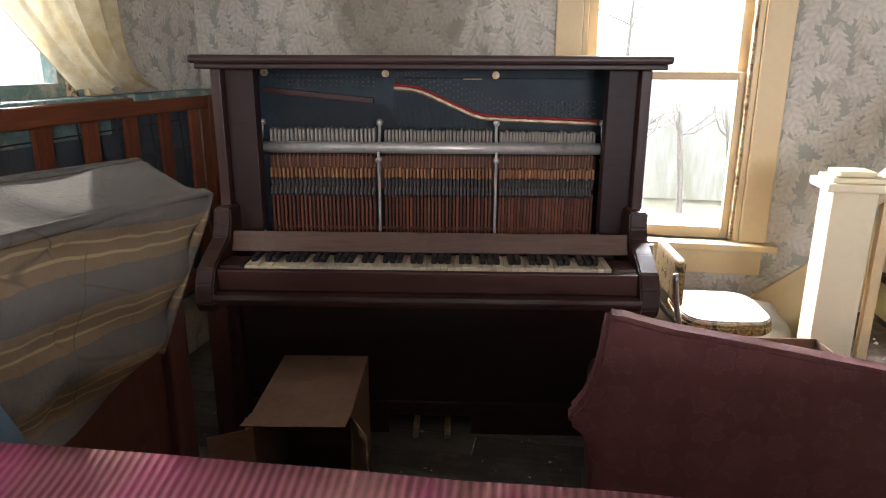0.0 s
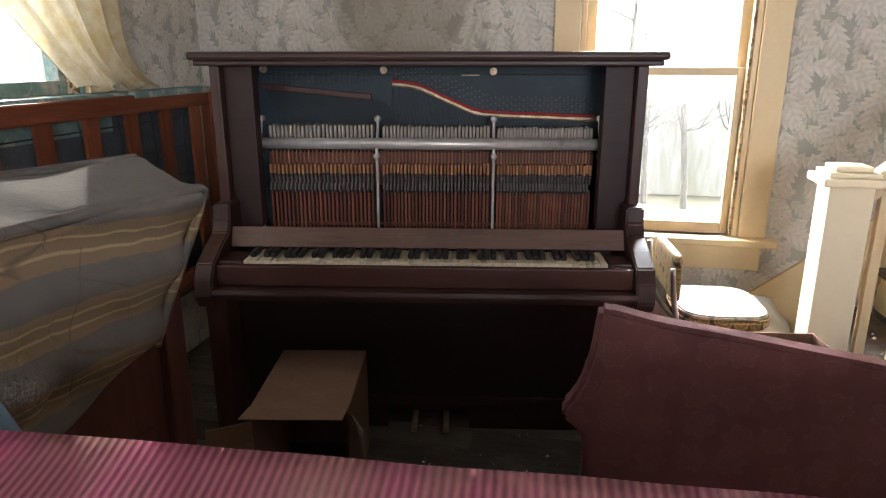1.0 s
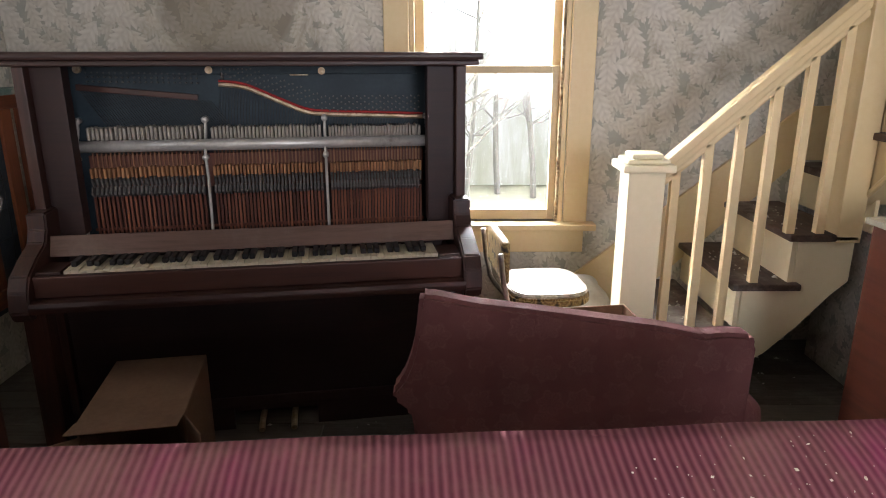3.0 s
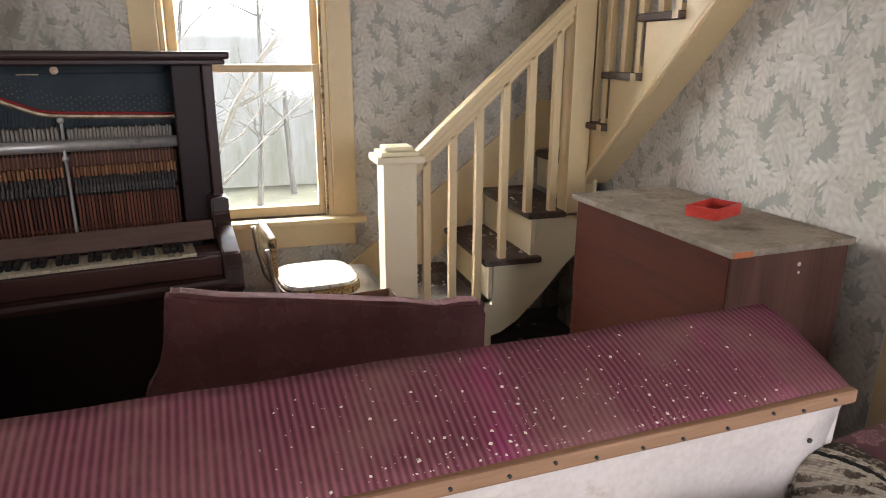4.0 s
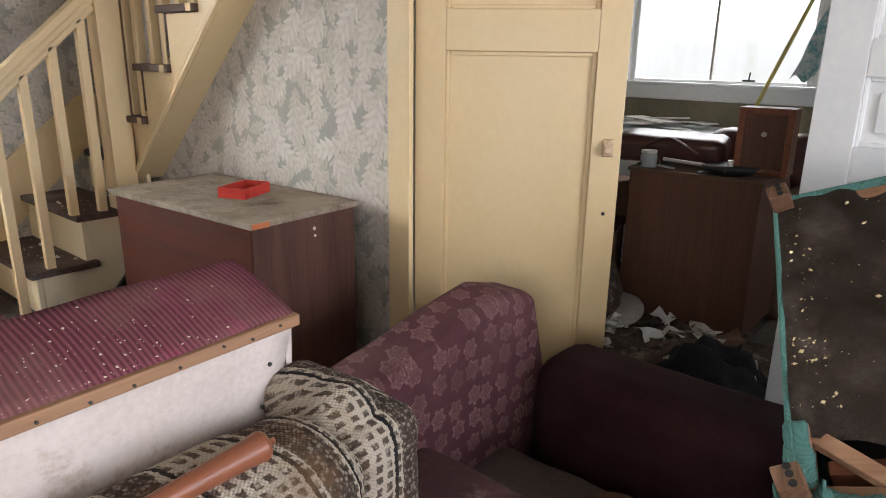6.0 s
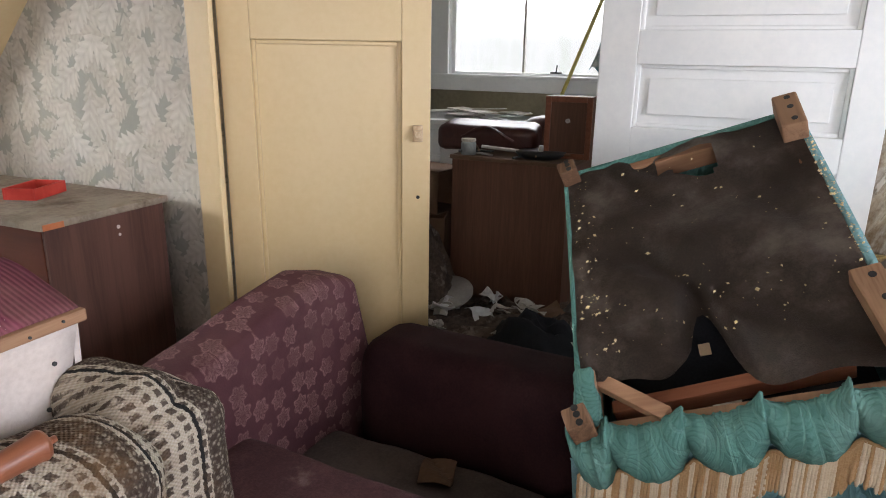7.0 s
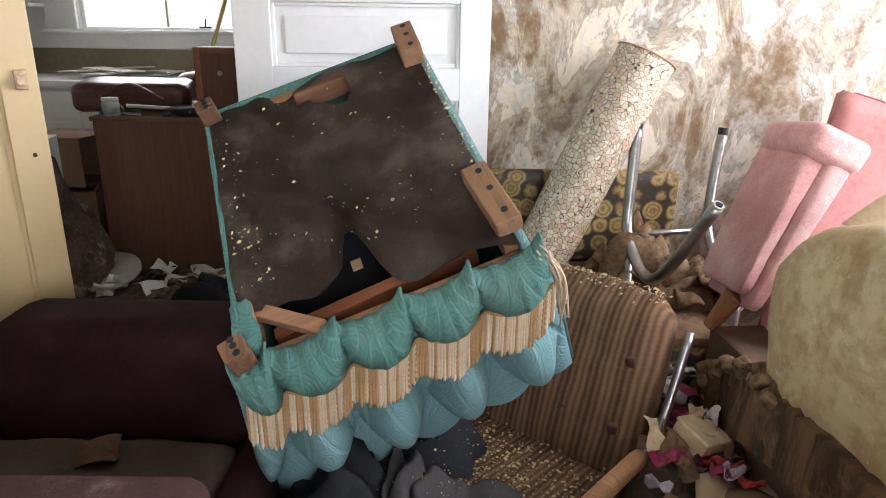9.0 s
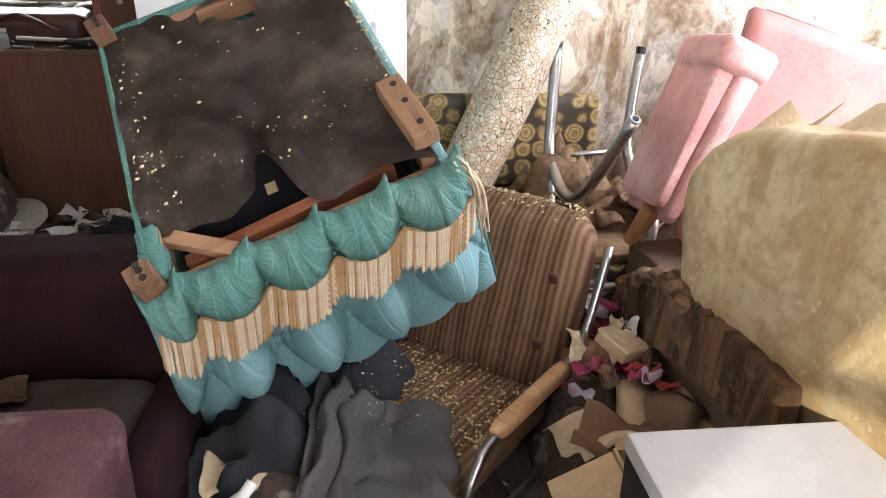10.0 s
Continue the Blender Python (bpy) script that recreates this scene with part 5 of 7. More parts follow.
# long sofa back on end: ribbed top, muslin side, wooden edge strip
FM = pose(0.0, 0.0, 0, 0, 0, 0)
fa, fb = Vector((2.052, 0.435, 0)), Vector((0.10, 0.325, 0))
fyaw = math.degrees(math.atan2(fa[1] - fb[1], fa[0] - fb[0]))
sofa_back = thing("sofa_back", pose(fa[0], fa[1], 0, 0, 0, fyaw), "long tipped sofa back, wine corduroy top, white muslin underside", "sofa back")
L = 1.96
part("corduroy_top", sheet(60, 8, lambda u, v: Vector((-L * u, -0.082 + 0.166 * v, 0.979 + 0.060 * v + 0.006 * math.sin(v * math.pi) + 0.004 * noise.noise(Vector((u * 14, v * 2, 0))))), 0.006), CORDUROY, sofa_back, "wine-red ribbed corduroy with paint flakes", True)
part("far_side", sheet(40, 6, lambda u, v: Vector((-L * u, 0.084 + 0.01 * math.sin(v * 3), 1.036 - 0.55 * v)), 0.008), CORDUROY, sofa_back)
part("muslin_side", sheet(40, 6, lambda u, v: Vector((-0.004 - 0.045 * v - (L - 0.05) * u, -0.080 + 0.016 * v + 0.004 * noise.noise(Vector((u * 9, v * 3, 4))), 0.952 - 0.20 * v)), 0.006), MUSLIN, sofa_back, "stained white muslin with tacks", True)
part("edge_strip", box((-L, -0.092, 0.956), (0.006, -0.074, 0.977), 0.004), RAWWOOD, sofa_back, "bare wooden tacking strip")
part("end_board", prism([(-0.075, 0.955), (0.08, 1.025), (0.06, 0.50), (-0.05, 0.50)], 0.012, Matrix(((0, 1, 0, -0.012), (1, 0, 0, 0), (0, 0, 1, 0), (0, 0, 0, 1)))), MUSLIN, sofa_back)
# Dark filler block added below the covers to close the gap.
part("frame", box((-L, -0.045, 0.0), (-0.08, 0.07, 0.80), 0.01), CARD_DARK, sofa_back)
tack = None
for k in range(30):
    if tack is None:
        ob = part("tack", tube([(0, -0.003, 0), (0, 0.0, 0)], 0.0024, 7), WIRE, sofa_back)
        tack = ob.data
    else:
        ob = new("tack", tack)
        ob.parent = sofa_back
    ob.location = (-0.03 - 0.062 * k + RNG.uniform(-0.012, 0.012), -0.092, 0.966 + RNG.uniform(-0.004, 0.004))
for x, z in ((-0.05, 0.90), (-0.07, 0.83), (-0.06, 0.80)):
    ob = new("tack", tack)
    ob.parent = sofa_back
    ob.location, ob.scale = (x, -0.075, z), (1.6, 1, 1.6)

plaid_chair = thing("plaid_armchair", pose(0, 0, 0), "brown and cream plaid armchair, stained and sagging", "armchair")
part("back_cushion", soft((1.10, 0.10, 0.35), (2.03, 0.335, 0.862), 0.095, 22, 0.012, 0.01, 2.1, 5), PLAID, plaid_chair, "", True)
part("arm", soft((2.0, 0.14, 0.05), (2.168, 0.36, 0.845), 0.05, 18, 0.008, 0.0, 5.0, 6), PLAID, plaid_chair, "", True)
part("arm_roll", merge(soft((1.985, 0.18, 0.76), (2.115, 0.40, 0.890), 0.060, 16, 0.008, 0.0, 7.0, 6)), PLAID, plaid_chair, "", True)
part("seat", soft((1.12, -0.05, 0.06), (1.985, 0.14, 0.42), 0.07, 12, 0.01), PLAID, plaid_chair, "", True)
for x in (1.2, 2.05):
    for y in (0.0, 0.28):
        part("foot", tube([(x, y, 0.0), (x, y, 0.08)], 0.02, 8), MAHOG_V, plaid_chair)
leg = tagged(link("turned_spindle", tube(curve_pts([(1.60, 0.188, 0.866), (1.70, 0.188, 0.872), (1.80, 0.188, 0.878), (1.862, 0.188, 0.881), (1.872, 0.188, 0.881), (1.892, 0.188, 0.881)], 4), 0.02, 14, True, [0.0125] * 3 + [0.0135 + 0.0008 * k for k in range(10)] + [0.022, 0.0225, 0.0225, 0.022, 0.020, 0.007, 0.005, 0.005]), LEGWOOD, True), "turned varnished furniture leg lying on the plaid chair", "furniture leg")

# ---------------------------------------------------------------- burgundy armchair
armchair = thing("armchair", pose(0, 0, 0), "worn burgundy floral armchair", "armchair")


def back_shell():
    """Back that rises to one shoulder and flares below it."""
    bm = soft((0.0, 0.42, 0.0), (1.0, 0.59, 1.0), 0.05, 26, 0.0, 0.0, 9.0)
    for v in bm.verts:
        k, f = v.co.z, v.co.x
        right = 2.955 + 0.17 * max(0.0, 1 - k)
        x = 2.14 + (right - 2.14) * f
        top = 0.672 + 0.125 * min(1.0, max(0.0, x - 2.14) / 0.66) - 0.25 * max(0.0, x - 2.81)
        z = 0.12 + (top - 0.12) * k
        dent = noise.noise(Vector((x * 5, v.co.y * 5, z * 5))) * 0.006
        v.co = Vector((x + dent, v.co.y + 0.02 * (k - 1.0) + dent + 0.015 * math.sin(3 * x), z + dent))
    return bm


part("backrest", back_shell(), VELVET, armchair, "burgundy velvet back with pale rosettes", True)
# Far arm, seat front and skirt get the velvet darkened for shade.
part("arm", soft((2.86, -0.36, 0.10), (3.12, 0.40, 0.60), 0.085, 18, 0.006, 0, 3.0), VELVET_SHADED, armchair, "", True)
part("arm", soft((2.20, -0.30, 0.10), (2.50, 0.46, 0.50), 0.05, 18, 0.006, 0, 4.0), VELVET_WORN, armchair, "", True)
part("seat", soft((2.46, -0.25, 0.08), (2.84, 0.46, 0.34), 0.05, 14, 0.008, 0.01, 2.0), plain("dusty_seat_deck", (0.060, 0.046, 0.042), (0.105, 0.084, 0.074), 0.95, 5, 120, dirt=(0.06, 0.03, 0.03)), armchair, "dusty grey seat deck", True)
part("seat_front", soft((2.46, -0.33, 0.06), (2.84, -0.24, 0.35), 0.03, 8, 0.004), VELVET_SHADED, armchair, "", True)
part("skirt", box((2.24, -0.28, 0.02), (3.02, 0.60, 0.12), 0.01), VELVET_SHADED, armchair)
for x in (2.27, 2.96):
    for y in (-0.25, 0.55):
        part("foot", tube([(x, y, 0.0), (x, y, 0.05)], 0.022, 8), MAHOG_V, armchair)
tagged(link("paper_scrap", sheet(8, 6, lambda u, v: Vector((2.68 + 0.10 * u, 0.08 - 0.09 * v + 0.03 * u, 0.352 + 0.022 * abs(math.sin(3 * u + 2 * v)))), 0.003), CARD_DARK), "crumpled brown paper on the armchair seat", "paper")

# ---------------------------------------------------------------- teal chair, tipped up
O = Vector((2.614, -0.333, 0.657))
U = Vector((0.163, -0.924, 0.347)).normalized()
V0 = Vector((0.685, 0.276, 0.390))
V = (V0 - V0.dot(U) * U).normalized()
Nn = U.cross(V).normalized()
TM = Matrix(((U[0], V[0], Nn[0], O[0]), (U[1], V[1], Nn[1], O[1]), (U[2], V[2], Nn[2], O[2]), (0, 0, 0, 1)))
teal = thing("slipper_chair", TM, "tufted teal slipper chair tipped over, torn underside, fringe", "chair")
W, D = 0.590, 0.815
# frame rails round the underside
# Front rail takes darker wood, standing in for the shade of a gap.
part("frame_rail", box((0.0, 0.0, -0.09), (W, 0.03, -0.030), 0.004), BLOCKWOOD, teal)
part("frame_rail", box((0.0, D - 0.03, -0.07), (W, D, -0.012), 0.004), RAWWOOD, teal)
part("frame_rail", box((0.0, 0.03, -0.07), (0.03, D - 0.03, -0.012), 0.004), RAWWOOD, teal)
part("frame_rail", box((W - 0.03, 0.03, -0.07), (W, D - 0.03, -0.012), 0.004), RAWWOOD, teal)
part("corner_brace", box((-0.10, -0.016, -0.018), (0.10, 0.016, 0.008), 0.003, 2, pose(0.085, 0.09, -0.03, 0, 0, -40)), RAWWOOD, teal, "pale wooden corner brace")
part("stretcher", box((0.05, 0.075, -0.125), (0.52, 0.105, -0.075), 0.004, 2, Matrix.Rotation(radians(3), 4, "Z")), LEGWOOD, teal, "orange-brown wooden stretcher")


def cambric():
    """Dust cover with a corner opening at the far side and a torn, sagging near edge."""
    bm = bmesh.new()
    nx, ny = 44, 44
    g = {}

    def low(u):
        return 0.03 + 0.12 * (1 - u) + 0.25 * math.exp(-((u - 0.45) / 0.085) ** 2) + 0.012 * math.sin(11 * u)

    for i in range(nx + 1):
        u = i / nx
        l = low(u)
        for j in range(ny + 1):
            v = l + (1 - l) * j / ny
            sag = -0.016 * math.sin(math.pi * u) * math.sin(math.pi * v) - 0.05 * math.exp(-((v - l) / 0.10) ** 2) * math.exp(-((u - 0.5) / 0.22) ** 2)
            folds = 0.011 * math.sin(24 * (v + 0.5 * u) + 3 * u * u) * math.exp(-((v - l) / 0.22) ** 2) + 0.007 * math.sin(40 * (u + 0.9 * v)) * math.exp(-((u - 0.28) / 0.2) ** 2 - ((v - 0.93) / 0.14) ** 2)
            g[i, j] = bm.verts.new((W * u, D * v, -0.004 + sag + folds + 0.013 * math.sin(17 * (v + 0.45 * u) + 4 * noise.noise(Vector((u * 2.5, v * 2.5, 8)))) * (0.4 + noise.noise(Vector((u * 3, v * 3, 1)))) * min(1, 6 * u, 6 * (1 - u)) * min(1, 6 * (1 - v)) + 0.018 * noise.noise(Vector((u * 4, v * 6, 2))) + 0.006 * noise.noise(Vector((u * 13, v * 13, 5)))))
    fs = []
    for i in range(nx):
        for j in range(ny):
            u, v = (i + 0.5) / nx, (j + 0.5) / ny
            if 0.40 < u < 0.66 and 0.83 + 0.02 * math.sin(20 * u) < v < 0.965:
                continue
            fs.append(bm.faces.new((g[i, j], g[i + 1, j], g[i + 1, j + 1], g[i, j + 1])))
    bmesh.ops.solidify(bm, geom=fs, thickness=0.003)
    return bm


part("cloth_strap", soft((-0.016, 0.02, -0.05), (0.030, 0.15, 0.006), 0.012, 12, 0.006, 0, 4.0, 26), TEAL_DARK, teal, "torn strip of green-teal cover", True)
part("dust_cover", cambric(), CAMBRIC, teal, "torn dark cambric dust cover", True)
# Near-black sheet added to darken the hollow seen through the tear.
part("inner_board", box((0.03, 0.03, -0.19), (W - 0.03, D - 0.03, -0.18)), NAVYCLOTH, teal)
part("web_label", prism([(-0.045, 0.0), (0.045, 0.0), (0.028, 0.060), (-0.022, 0.066)], 0.003, Matrix.Translation((0.27, 0.14, -0.12)) @ Matrix.Rotation(radians(-90), 4, "X") @ Matrix.Scale(-1, 4, (0, 0, 1))), NEWS, teal, "printed white tag in the opening")
part("web_label", box((0.24, 0.22, -0.13), (0.265, 0.25, -0.125), 0.001), CARD_PALE, teal)
# leg blocks


def leg_block(cx, cy, w, l, hgt, turn):
    m = Matrix.Translation((cx, cy, 0)) @ Matrix.Rotation(radians(turn), 4, "Z")
    ob = part("leg_block", box((-w / 2, -l / 2, -0.004), (w / 2, l / 2, hgt), 0.005, 2, m), BLOCKWOOD, teal, "drilled wooden leg block")
    for k in (-0.33, 0.05, 0.36):
        part("screw_hole", tube([m @ Vector((0.08 * w, k * l, hgt - 0.004)), m @ Vector((0.08 * w, k * l, hgt + 0.0012))], 0.0075, 10), BLACKRUB, ob)
    return ob


leg_block(W - 0.010, 0.145, 0.058, 0.185, 0.040, 4)
leg_block(W - 0.012, D - 0.045, 0.058, 0.13, 0.050, -3)
leg_block(0.012, D - 0.012, 0.05, 0.05, 0.050, 10)
leg_block(0.0, 0.0, 0.05, 0.05, 0.055, 15)
# upholstered body below the frame: side skins and two rows of stuffed lobes
part("side_cover", box((-0.012, -0.02, -0.40), (0.0, D + 0.015, -0.001), 0.005), TEAL_DARK, teal)
part("side_cover", box((W, 0.0, -0.43), (W + 0.022, D + 0.015, -0.003), 0.01), TEAL_LIGHT, teal)
part("side_cover", box((-0.012, D, -0.40), (W + 0.014, D + 0.014, 0.004), 0.006), TEAL_DARK, teal)
part("body", soft((-0.005, 0.0, -0.44), (W + 0.015, D, -0.20), 0.07, 14, 0.004), TEAL_LIGHT, teal, "", True)


def roll(x0, x1, seed):
    """One gathered scallop of the rail: pleats fan out from its top, raw cloth puckers at the seams."""
    def f(u, v):
        arch = max(0.0, math.sin(math.pi * u)) ** 0.55
        top = 0.004 + 0.026 * u ** 6 + 0.012 * (1 - u) ** 8 + 0.003 * math.sin(u * 23 + seed)
        low = -0.094 - 0.042 * max(0.0, math.sin(math.pi * u)) ** 0.8
        n = top + 0.012 + (low - top - 0.012) * v ** 1.25 - 0.022 * (1 - v) ** 9
        bulge = math.sin(math.pi * min(1.0, 0.06 + v * 0.76)) ** 0.75
        y = 0.034 - (0.066 + 0.058 * arch) * bulge
        fan = math.atan2(u - 0.55, 0.22 + v * 0.9)
        pleat = (0.0016 * math.sin(fan * 21 + seed) + 0.0012 * math.sin(fan * 39 + 2 * seed)) * (0.3 + 0.7 * arch)
        pucker = 0.010 * noise.noise(Vector((u * 9, v * 5, seed))) * (1.1 - arch)
        return Vector((x0 + (x1 - x0) * u, y - pleat + pucker, n + 0.5 * pucker))
    return sheet(34, 22, f, 0.006)


ws = [-0.03, 0.045, 0.19, 0.33, 0.475, 0.625]
for k in range(5):
    part("rail_roll", roll(ws[k] - 0.004, ws[k + 1] + 0.004, k * 1.7), TEAL_DARK, teal, "green-teal gathered rail roll", True)


def panel_edge(n):
    """Left and right edges of the tufted panel at depth n."""
    k = max(0.0, -n - 0.06) / 0.46
    return -0.045 - 0.135 * k, 0.632 + 0.028 * k


def tufts():
    """Deep diamond tufting: full teardrops above, half cells along the lower edge."""
    def f(u, v):
        n = -0.05 - (0.53 - 0.10 * u) * v
        xl, xr = panel_edge(n)
        x = xl + (xr - xl) * u
        q = (n + 0.30 - 0.02 * math.sin(9 * u)) / 0.335
        c = 4.6 * u + 0.5 + 0.10 * q
        a, b = c + q, c - q
        h = (abs(math.sin(math.pi * a)) * abs(math.sin(math.pi * b))) ** 0.42
        edge = min(1.0, 9 * (1 - v)) ** 0.5 * min(1.0, 12 * u) ** 0.5 * min(1.0, 12 * (1 - u)) ** 0.5
        edge *= min(1.0, max(0.0, -n - 0.06) / 0.14)
        lift = (0.110 if (math.floor(a) - math.floor(b)) == 0 else 0.050) * h * edge
        wr = 0.0025 * math.sin(60 * (a - math.floor(a)) * (1 - h) + 4 * u) * (1 - h)
        return Vector((x, -0.028 - lift - wr + 0.004 * noise.noise(Vector((x * 14, n * 14, 2))), n))
    return sheet(120, 84, f, 0.0)


part("tufted_panel", tufts(), TEAL_LIGHT, teal, "blue-teal deep-tufted panel", True)
e0, e1 = panel_edge(-0.05), panel_edge(-0.46)
part("piping", tube([(e0[1] + 0.002, -0.02, -0.05), ((e0[1] + e1[1]) / 2 + 0.003, -0.022, -0.25), (e1[1] + 0.003, -0.02, -0.46)], 0.006, 7), TEAL_DARK, teal, "dark teal piping", True)
part("frayed_batting", merge(*[tube(curve_pts([(0.620 + 0.012 * math.sin(7 * k), -0.03 + 0.012 * math.cos(5 * k), 0.02 - 0.01 * (k % 3)), (0.640 + 0.008 * math.sin(3 * k), -0.055 + 0.008 * math.sin(9 * k), -0.04 - 0.012 * (k % 4)), (0.634 + 0.010 * math.sin(4 * k), -0.06 + 0.012 * math.cos(6 * k), -0.13 - 0.02 * (k % 5))], 4), 0.0022, 5) for k in range(14)]), ROPE_PALE, teal, "frayed cream batting at the corner", True)["kind"] = "stuff"
# bullion fringe hung from the seam
inv = TM.inverted().to_3x3()
down = inv @ Vector((0, 0, -1))
cord_pale = cord_gold = None
tops = []
for k in range(122):
    u = -0.035 + 0.665 * k / 121
    ph = 0
    for a, b in zip(ws, ws[1:]):
        if a <= u <= b:
            ph = math.sin(math.pi * (u - a) / (b - a))
    top = Vector((u, -0.050 - 0.014 * ph, -0.114 * ph - 0.078 * (1 - ph)))
    tops.append(top)
    ln = 0.080 + 0.006 * math.sin(k * 1.3)
    gold = (k // 2 + k // 9) % 3 != 0 if (k // 12) % 2 else k % 4 == 0
    if (cord_gold if gold else cord_pale) is None:
        pts_ = [down * (0.088 * s / 15) for s in range(16)]
        ob = part("fringe_cord", tube(pts_, 0.004, 6, True, [0.0046 if s % 2 else 0.0037 for s in range(15)] + [0.002]), ROPE_GOLD if gold else ROPE_PALE, teal, "", True)
        if gold:
            cord_gold = ob.data
        else:
            cord_pale = ob.data
    else:
        ob = new("fringe_cord", cord_gold if gold else cord_pale)
        ob.parent = teal
    ob.location = top
    ob.scale = [RNG.uniform(0.92, 1.08)] * 3
    ob.rotation_euler = (RNG.uniform(-0.03, 0.02), RNG.uniform(-0.025, 0.025), 0)
part("fringe_heading", tube(tops, 0.0045, 6), ROPE_GOLD, teal, "", True)

# ---------------------------------------------------------------- against the stained wall
ra, rb = Vector((3.615, -1.345, 1.205)), Vector((3.50, -0.80, 0.06))
rd = (rb - ra)
roll_m = Matrix.Translation(rb) @ (-rd).to_track_quat("Z", "Y").to_matrix().to_4x4()
roll = thing("vinyl_roll", roll_m, "leaning roll of pale pebble-pattern vinyl flooring", "vinyl roll")


def spiral():
    def f(u, v):
        a = u * 2 * math.pi * 3.3
        r = 0.097 - 0.004 * u * 3.3
        return Vector((r * math.cos(a), r * math.sin(a), v * rd.length))
    return sheet(120, 6, f, 0.0)


part("sheet", spiral(), PEBBLE, roll, "pebble-pattern vinyl", True)
part("rim", tube([(0.097 * math.cos(a * 0.1309), 0.097 * math.sin(a * 0.1309), rd.length) for a in range(49)], 0.0025, 5), RAWWOOD, roll)


def tube_chair(m, label):
    """A chrome-legged dining chair lying over, legs in the air."""
    e = thing("dining_chair", m, label, "chair")
    part("leg_frame", tube(curve_pts([(3.546, -1.32, 0.992), (3.535, -1.315, 0.80), (3.50, -1.31, 0.66), (3.36, -1.33, 0.575), (3.26, -1.36, 0.62), (3.096, -1.414, 0.858)], 7), 0.0175, 10), CHROME, e, "", True)
    part("leg_frame", tube(curve_pts([(3.62, -1.618, 0.964), (3.60, -1.60, 0.78), (3.56, -1.59, 0.66), (3.45, -1.60, 0.56), (3.36, -1.62, 0.50), (3.31, -1.60, 0.40)], 7), 0.0175, 10), CHROME, e, "", True)
    part("cross_tube", tube(curve_pts([(3.47, -1.31, 0.60), (3.40, -1.30, 0.52), (3.22, -1.27, 0.40), (3.19, -1.30, 0.28)], 6), 0.0125, 10), CHROME, e, "", True)
    part("cross_tube", tube([(3.20, -1.30, 0.33), (3.16, -1.58, 0.36)], 0.0125, 10), CHROME, e, "", True)
    part("cross_tube", tube([(3.56, -1.32, 0.64), (3.57, -1.59, 0.66)], 0.0105, 8), CHROME, e, "", True)
    part("cap", tube([(3.5462, -1.3201, 0.990), (3.5475, -1.3205, 1.015)], 0.016, 10), BLACKRUB, e)
    part("cap", tube([(3.6202, -1.6182, 0.962), (3.6225, -1.6195, 0.987)], 0.016, 10), BLACKRUB, e)
    part("ring", tube([(3.096 + 0.003, -1.414 + 0.001, 0.853), (3.092, -1.416, 0.864)], 0.0155, 12), STEEL, e)
    part("ring_bore", tube([(3.0925, -1.4155, 0.862), (3.0905, -1.4162, 0.8665)], 0.0095, 10), BLACKRUB, e)
    part("seat", soft((3.18, -1.62, 0.16), (3.64, -1.20, 0.24), 0.035, 12, 0.008, 0, 4.0), FLORAL_GOLD, e, "gold and black floral seat", True)
    part("seat_board", box((3.22, -1.60, 0.40), (3.64, -1.22, 0.43), 0.008, 2, Matrix.Translation((0, 0, 0.0))), plain("crumbled_board", (0.16, 0.10, 0.055), (0.27, 0.18, 0.10), 0.95, 12, 60, bump=0.6), e, "crumbling seat board")
    part("seat_board", soft((3.20, -1.62, 0.24), (3.66, -1.18, 0.40), 0.05, 12, 0.012, 0, 6.0), FLORAL_GOLD, e, "", True)
    # Dark filler block added between the seat and the floor.
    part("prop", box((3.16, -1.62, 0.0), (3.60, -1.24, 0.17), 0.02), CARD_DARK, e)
    return e


tube_chair(Matrix.Identity(4), "overturned dining chair with bent chrome legs and floral vinyl")
cushion = thing("floral_back_cushion", pose(3.735, -1.22, 0.49, 0, -4, 0), "gold and black floral vinyl chair back against the wall", "cushion")
part("cover", soft((-0.025, -0.31, 0.0), (0.025, 0.36, 0.335), 0.024, 14, 0.003), FLORAL_GOLD, cushion, "", True)
part("support", box((-0.02, -0.28, -0.49), (0.02, 0.33, 0.0), 0.005), CARD_DARK, cushion)

pink_board = thing("pink_headboard", pose(0, 0, 0), "faded pink vinyl headboard with red piping leaning on the wall", "headboard")
pb = [(3.62, -1.96, 1.10), (3.40, -2.75, 0.86), (3.18, -2.60, 0.10), (3.40, -1.72, 0.30)]


def quad_slab(c, t, inset=0.0, n=16):
    c = [Vector(p) for p in c]
    nm = (c[1] - c[0]).cross(c[3] - c[0]).normalized()
    def f(u, v):
        p = c[0] * (1 - u) * (1 - v) + c[1] * u * (1 - v) + c[2] * u * v + c[3] * (1 - u) * v
        return p + nm * 0.008 * math.sin(math.pi * u) * math.sin(math.pi * v)
    return sheet(n, n, f, t)


part("panel", quad_slab(pb, 0.05), PINKVINYL, pink_board, "", True)
part("piping", tube([Vector(pb[3]), Vector(pb[0]) + Vector((-0.01, 0, -0.03)), Vector(pb[0]) + Vector((-0.02, -0.05, 0.0)), Vector(pb[1])], 0.007, 6), REDVINYL, pink_board, "red piping", True)
part("foot", box((3.20, -2.6, 0.0), (3.40, -1.8, 0.32), 0.01), CARD_DARK, pink_board)

pink_chair = thing("pink_chair", pose(0, 0, 0), "dusty pink plush chair on its side, splayed wooden leg", "chair")


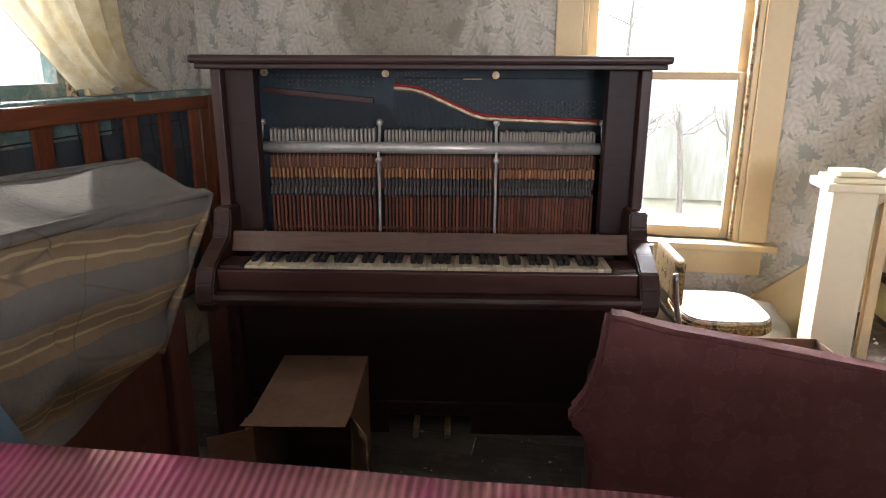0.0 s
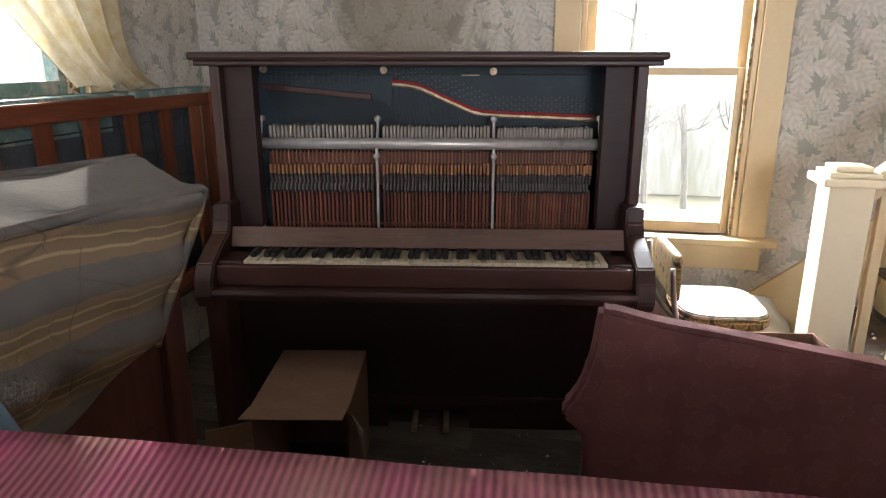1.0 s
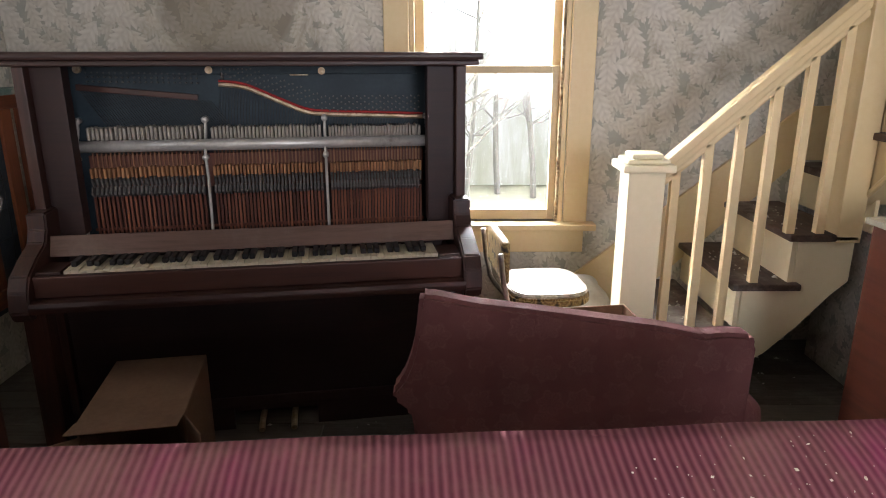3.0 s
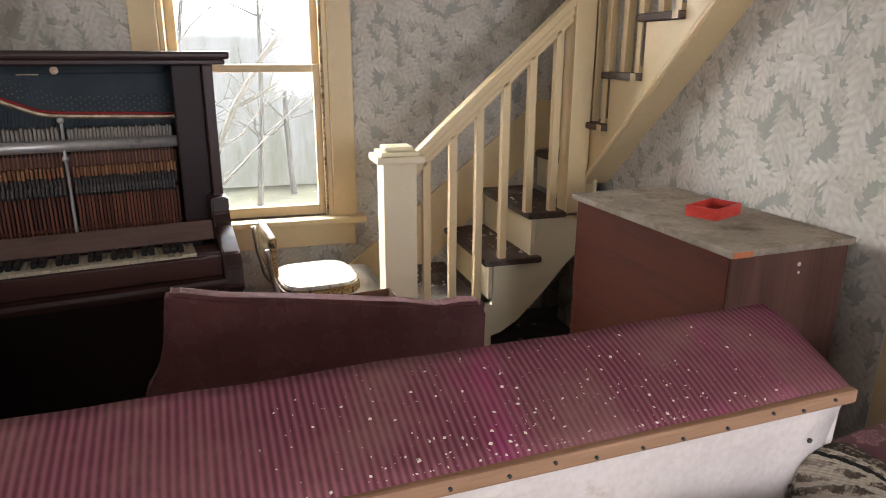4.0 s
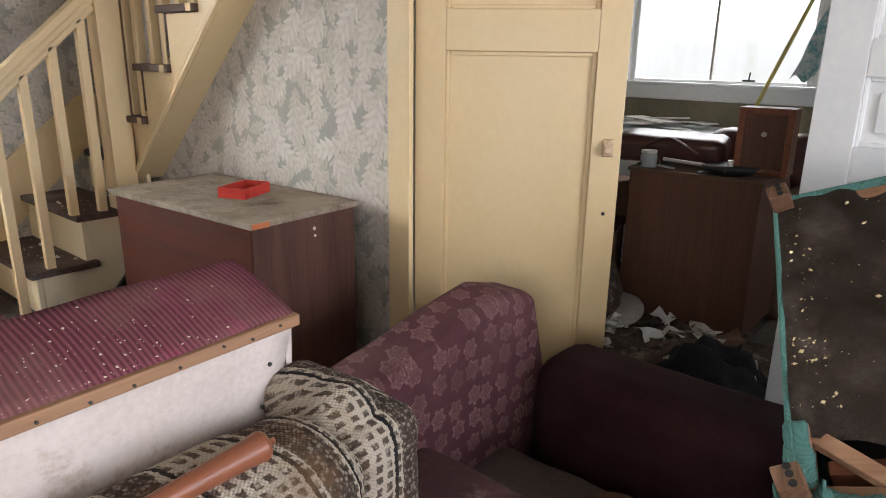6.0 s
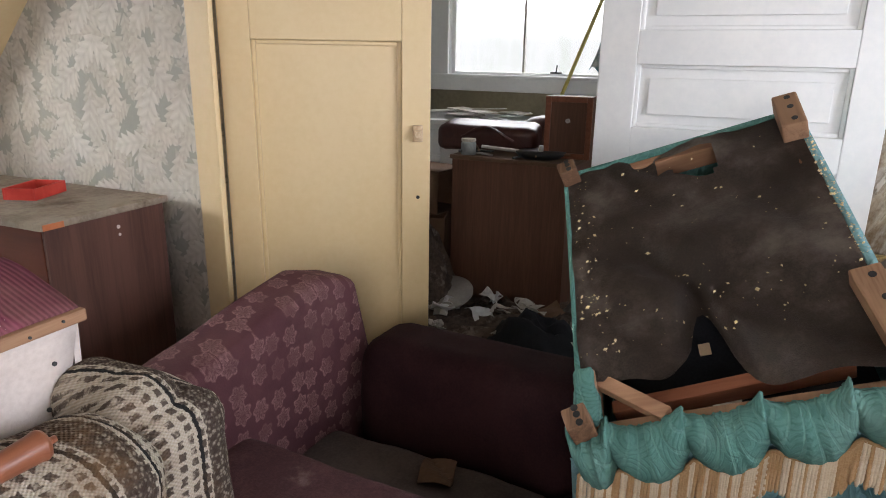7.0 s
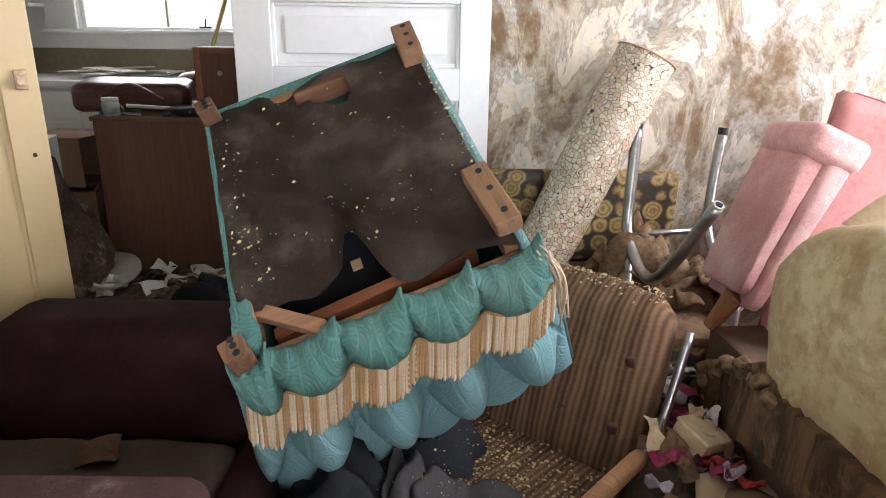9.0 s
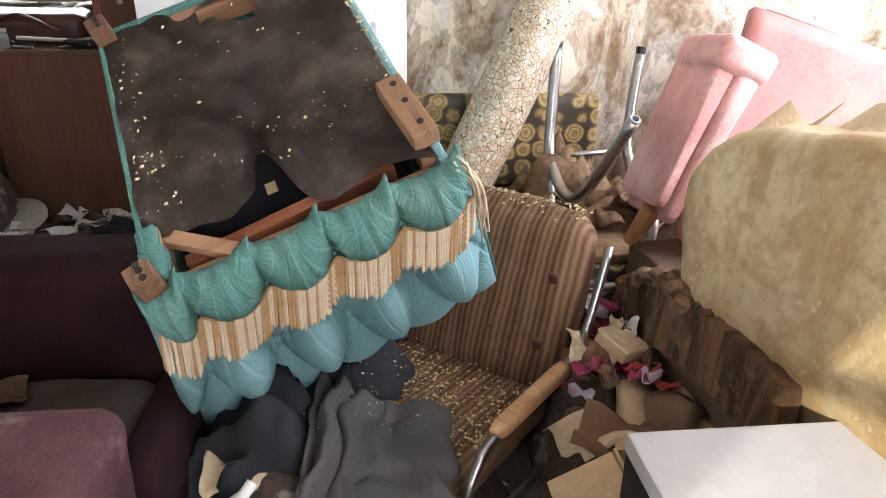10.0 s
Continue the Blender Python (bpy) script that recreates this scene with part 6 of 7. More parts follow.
def frame_at(o, ex, ez):
    ex = Vector(ex).normalized()
    ez = Vector(ez)
    ez = (ez - ez.dot(ex) * ex).normalized()
    ey = ez.cross(ex)
    return Matrix(((ex[0], ey[0], ez[0], o[0]), (ex[1], ey[1], ez[1], o[1]), (ex[2], ey[2], ez[2], o[2]), (0, 0, 0, 1)))


pk = frame_at((3.04, -1.455, 0.655), (0.0, -0.20, -0.085), (0.05, -0.16, 0.40))
part("backrest", soft((0.0, 0.012, 0.0), (0.078, 0.25, 0.40), 0.02, 14, 0.004, 0.004, 1.0), PINKFAB, pink_chair, "", True).matrix_local = pk
part("backrest_pad", soft((0.075, 0.0, -0.03), (0.165, 0.25, 0.41), 0.022, 14, 0.004, 0.006, 2.0), PINKFAB, pink_chair, "pink pad with a deep seam", True).matrix_local = pk
part("top_roll", soft((-0.012, -0.012, 0.375), (0.180, 0.25, 0.465), 0.03, 14, 0.005, 0.004, 3.0), PINKFAB, pink_chair, "", True).matrix_local = pk
for ob in pink_chair.children:
    for v in ob.data.vertices:
        v.co.x = 0.05 + (v.co.x - 0.05) * (0.48 + 0.38 * (v.co.z + 0.03) / 0.49)
part("seat", soft((2.98, -1.86, 0.45), (3.20, -1.62, 0.72), 0.03, 14, 0.005, 0.005, 5.0), PINKFAB, pink_chair, "", True)
part("leg", tube([(3.10, -1.50, 0.62), (3.16, -1.47, 0.50)], 0.02, 10, True, [0.030, 0.020]), ORANGEWOOD, pink_chair, "tapered wooden leg")
part("red_seat", soft((2.86, -1.80, 0.12), (3.24, -1.50, 0.46), 0.05, 12, 0.004, 0.01, 8.0), REDVINYL, pink_chair, "dull red vinyl underside", True)
part("base", box((2.90, -1.78, 0.0), (3.20, -1.54, 0.13), 0.01), CARD_DARK, pink_chair)

# ---------------------------------------------------------------- stained slab and rubbish corner
sl_m = pose(2.86, -1.47, 0, 0, 0, 184)
slab = thing("stained_cushion", sl_m, "yellowed stained seat slab on a splintered wooden rail", "sofa slab")


def foam():
    """Slumped cover: steep end, top edge that slopes down to it, sagging face."""
    bm = soft((0.0, 0.0, 0.44), (1.30, 0.20, 1.0), 0.04, 30, 0.0, 0.0, 3.3)
    for v in bm.verts:
        x = v.co.x
        top = 0.905 + 0.075 * min(1.0, max(0.0, (x - 0.10) / 0.35)) - 0.17 * max(0.0, 1 - x / 0.12) ** 1.6
        k = (v.co.z - 0.44) / 0.56
        v.co.z = 0.44 + (top - 0.44) * k
        v.co.x += 0.02 * math.sin(5 * k) * max(0.0, 1 - x / 0.5)
        p = v.co * 4.5
        w = noise.noise(p + Vector((3, 1, 0))) * 0.014 + noise.noise(p * 3) * 0.005
        v.co.y += -0.045 * math.sin(math.pi * min(1.0, k)) * min(1.0, x * 5 + 0.3) + w + 0.05 * max(0.0, k - 0.8) * math.sin(9 * x)
        v.co.z += 0.012 * noise.noise(Vector((x * 7, 0, 4))) * k
    return bm


part("cover", foam(), FOAM, slab, "", True)


def torn_board():
    """Rotten board: ragged upper edge at one end, broken strip at the other."""
    r = random.Random(12)
    top = [(3.17, 0.30), (3.11, 0.395), (3.045, 0.452), (2.93, 0.50), (2.823, 0.546), (2.705, 0.548), (2.62, 0.545), (2.48, 0.552), (2.40, 0.556), (2.34, 0.552)]
    low = [(2.34, 0.40), (2.40, 0.40), (2.65, 0.385), (2.888, 0.325), (3.06, 0.265), (3.18, 0.235)]
    up = []
    for (x0, z0), (x1, z1) in zip(top, top[1:]):
        for k in range(6):
            t = k / 6
            up.append((x0 + (x1 - x0) * t, z0 + (z1 - z0) * t + r.uniform(-0.009, 0.009) * (1.6 if x0 > 2.7 else 0.4)))
    return prism(up + low, 0.035, Matrix.Translation((0, -1.475, 0)))


part("torn_board", torn_board(), ROTBOARD, slab, "rotten splintered brown board").matrix_local = sl_m.inverted()
tr = random.Random(14)
for k in range(26):
    t = tr.random()
    x, z = 3.13 - 0.42 * t, 0.37 + 0.17 * min(1.0, t * 1.6)
    sz = tr.uniform(0.012, 0.034)
    part("foam_crumb", soft((-sz, -sz * 0.7, -sz * 0.6), (sz, sz * 0.7, sz * 0.6), sz * 0.5, 5, sz * 0.35, 0, 3.1 * k, 30), CRUMBLE, slab, "", True).matrix_local = sl_m.inverted() @ pose(x, -1.455 + tr.uniform(-0.012, 0.03), z + tr.uniform(-0.03, 0.012), tr.uniform(-50, 50), tr.uniform(-50, 50), tr.uniform(0, 360))
# Dark filler block added behind the board, down to the floor.
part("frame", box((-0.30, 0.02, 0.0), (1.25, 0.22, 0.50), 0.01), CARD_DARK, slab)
for k, (u0, zz, s) in enumerate(((2.62, 0.955, 0.10), (2.45, 0.985, 0.12), (2.78, 0.93, 0.09))):
    tagged(link("crumpled_paper", sheet(7, 6, lambda u, v: Vector((u0 + s * (u - 0.5) * 2, -1.60 - 0.08 * v, zz - 0.03 + 0.05 * v * (1 + 0.6 * math.sin(5 * u + k)) - 0.02 * u)), 0.003), (PAPERBAG, PAPERBAG, CARD_PALE)[k]), "crumpled pale paper behind the stained slab", "paper", "papers")

table = thing("white_table", pose(0, 0, 0), "low table with a grey-white laminate top", "table")
part("tabletop", box((1.55, -1.95, 0.515), (2.263, -1.129, 0.55), 0.004), GREYWHITE, table)
part("edge_band", box((1.56, -1.131, 0.43), (2.255, -1.1288, 0.514), 0.001), BLACKRUB, table)
for x in (1.60, 1.99):
    for y in (-1.90, -1.17):
        part("leg", box((x - 0.025, y - 0.025, 0.0), (x + 0.025, y + 0.025, 0.515), 0.004), WHITE, table)
carton("cardboard_box", pose(2.04, -1.62, 0, 0, 0, 0), 0.335, 0.46, 0.425, CARD_PALE, "open tan cardboard box full of papers",
       [(Matrix.Translation((0.0, 0.462, 0.42)) @ Matrix.Rotation(radians(-118), 4, "X"), 0.335, 0.13)], "top")

# tan chair with tubular arms
f = Vector((-0.74, 0.67, 0)).normalized()
side = Vector((f[1], -f[0], 0)) * -1
tan_m = Matrix(((side[0], f[0], 0, 2.90), (side[1], f[1], 0, -0.845), (0, 0, 1, 0), (0, 0, 0, 1)))
tan_chair = thing("lounge_chair", tan_m, "low tan striped lounge chair with wooden arms on chrome tubes", "chair")
tb = soft((-0.25, -0.09, 0.0), (0.25, 0.05, 0.52), 0.06, 20, 0.006, 0.02, 2.0, 6)
bmesh.ops.transform(tb, matrix=Matrix.Translation((0, -0.26, 0.12)) @ Matrix.Rotation(radians(-20), 4, "X").inverted(), verts=tb.verts)
part("backrest", tb, TAN, tan_chair, "tan striped buttoned back", True)
part("seat", soft((-0.25, -0.27, 0.06), (0.25, 0.25, 0.175), 0.045, 16, 0.006, 0.01, 4.0), TAN, tan_chair, "", True)
for x in (-0.13, 0.05, 0.20):
    for z in (0.16, 0.34):
        part("button", soft((x - 0.014, -0.012, -0.014), (x + 0.014, 0.006, 0.014), 0.006, 3), MAROON, tan_chair).location = (0, -0.200 - z * 0.364, 0.14 + z * 0.94)
for s in (-1, 1):
    x = s * 0.30
    part("arm_tube", tube(curve_pts([(x, -0.44, 0.54), (x, -0.34, 0.34), (x, -0.24, 0.275), (x, 0.11, 0.262), (x, 0.17, 0.235), (x, 0.21, 0.16), (x, 0.16, 0.03), (x, -0.25, 0.013)], 6), 0.012, 8), CHROME, tan_chair, "", True)
    part("arm_pad", soft((x - 0.022, -0.23, 0.255), (x + 0.022, 0.105, 0.297), 0.018, 10), ARMWOOD, tan_chair, "worn wooden arm pad", True)
part("base_tube", tube([(-0.30, -0.25, 0.013), (0.30, -0.25, 0.013)], 0.012, 8), CHROME, tan_chair)


def heap(name, c, rx, ry, h, mat, label, category, seed, n=26, rot=0.0, fold=0.35):
    """A crumpled pile of cloth."""
    def g(u, v):
        a, b = (u - 0.5) * 2, (v - 0.5) * 2
        r = min(1.0, math.hypot(a, b))
        z = h * (1 - r ** 2.2) * (0.75 + fold * noise.noise(Vector((a * 2.2 + seed, b * 2.2, 0)))) + h * 0.30 * (1 - abs(noise.noise(Vector((a * 3.1 + b * 1.2, b * 2.0 - a, seed)))) * 3.0) * (1 - r * r) + h * 0.16 * abs(math.sin(7 * a + 4 * b + 3 * noise.noise(Vector((a * 2, b * 2, seed))))) * (1 - r)
        x, y = a * rx * (1 + 0.15 * noise.noise(Vector((a * 2, b * 2, seed)))), b * ry * (1 + 0.15 * noise.noise(Vector((b * 2, a * 2, seed + 4))))
        cr, sr = math.cos(rot), math.sin(rot)
        return Vector((c[0] + x * cr - y * sr, c[1] + x * sr + y * cr, c[2] + max(0.0, z)))
    return tagged(link(name, sheet(n, n, g, 0.006), mat, True), label, category)


def draped(name, corners, mat, label, category, seed, amp=0.02, folds=7.0, n=56, thick=0.006, loose=0.035):
    """A cloth lying loosely over four corners, with long soft folds that gather at one side."""
    c = [Vector(p) for p in corners]

    def g(u, v):
        p = c[0] * (1 - u) * (1 - v) + c[1] * u * (1 - v) + c[2] * u * v + c[3] * (1 - u) * v
        gather = math.exp(-(u / 0.30) ** 2)
        w = noise.noise(Vector((u * 3.0 + seed, v * 3.0, seed)))
        wave = math.sin(folds * (u ** 0.7) * 6.28 + 2.2 * v + 2.5 * w)
        rim = max(abs(u - 0.5), abs(v - 0.5)) * 2
        wob = Vector((noise.noise(Vector((u * 4, v * 4, seed))), noise.noise(Vector((u * 4, v * 4, seed + 7))), 0)) * loose
        z = amp * (gather * 1.5 + 0.22) * (wave + 0.6) + amp * 1.6 * w + loose * (1.4 * gather - max(0.0, rim - 0.8) * 5)
        return p + wob + Vector((0, 0, z))
    return tagged(link(name, sheet(n, n, g, thick), mat, True), label, category)


draped("grey_cloth", [(2.88, -0.60, 0.24), (2.84, -0.92, 0.215), (2.52, -0.90, 0.20), (2.48, -0.58, 0.22)], DARKCLOTH, "dark grey cloth folded over the lounge chair seat", "cloth", 1.0, 0.016, 5.0)
heap("navy_cloth", (2.72, -0.48, 0.0), 0.30, 0.24, 0.30, NAVYCLOTH, "navy clothes piled below the tipped chair", "cloth", 3.3, 28)
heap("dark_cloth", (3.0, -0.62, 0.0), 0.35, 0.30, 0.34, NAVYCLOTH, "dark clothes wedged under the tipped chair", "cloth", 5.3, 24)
draped("paper_bag", [(2.735, -0.36, 0.20), (2.745, -0.50, 0.215), (2.58, -0.565, 0.225), (2.55, -0.38, 0.20)], PAPERBAG, "crumpled tan paper bag", "paper bag", 7.1, 0.010, 1.6, 26, 0.004, 0.010)
heap("rubbish_mound", (2.58, -0.62, 0.0), 0.45, 0.40, 0.19, DEBRIS, "trodden heap of rubbish on the floor", "rubbish", 2.4, 24)
tagged(link("white_bottle", tube([(2.47, -0.43, 0.20), (2.50, -0.46, 0.23), (2.515, -0.475, 0.245), (2.53, -0.49, 0.26)], 0.02, 12, True, [0.022, 0.022, 0.012, 0.012]), WHITE, True), "small white plastic bottle among the rubbish", "bottle")

PACK = [plain("magenta_wrapper", (0.20, 0.018, 0.06), (0.28, 0.035, 0.09), 0.4, 20, 60), plain("white_wrapper", (0.62, 0.60, 0.60), (0.74, 0.72, 0.72), 0.4, 20, 60), plain("red_wrapper", (0.34, 0.03, 0.03), (0.42, 0.05, 0.05), 0.4, 20, 60), plain("lilac_plastic", (0.42, 0.34, 0.46), (0.56, 0.50, 0.60), 0.25, 14, 60)]
pr = random.Random(21)
for k in range(46):
    x, y = pr.uniform(2.70, 3.20), pr.uniform(-1.48, -1.22)
    if x > 3.15:
        y = pr.uniform(-1.45, -1.30)
    z = 0.24 + pr.uniform(0, 0.10)
    wv, hv = pr.uniform(0.018, 0.05), pr.uniform(0.015, 0.036)
    m = pose(x, y, z, pr.uniform(-40, 40), pr.uniform(-40, 40), pr.uniform(0, 360))
    mt = pr.choice([*PACK, PACK[0], CARD, CARD, PAPERBAG, CARD_DARK])
    sd = pr.uniform(0, 9)
    tagged(link("wrapper", sheet(5, 4, lambda u, v: m @ Vector(((u - 0.5) * 2 * wv, (v - 0.5) * 2 * hv, 0.018 * math.sin(5 * u + sd) * math.cos(4 * v + sd))), 0.003), mt), "crumpled food wrapper in the rubbish", "wrapper", "wrappers")
heap("litter_mound", (2.98, -1.40, 0.0), 0.42, 0.26, 0.26, DEBRIS, "heap of litter and old papers behind the lounge chair", "litter", 8.8, 28)
for k, (x, y, z, a, s, mt) in enumerate(((2.74, -1.36, 0.21, 30, 0.20, CARD), (2.62, -1.40, 0.25, -20, 0.24, CARD_PALE), (2.55, -1.30, 0.27, 60, 0.18, CARD), (2.86, -1.44, 0.20, 10, 0.16, NEWS), (2.66, -1.30, 0.21, 100, 0.20, PAPERBAG))):
    m = pose(x, y, z, 8 * (k - 2), 10 - 5 * k, a)
    tagged(link("crumpled_paper", sheet(10, 8, lambda u, v: m @ Vector(((u - 0.5) * s * 1.5, (v - 0.5) * s, 0.03 * math.sin(6 * u + k) + 0.02 * math.sin(9 * v))), 0.003), mt, True), "crumpled brown wrapping paper", "paper", "papers")
tin = thing("square_tin", pose(2.90, -1.37, 0.30, 12, -14, 30), "square tan tin with an embossed rosette lid", "tin")
part("body", box((-0.05, -0.05, 0), (0.05, 0.05, 0.03), 0.004), CARD_PALE, tin)
part("lid", merge(box((-0.053, -0.053, 0.0305), (0.053, 0.053, 0.04), 0.004), tube([(0, 0, 0.038), (0, 0, 0.043)], 0.03, 16)), PAPERBAG, tin)

heap("rotten_bedding", (3.53, -1.42, 0.0), 0.22, 0.44, 0.60, CRUMBLE, "rotten brown bedding and foam heaped against the stained wall", "bedding", 6.2, 40)
cb = random.Random(31)
for k in range(22):
    x, y = cb.uniform(3.40, 3.60), cb.uniform(-1.68, -1.18)
    m = pose(x, y, 0.44 + cb.uniform(0.0, 0.12), cb.uniform(-40, 40), cb.uniform(-40, 40), cb.uniform(0, 360))
    s, q = cb.uniform(0.04, 0.085), cb.uniform(0, 9)
    tagged(link("foam_scrap", sheet(6, 5, lambda u, v: m @ Vector(((u - 0.5) * 2 * s, (v - 0.5) * 1.4 * s, 0.022 * math.sin(5 * u + q) * math.cos(4 * v + q))), 0.012), CRUMBLE, True), "torn brown scrap of foam in the heap", "foam scrap", "foam scraps")

# ---------------------------------------------------------------- kitchen beyond the doorway
KX = 6.05
kitchen_far = structure("wall_kitchen_far", wall_with_hole((KX, -1.2, 0), (KX + 0.14, 2.6, CEIL), 1, [(0.50, 1.685, 1.235, 2.15)]), WHITE, "white kitchen wall with an olive splashback", "wall")
structure("trim", box((KX - 0.010, -1.19, 0.965), (KX - 0.001, 2.075, 1.125), 0.002), KITWALL, "olive splashback panel below the kitchen window", "splashback")
structure("trim", box((5.42, 2.070, 0.965), (KX - 0.011, 2.079, 1.20), 0.002), KITWALL, "olive splashback return on the side wall", "splashback")
structure("wall_kitchen_side", box((WE + 0.141, 2.08, 0), (KX, 2.2, CEIL)), WHITE, "white kitchen side wall", "wall")
# The opening is added for the fill lamp; no window is set in it.
structure("wall_kitchen_near", wall_with_hole((WE + 0.141, -1.3, 0), (KX, -1.2, CEIL), 0, [(4.4, 5.6, 1.0, 2.2)]), PLASTER, "plain kitchen wall", "wall")
kwin = thing("window_3", pose(KX, 1.09, 0, 0, 0, -90), "white kitchen slider window with a wide sill", "window", "", "structure")
for a, b in (((-0.80, -0.03, 1.128), (0.76, -0.002, 1.233)), ((-0.80, -0.03, 2.15), (0.76, -0.002, 2.25)), ((-0.80, -0.03, 1.234), (-0.597, -0.002, 2.149)), ((0.592, -0.03, 1.234), (0.76, -0.002, 2.149))):
    part("casing", box(a, b, 0.006), WHITE, kwin)
for a, b in (((-0.595, 0.03, 1.235), (-0.565, 0.10, 2.15)), ((0.56, 0.03, 1.235), (0.59, 0.10, 2.15)), ((-0.564, 0.03, 1.235), (0.559, 0.10, 1.262))):
    part("sash", box(a, b, 0.004), WHITE, kwin)
part("mullion", box((-0.038, 0.04, 1.263), (-0.022, 0.07, 2.149), 0.003), STEEL, kwin)
part("catch", merge(box((0.18, 0.02, 1.262), (0.26, 0.035, 1.272), 0.002), tube([(0.22, 0.028, 1.27), (0.225, 0.028, 1.32)], 0.005, 6)), BLACKRUB, kwin)
part("sill", box((-0.81, -0.075, 1.222), (0.77, -0.031, 1.244), 0.005), WHITE, kwin)
for x0, x1 in ((-0.564, -0.039), (-0.021, 0.559)):
    p = part("pane", box((x0, 0.055, 1.262), (x1, 0.059, 2.145)), GLASS, kwin)
    p.visible_shadow = False
kcounter = thing("kitchen_counter", pose(0, 0, 0), "white kitchen base cabinet with drawers under the window", "cabinet")
part("carcass", box((5.47, 0.2, 0.08), (6.03, 2.06, 0.925), 0.004), WHITE, kcounter)
part("worktop", box((5.43, 0.18, 0.926), (6.045, 2.07, 0.962), 0.006), WHITE, kcounter)
part("plinth", box((5.50, 0.2, 0), (6.0, 2.06, 0.079)), CARD_DARK, kcounter)
for y0 in (0.25, 0.85, 1.45):
    d = part("drawer", box((5.452, y0, 0.74), (5.4695, y0 + 0.54, 0.90), 0.004), WHITE, kcounter)
    part("handle", box((5.43, y0 + 0.21, 0.81), (5.4515, y0 + 0.33, 0.828), 0.004), STEEL, d)
    part("door", box((5.452, y0, 0.12), (5.4695, y0 + 0.54, 0.72), 0.004), WHITE, kcounter)
for z in (1.38, 1.66):
    sh = thing("corner_shelf", pose(5.85, 2.079, z), "small white quarter-round shelf", "shelf", "corner shelves")
    part("board", prism([(0.0, 0.0), (0.18, 0.0), (0.18, 0.02), (0.0, 0.02)], 0.20, Matrix.Translation((0, -0.20, 0)), 0.006), WHITE, sh)
desk = thing("brown_cabinet", pose(4.72, 0.34, 0), "plain brown wooden cabinet with clutter on top", "cabinet")
part("body", box((0.0, 0.0, 0.06), (0.52, 0.66, 0.83), 0.004), KITBROWN, desk)
part("top", box((-0.012, -0.01, 0.831), (0.53, 0.67, 0.852), 0.004), CARD_DARK, desk)
part("plinth", box((0.03, 0.03, 0), (0.5, 0.63, 0.059)), CARD_DARK, desk)
jar = thing("jar", pose(4.78, 0.93, 0.852), "small frosted glass jar", "jar")
part("glass", tube([(0, 0, 0), (0, 0, 0.06), (0, 0, 0.07)], 0.04, 16, True, [0.042, 0.042, 0.036]), GLASSJAR, jar, "", True)
part("lid", tube([(0, 0, 0.0705), (0, 0, 0.085)], 0.040, 16), PLASTER, jar)
pan = thing("frying_pan", pose(4.86, 0.54, 0.852), "black pan with a steel handle on the cabinet", "pan")
part("bowl", tube([(0, 0, 0), (0, 0, 0.02), (0, 0, 0.035)], 0.12, 20, True, [0.10, 0.13, 0.135]), BLACKRUB, pan, "", True)
part("handle", tube([(-0.02, 0.12, 0.03), (-0.06, 0.32, 0.045)], 0.009, 8), STEEL, pan)
part("knob", tube([(0, 0, 0.035), (0, 0, 0.065)], 0.014, 10), STEEL, pan)
handbag = thing("leather_case", pose(5.05, 0.95, 0.852, 0, -6, 8), "dark maroon leather case lying on the cabinet", "case")
part("body", soft((-0.12, -0.32, 0.0), (0.14, 0.26, 0.15), 0.05, 12, 0.006), MAROON, handbag, "", True)
part("strap", tube(curve_pts([(-0.13, -0.20, 0.08), (-0.16, -0.05, 0.16), (-0.13, 0.10, 0.09)]), 0.008, 6), MAROON, handbag)
tagged(link("maroon_cushion", soft((5.20, 0.25, 0.75), (5.44, 0.80, 1.03), 0.09, 12, 0.012, 0, 3), MAROON, True), "dark maroon leather cushion heaped in the kitchen", "cushion")
tagged(link("cushion_stack", soft((5.22, 0.28, 0.0), (5.42, 1.02, 0.75), 0.05, 10, 0.01, 0, 5), CARD_DARK, True), "dark stack of bundles on the kitchen floor", "bundle")
fr = thing("wooden_frame_box", pose(4.92, 0.29, 0.852, 0, 0, 4), "small varnished wooden case with a framed front", "wooden case")
part("body", box((0, 0, 0), (0.14, 0.25, 0.325), 0.006), KITBROWN, fr)
part("front_frame", merge(box((-0.014, 0.0, 0.0), (-0.0005, 0.03, 0.325), 0.003), box((-0.014, 0.22, 0.0), (-0.0005, 0.25, 0.325), 0.003), box((-0.014, 0.03, 0.295), (-0.0005, 0.22, 0.325), 0.003), box((-0.014, 0.03, 0.0), (-0.0005, 0.22, 0.03), 0.003)), LEGWOOD, fr)
part("clasp", tube([(-0.014, 0.125, 0.2), (-0.026, 0.125, 0.2)], 0.012, 10), STEEL, fr)
tagged(link("yellow_pole", tube([(5.30, 0.66, 0.95), (5.62, 0.30, 2.15)], 0.011, 8), plain("yellow_paint", (0.42, 0.36, 0.10), (0.5, 0.44, 0.15), 0.5)), "thin yellow pole leaning across the window", "pole")
tagged(link("blue_rag", sheet(8, 12, lambda u, v: Vector((5.56 + 0.02 * math.sin(9 * v), 0.50 - 0.12 * u - 0.16 * v, 1.30 + 0.45 * v + 0.02 * math.sin(8 * u))), 0.003), plain("blue_white_print", (0.12, 0.36, 0.46), (0.62, 0.68, 0.70), 0.8, 22, 80), True), "blue and white rag hung by the kitchen window", "rag")
wbox = carton("white_box", pose(4.45, 1.08, 0.50, 0, 0, 14), 0.16, 0.26, 0.28, WHITE, "white cardboard carton on a pile", [], "front")
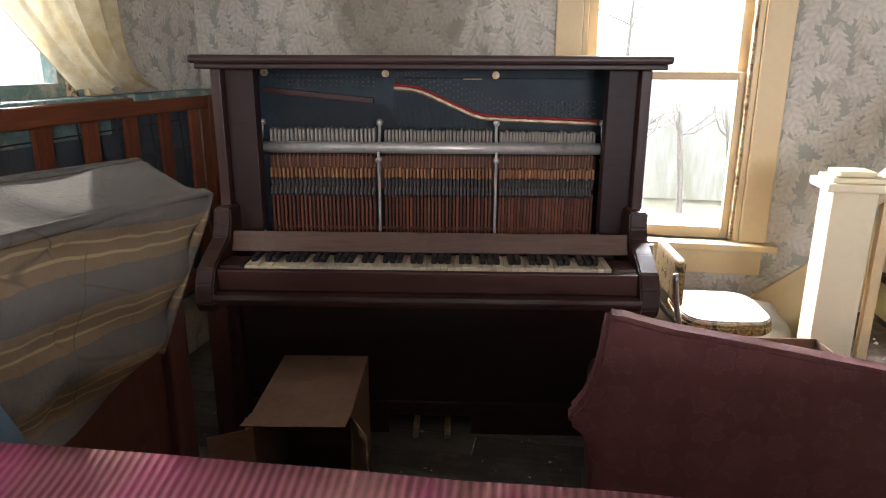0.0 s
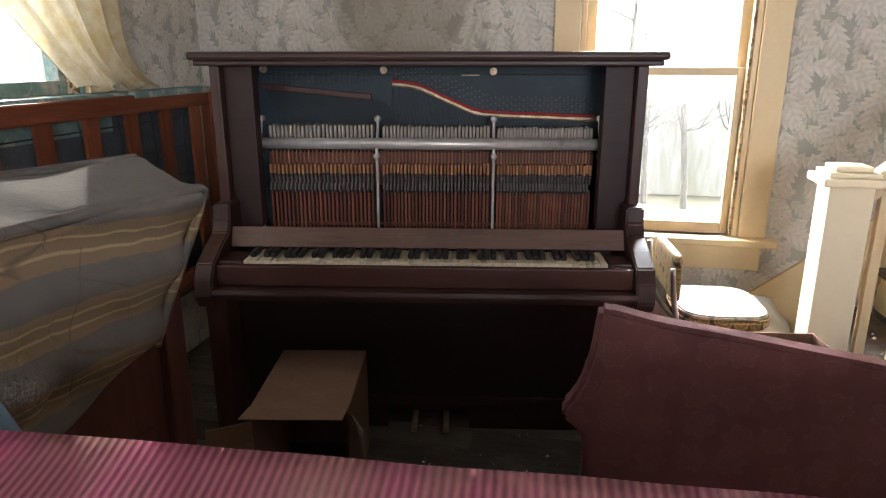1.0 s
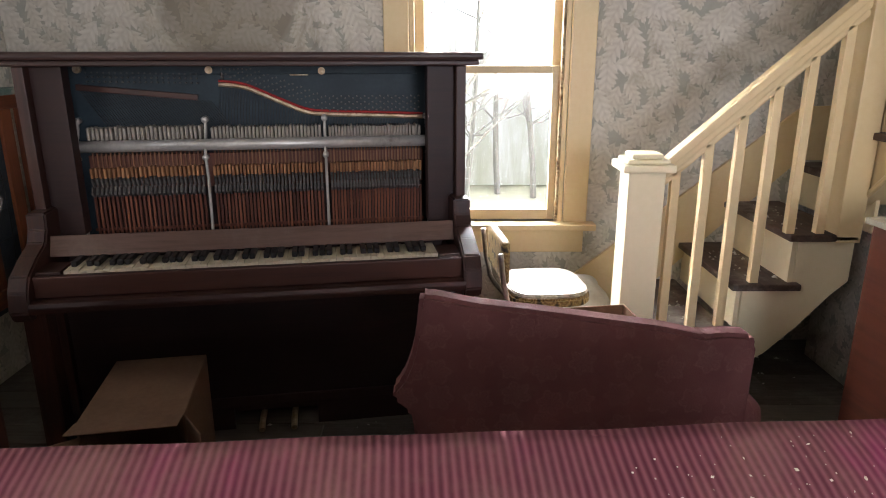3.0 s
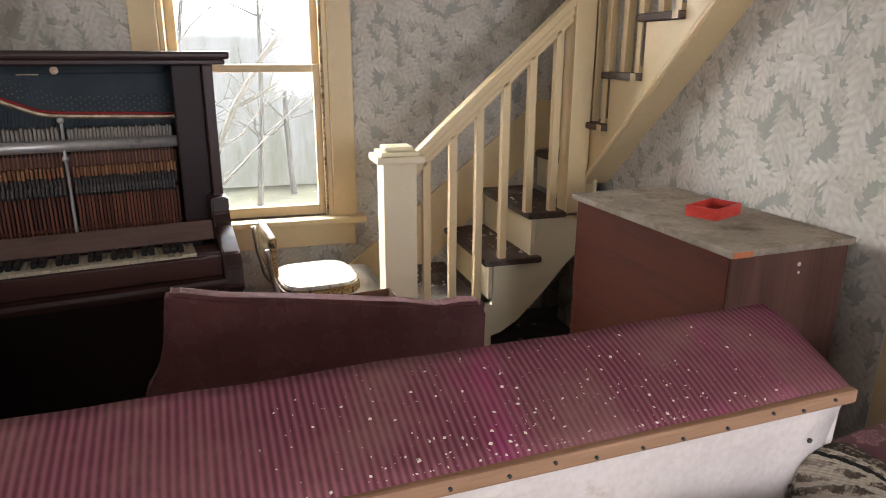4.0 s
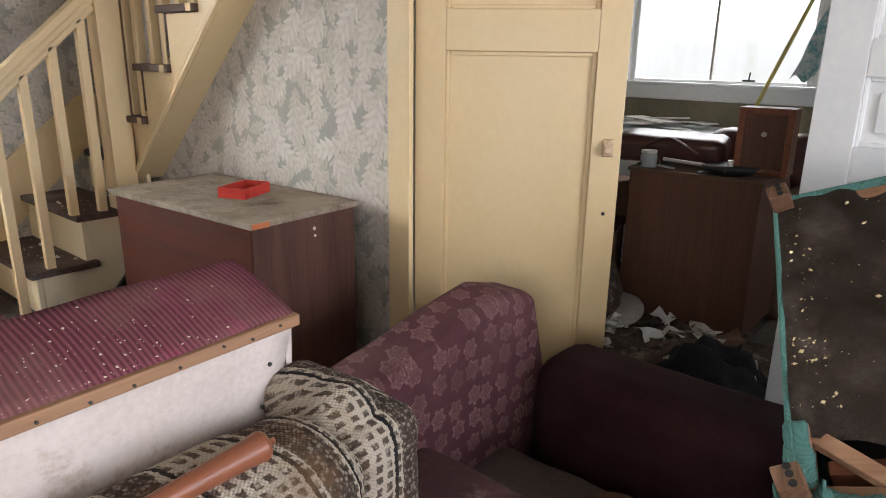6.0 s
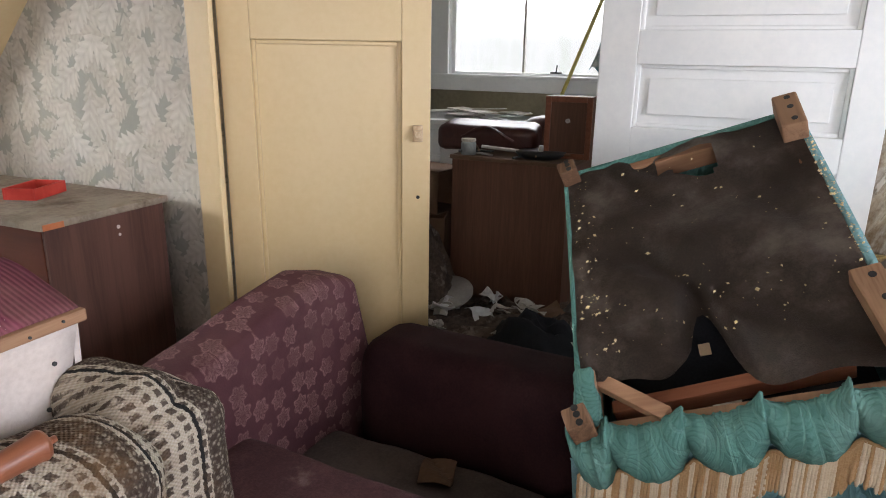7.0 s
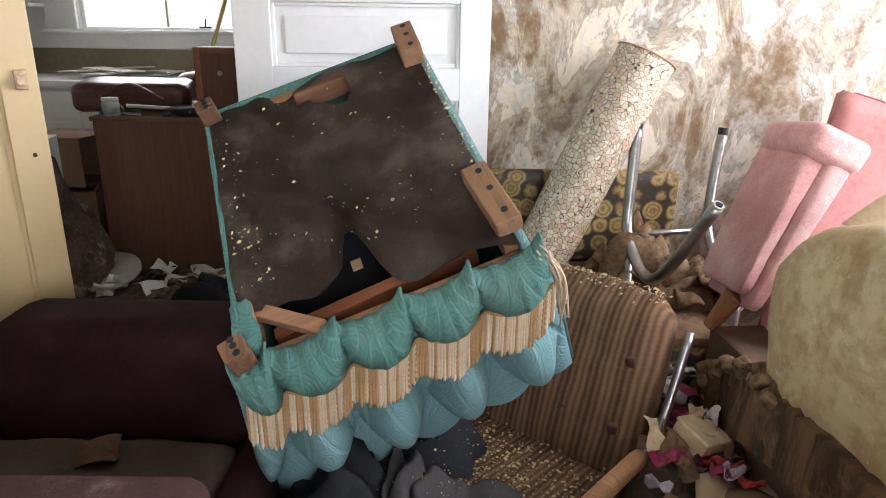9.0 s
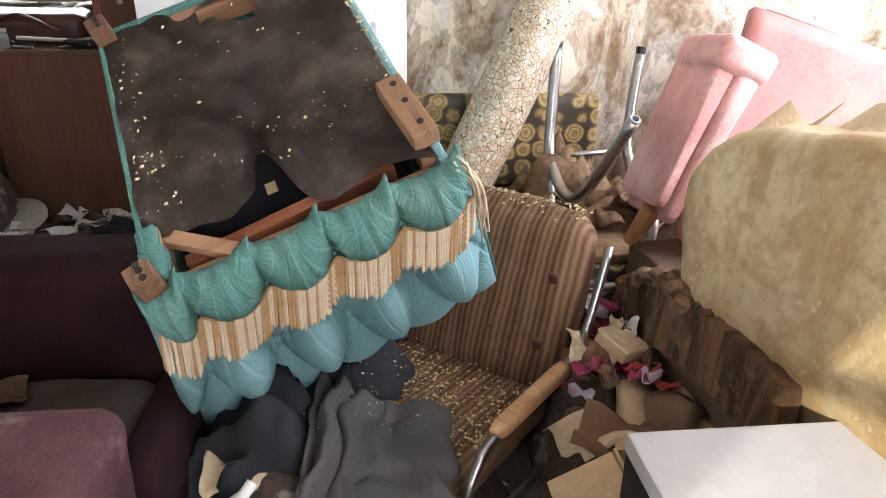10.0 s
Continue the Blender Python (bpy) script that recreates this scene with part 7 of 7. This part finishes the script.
# Two brown boxes added to cover and darken the bright white counter.
carton("cardboard_box", pose(4.80, 1.08, 0.0, 0, 0, 20), 0.40, 0.44, 0.46, CARD, "brown cardboard box added before the bright kitchen counter", [], "top")
carton("cardboard_box", pose(4.86, 1.16, 0.46, 0, 0, -8), 0.30, 0.34, 0.26, CARD, "added brown cardboard box stacked on another", [], "front")
heap("clutter_mound", (4.55, 1.20, 0.0), 0.30, 0.34, 0.54, DEBRIS, "tall pile of household clutter on the kitchen floor", "clutter", 4.0, 26)
heap("black_cloth", (4.25, 0.33, 0.0), 0.32, 0.30, 0.17, NAVYCLOTH, "black clothes on the kitchen floor", "cloth", 6.0, 22)
heap("kitchen_rubbish", (4.35, 0.62, 0.0), 0.50, 0.55, 0.09, DEBRIS, "trodden papers and rubbish on the kitchen floor", "rubbish", 9.0, 30)
tagged(link("plate", tube([(4.52, 0.92, 0.10), (4.519, 0.92, 0.115), (4.515, 0.92, 0.125)], 0.14, 28, True, [0.10, 0.145, 0.15]), plain("dirty_china", (0.36, 0.33, 0.29), (0.46, 0.43, 0.38), 0.4, 8, 60), True), "large dirty china plate on the kitchen floor", "plate")
kr2 = random.Random(31)
for k in range(34):
    x, y = kr2.uniform(3.95, 4.75), kr2.uniform(0.12, 1.0)
    z = 0.07 + 0.03 * kr2.random()
    m = pose(x, y, z, kr2.uniform(-25, 25), kr2.uniform(-25, 25), kr2.uniform(0, 360))
    s1, s2 = kr2.uniform(0.03, 0.09), kr2.uniform(0.02, 0.06)
    sd = kr2.uniform(0, 9)
    tagged(link("paper_scrap", sheet(5, 4, lambda u, v: m @ Vector(((u - 0.5) * 2 * s1, (v - 0.5) * 2 * s2, 0.02 * math.sin(5 * u + sd) * math.cos(5 * v))), 0.003), kr2.choice((NEWS, PLASTER, CARD, DEBRIS, WHITE))), "crumpled paper on the kitchen floor", "paper", "kitchen papers")
for k in range(10):
    x, y = kr2.uniform(5.50, 5.90), kr2.uniform(1.0, 1.95)
    m = pose(x, y, 0.966 + 0.006 * k, kr2.uniform(-4, 4), kr2.uniform(-4, 4), kr2.uniform(0, 360))
    tagged(link("loose_paper", box((-0.10, -0.07, 0), (0.10, 0.07, 0.008), 0.002, 1, m), kr2.choice((NEWS, WHITE, NEWS, PLASTER))), "loose papers on the kitchen worktop", "paper", "worktop papers")
for k in range(7):
    y = kr2.uniform(0.45, 0.92)
    m = pose(4.80 + kr2.uniform(-0.04, 0.1), y, 0.853 + 0.004 * k, 0, 0, kr2.uniform(0, 360))
    tagged(link("utensil", tube([m @ Vector((-0.1, 0, 0.006)), m @ Vector((0.1, 0, 0.008))], 0.006, 6), kr2.choice((STEEL, WIRE, CARD))), "loose utensil on the brown cabinet", "utensil", "utensils")

# ---------------------------------------------------------------- flakes, seeds and grit
sb = sofa_back.matrix_world


def on_cord(r):
    u = r.random() ** 0.8
    x = -0.06 - 0.95 * (r.random() * 0.5 + 0.3 * r.random())
    v = 0.166 * min(0.98, max(0.02, r.gauss(0.18, 0.22) if r.random() < 0.6 else r.uniform(0.05, 0.9)))
    return sb @ Vector((x, -0.082 + v, 0.981 + 0.060 * v / 0.166 + 0.005 * math.sin(v / 0.166 * math.pi) + 0.0005)), Vector((0, -0.3, 1))


scatter("paint_flakes", FLAKE, 330, on_cord, 0.0035, "pale paint flakes strewn on the corduroy", "paint flakes", seed=4)
tagged(link("paint_chip", soft((-0.012, -0.006, 0), (0.012, 0.006, 0.006), 0.003, 4, 0.002), FLAKE), "large pale paint chip on the corduroy", "paint chip").matrix_world = pose(1.669, 0.447, 1.012, 20, 0, 60)
tagged(link("paint_chip", soft((-0.010, -0.006, 0), (0.010, 0.006, 0.006), 0.003, 4, 0.002), FLAKE), "large pale paint chip on the corduroy", "paint chip").matrix_world = pose(0.62, 0.36, 1.004, 20, 0, 40)


def on_cambric(r):
    u, v = r.random(), r.uniform(0.22, 0.95)
    if r.random() < 0.45:
        v = r.uniform(0.22, 0.45)
    if r.random() < 0.3:
        u = r.uniform(0.02, 0.1)
    return TM @ Vector((W * u, D * v, -0.001 - 0.016 * math.sin(math.pi * u) * math.sin(math.pi * v))), Nn


scatter("seed_husks", SEEDS, 260, on_cambric, 0.0075, "straw-coloured seed husks on the dust cover", "seed husks", seed=5)
scatter("seed_husks", SEEDS, 160, lambda r: (TM @ Vector((W + r.uniform(-0.004, 0.016), r.uniform(0.30, 0.72), 0.004)), Nn), 0.006, "seed husks along the chair edge", "seed husks", seed=6)
scatter("seed_husks", SEEDS, 1500, lambda r: (tan_m @ Vector((r.uniform(-0.24, 0.24), r.gauss(-0.03, 0.12), 0.187)), (0, 0, 1)), 0.008, "seed husks strewn on the lounge chair seat", "seed husks", seed=7)
scatter("seed_husks", SEEDS, 150, lambda r: (Vector((r.uniform(2.62, 2.95), r.uniform(-0.85, -0.55), r.uniform(0.27, 0.30))), (0, 0, 1)), 0.006, "seed husks on the grey cloth", "seed husks", seed=8)
def on_tan_back(r):
    x, s = r.uniform(-0.23, 0.23), r.gauss(0.0, 0.022)
    return tan_m @ Vector((x, -0.442 + s, 0.628 - 9.0 * s * s - 0.25 * max(0, abs(x) - 0.18))), (0, 0.2, 1)


scatter("seed_husks", SEEDS, 420, on_tan_back, 0.007, "seed husks on the top of the lounge chair back", "seed husks", seed=15)
scatter("dust_crumbs", FLAKE, 70, lambda r: (mattress.matrix_world @ Vector((r.uniform(-0.19, -0.05), r.gauss(1.08, 0.09), 1.133)), (0, 0, 1)), 0.006, "pale crumbs on the mattress edge", "crumbs", seed=9)
scatter("paint_flakes", FLAKE, 14, lambda r: (Vector((r.uniform(3.42, 3.52), r.uniform(-2.4, -2.0), r.uniform(0.75, 1.0))), (-1, 0.2, 0.5)), 0.012, "pale flakes on the pink headboard", "paint flakes", seed=10)
scatter("plaster_bits", PLASTER, 120, lambda r: (Vector(((1.78, 2.04, 2.312, 2.512)[k_ := r.randint(0, 3)] + r.uniform(0.0, 0.18), r.uniform(SY + 0.05, WB - 0.08), RISE[k_] + 0.001)), (0, 0, 1)), 0.017, "plaster bits and paper scraps on the stairs", "plaster bits", seed=11)
scatter("floor_grit", PLASTER, 900, lambda r: (Vector((r.uniform(-0.5, 3.6), r.uniform(-2.0, 2.9), 0.001)), (0, 0, 1)), 0.014, "plaster grit on the floor", "grit", seed=12)

# ---------------------------------------------------------------- floorboards
plank_mesh = None
row = 0
y = WSOUTH
while y < WB - 0.02:
    x = WL - (row % 3) * 0.4
    while x < 6.0:
        lo, hi = max(x, WL), min(x + 1.9, 6.04)
        if hi - lo > 0.2:
            if hi - lo > 1.89:
                if plank_mesh is None:
                    ob = part("plank", box((0.001, 0.0015, -0.02), (1.899, 0.1335, 0.0), 0.002, 1), FLOORWOOD, floor)
                    plank_mesh = ob.data
                else:
                    ob = new("plank", plank_mesh)
                    ob.parent = floor
                ob.location = (lo, y, 0)
            else:
                part("plank", box((lo + 0.001, y + 0.0015, -0.02), (hi - 0.001, y + 0.1335, 0.0), 0.002, 1), FLOORWOOD, floor)
        x += 1.9
    y += 0.135
    row += 1
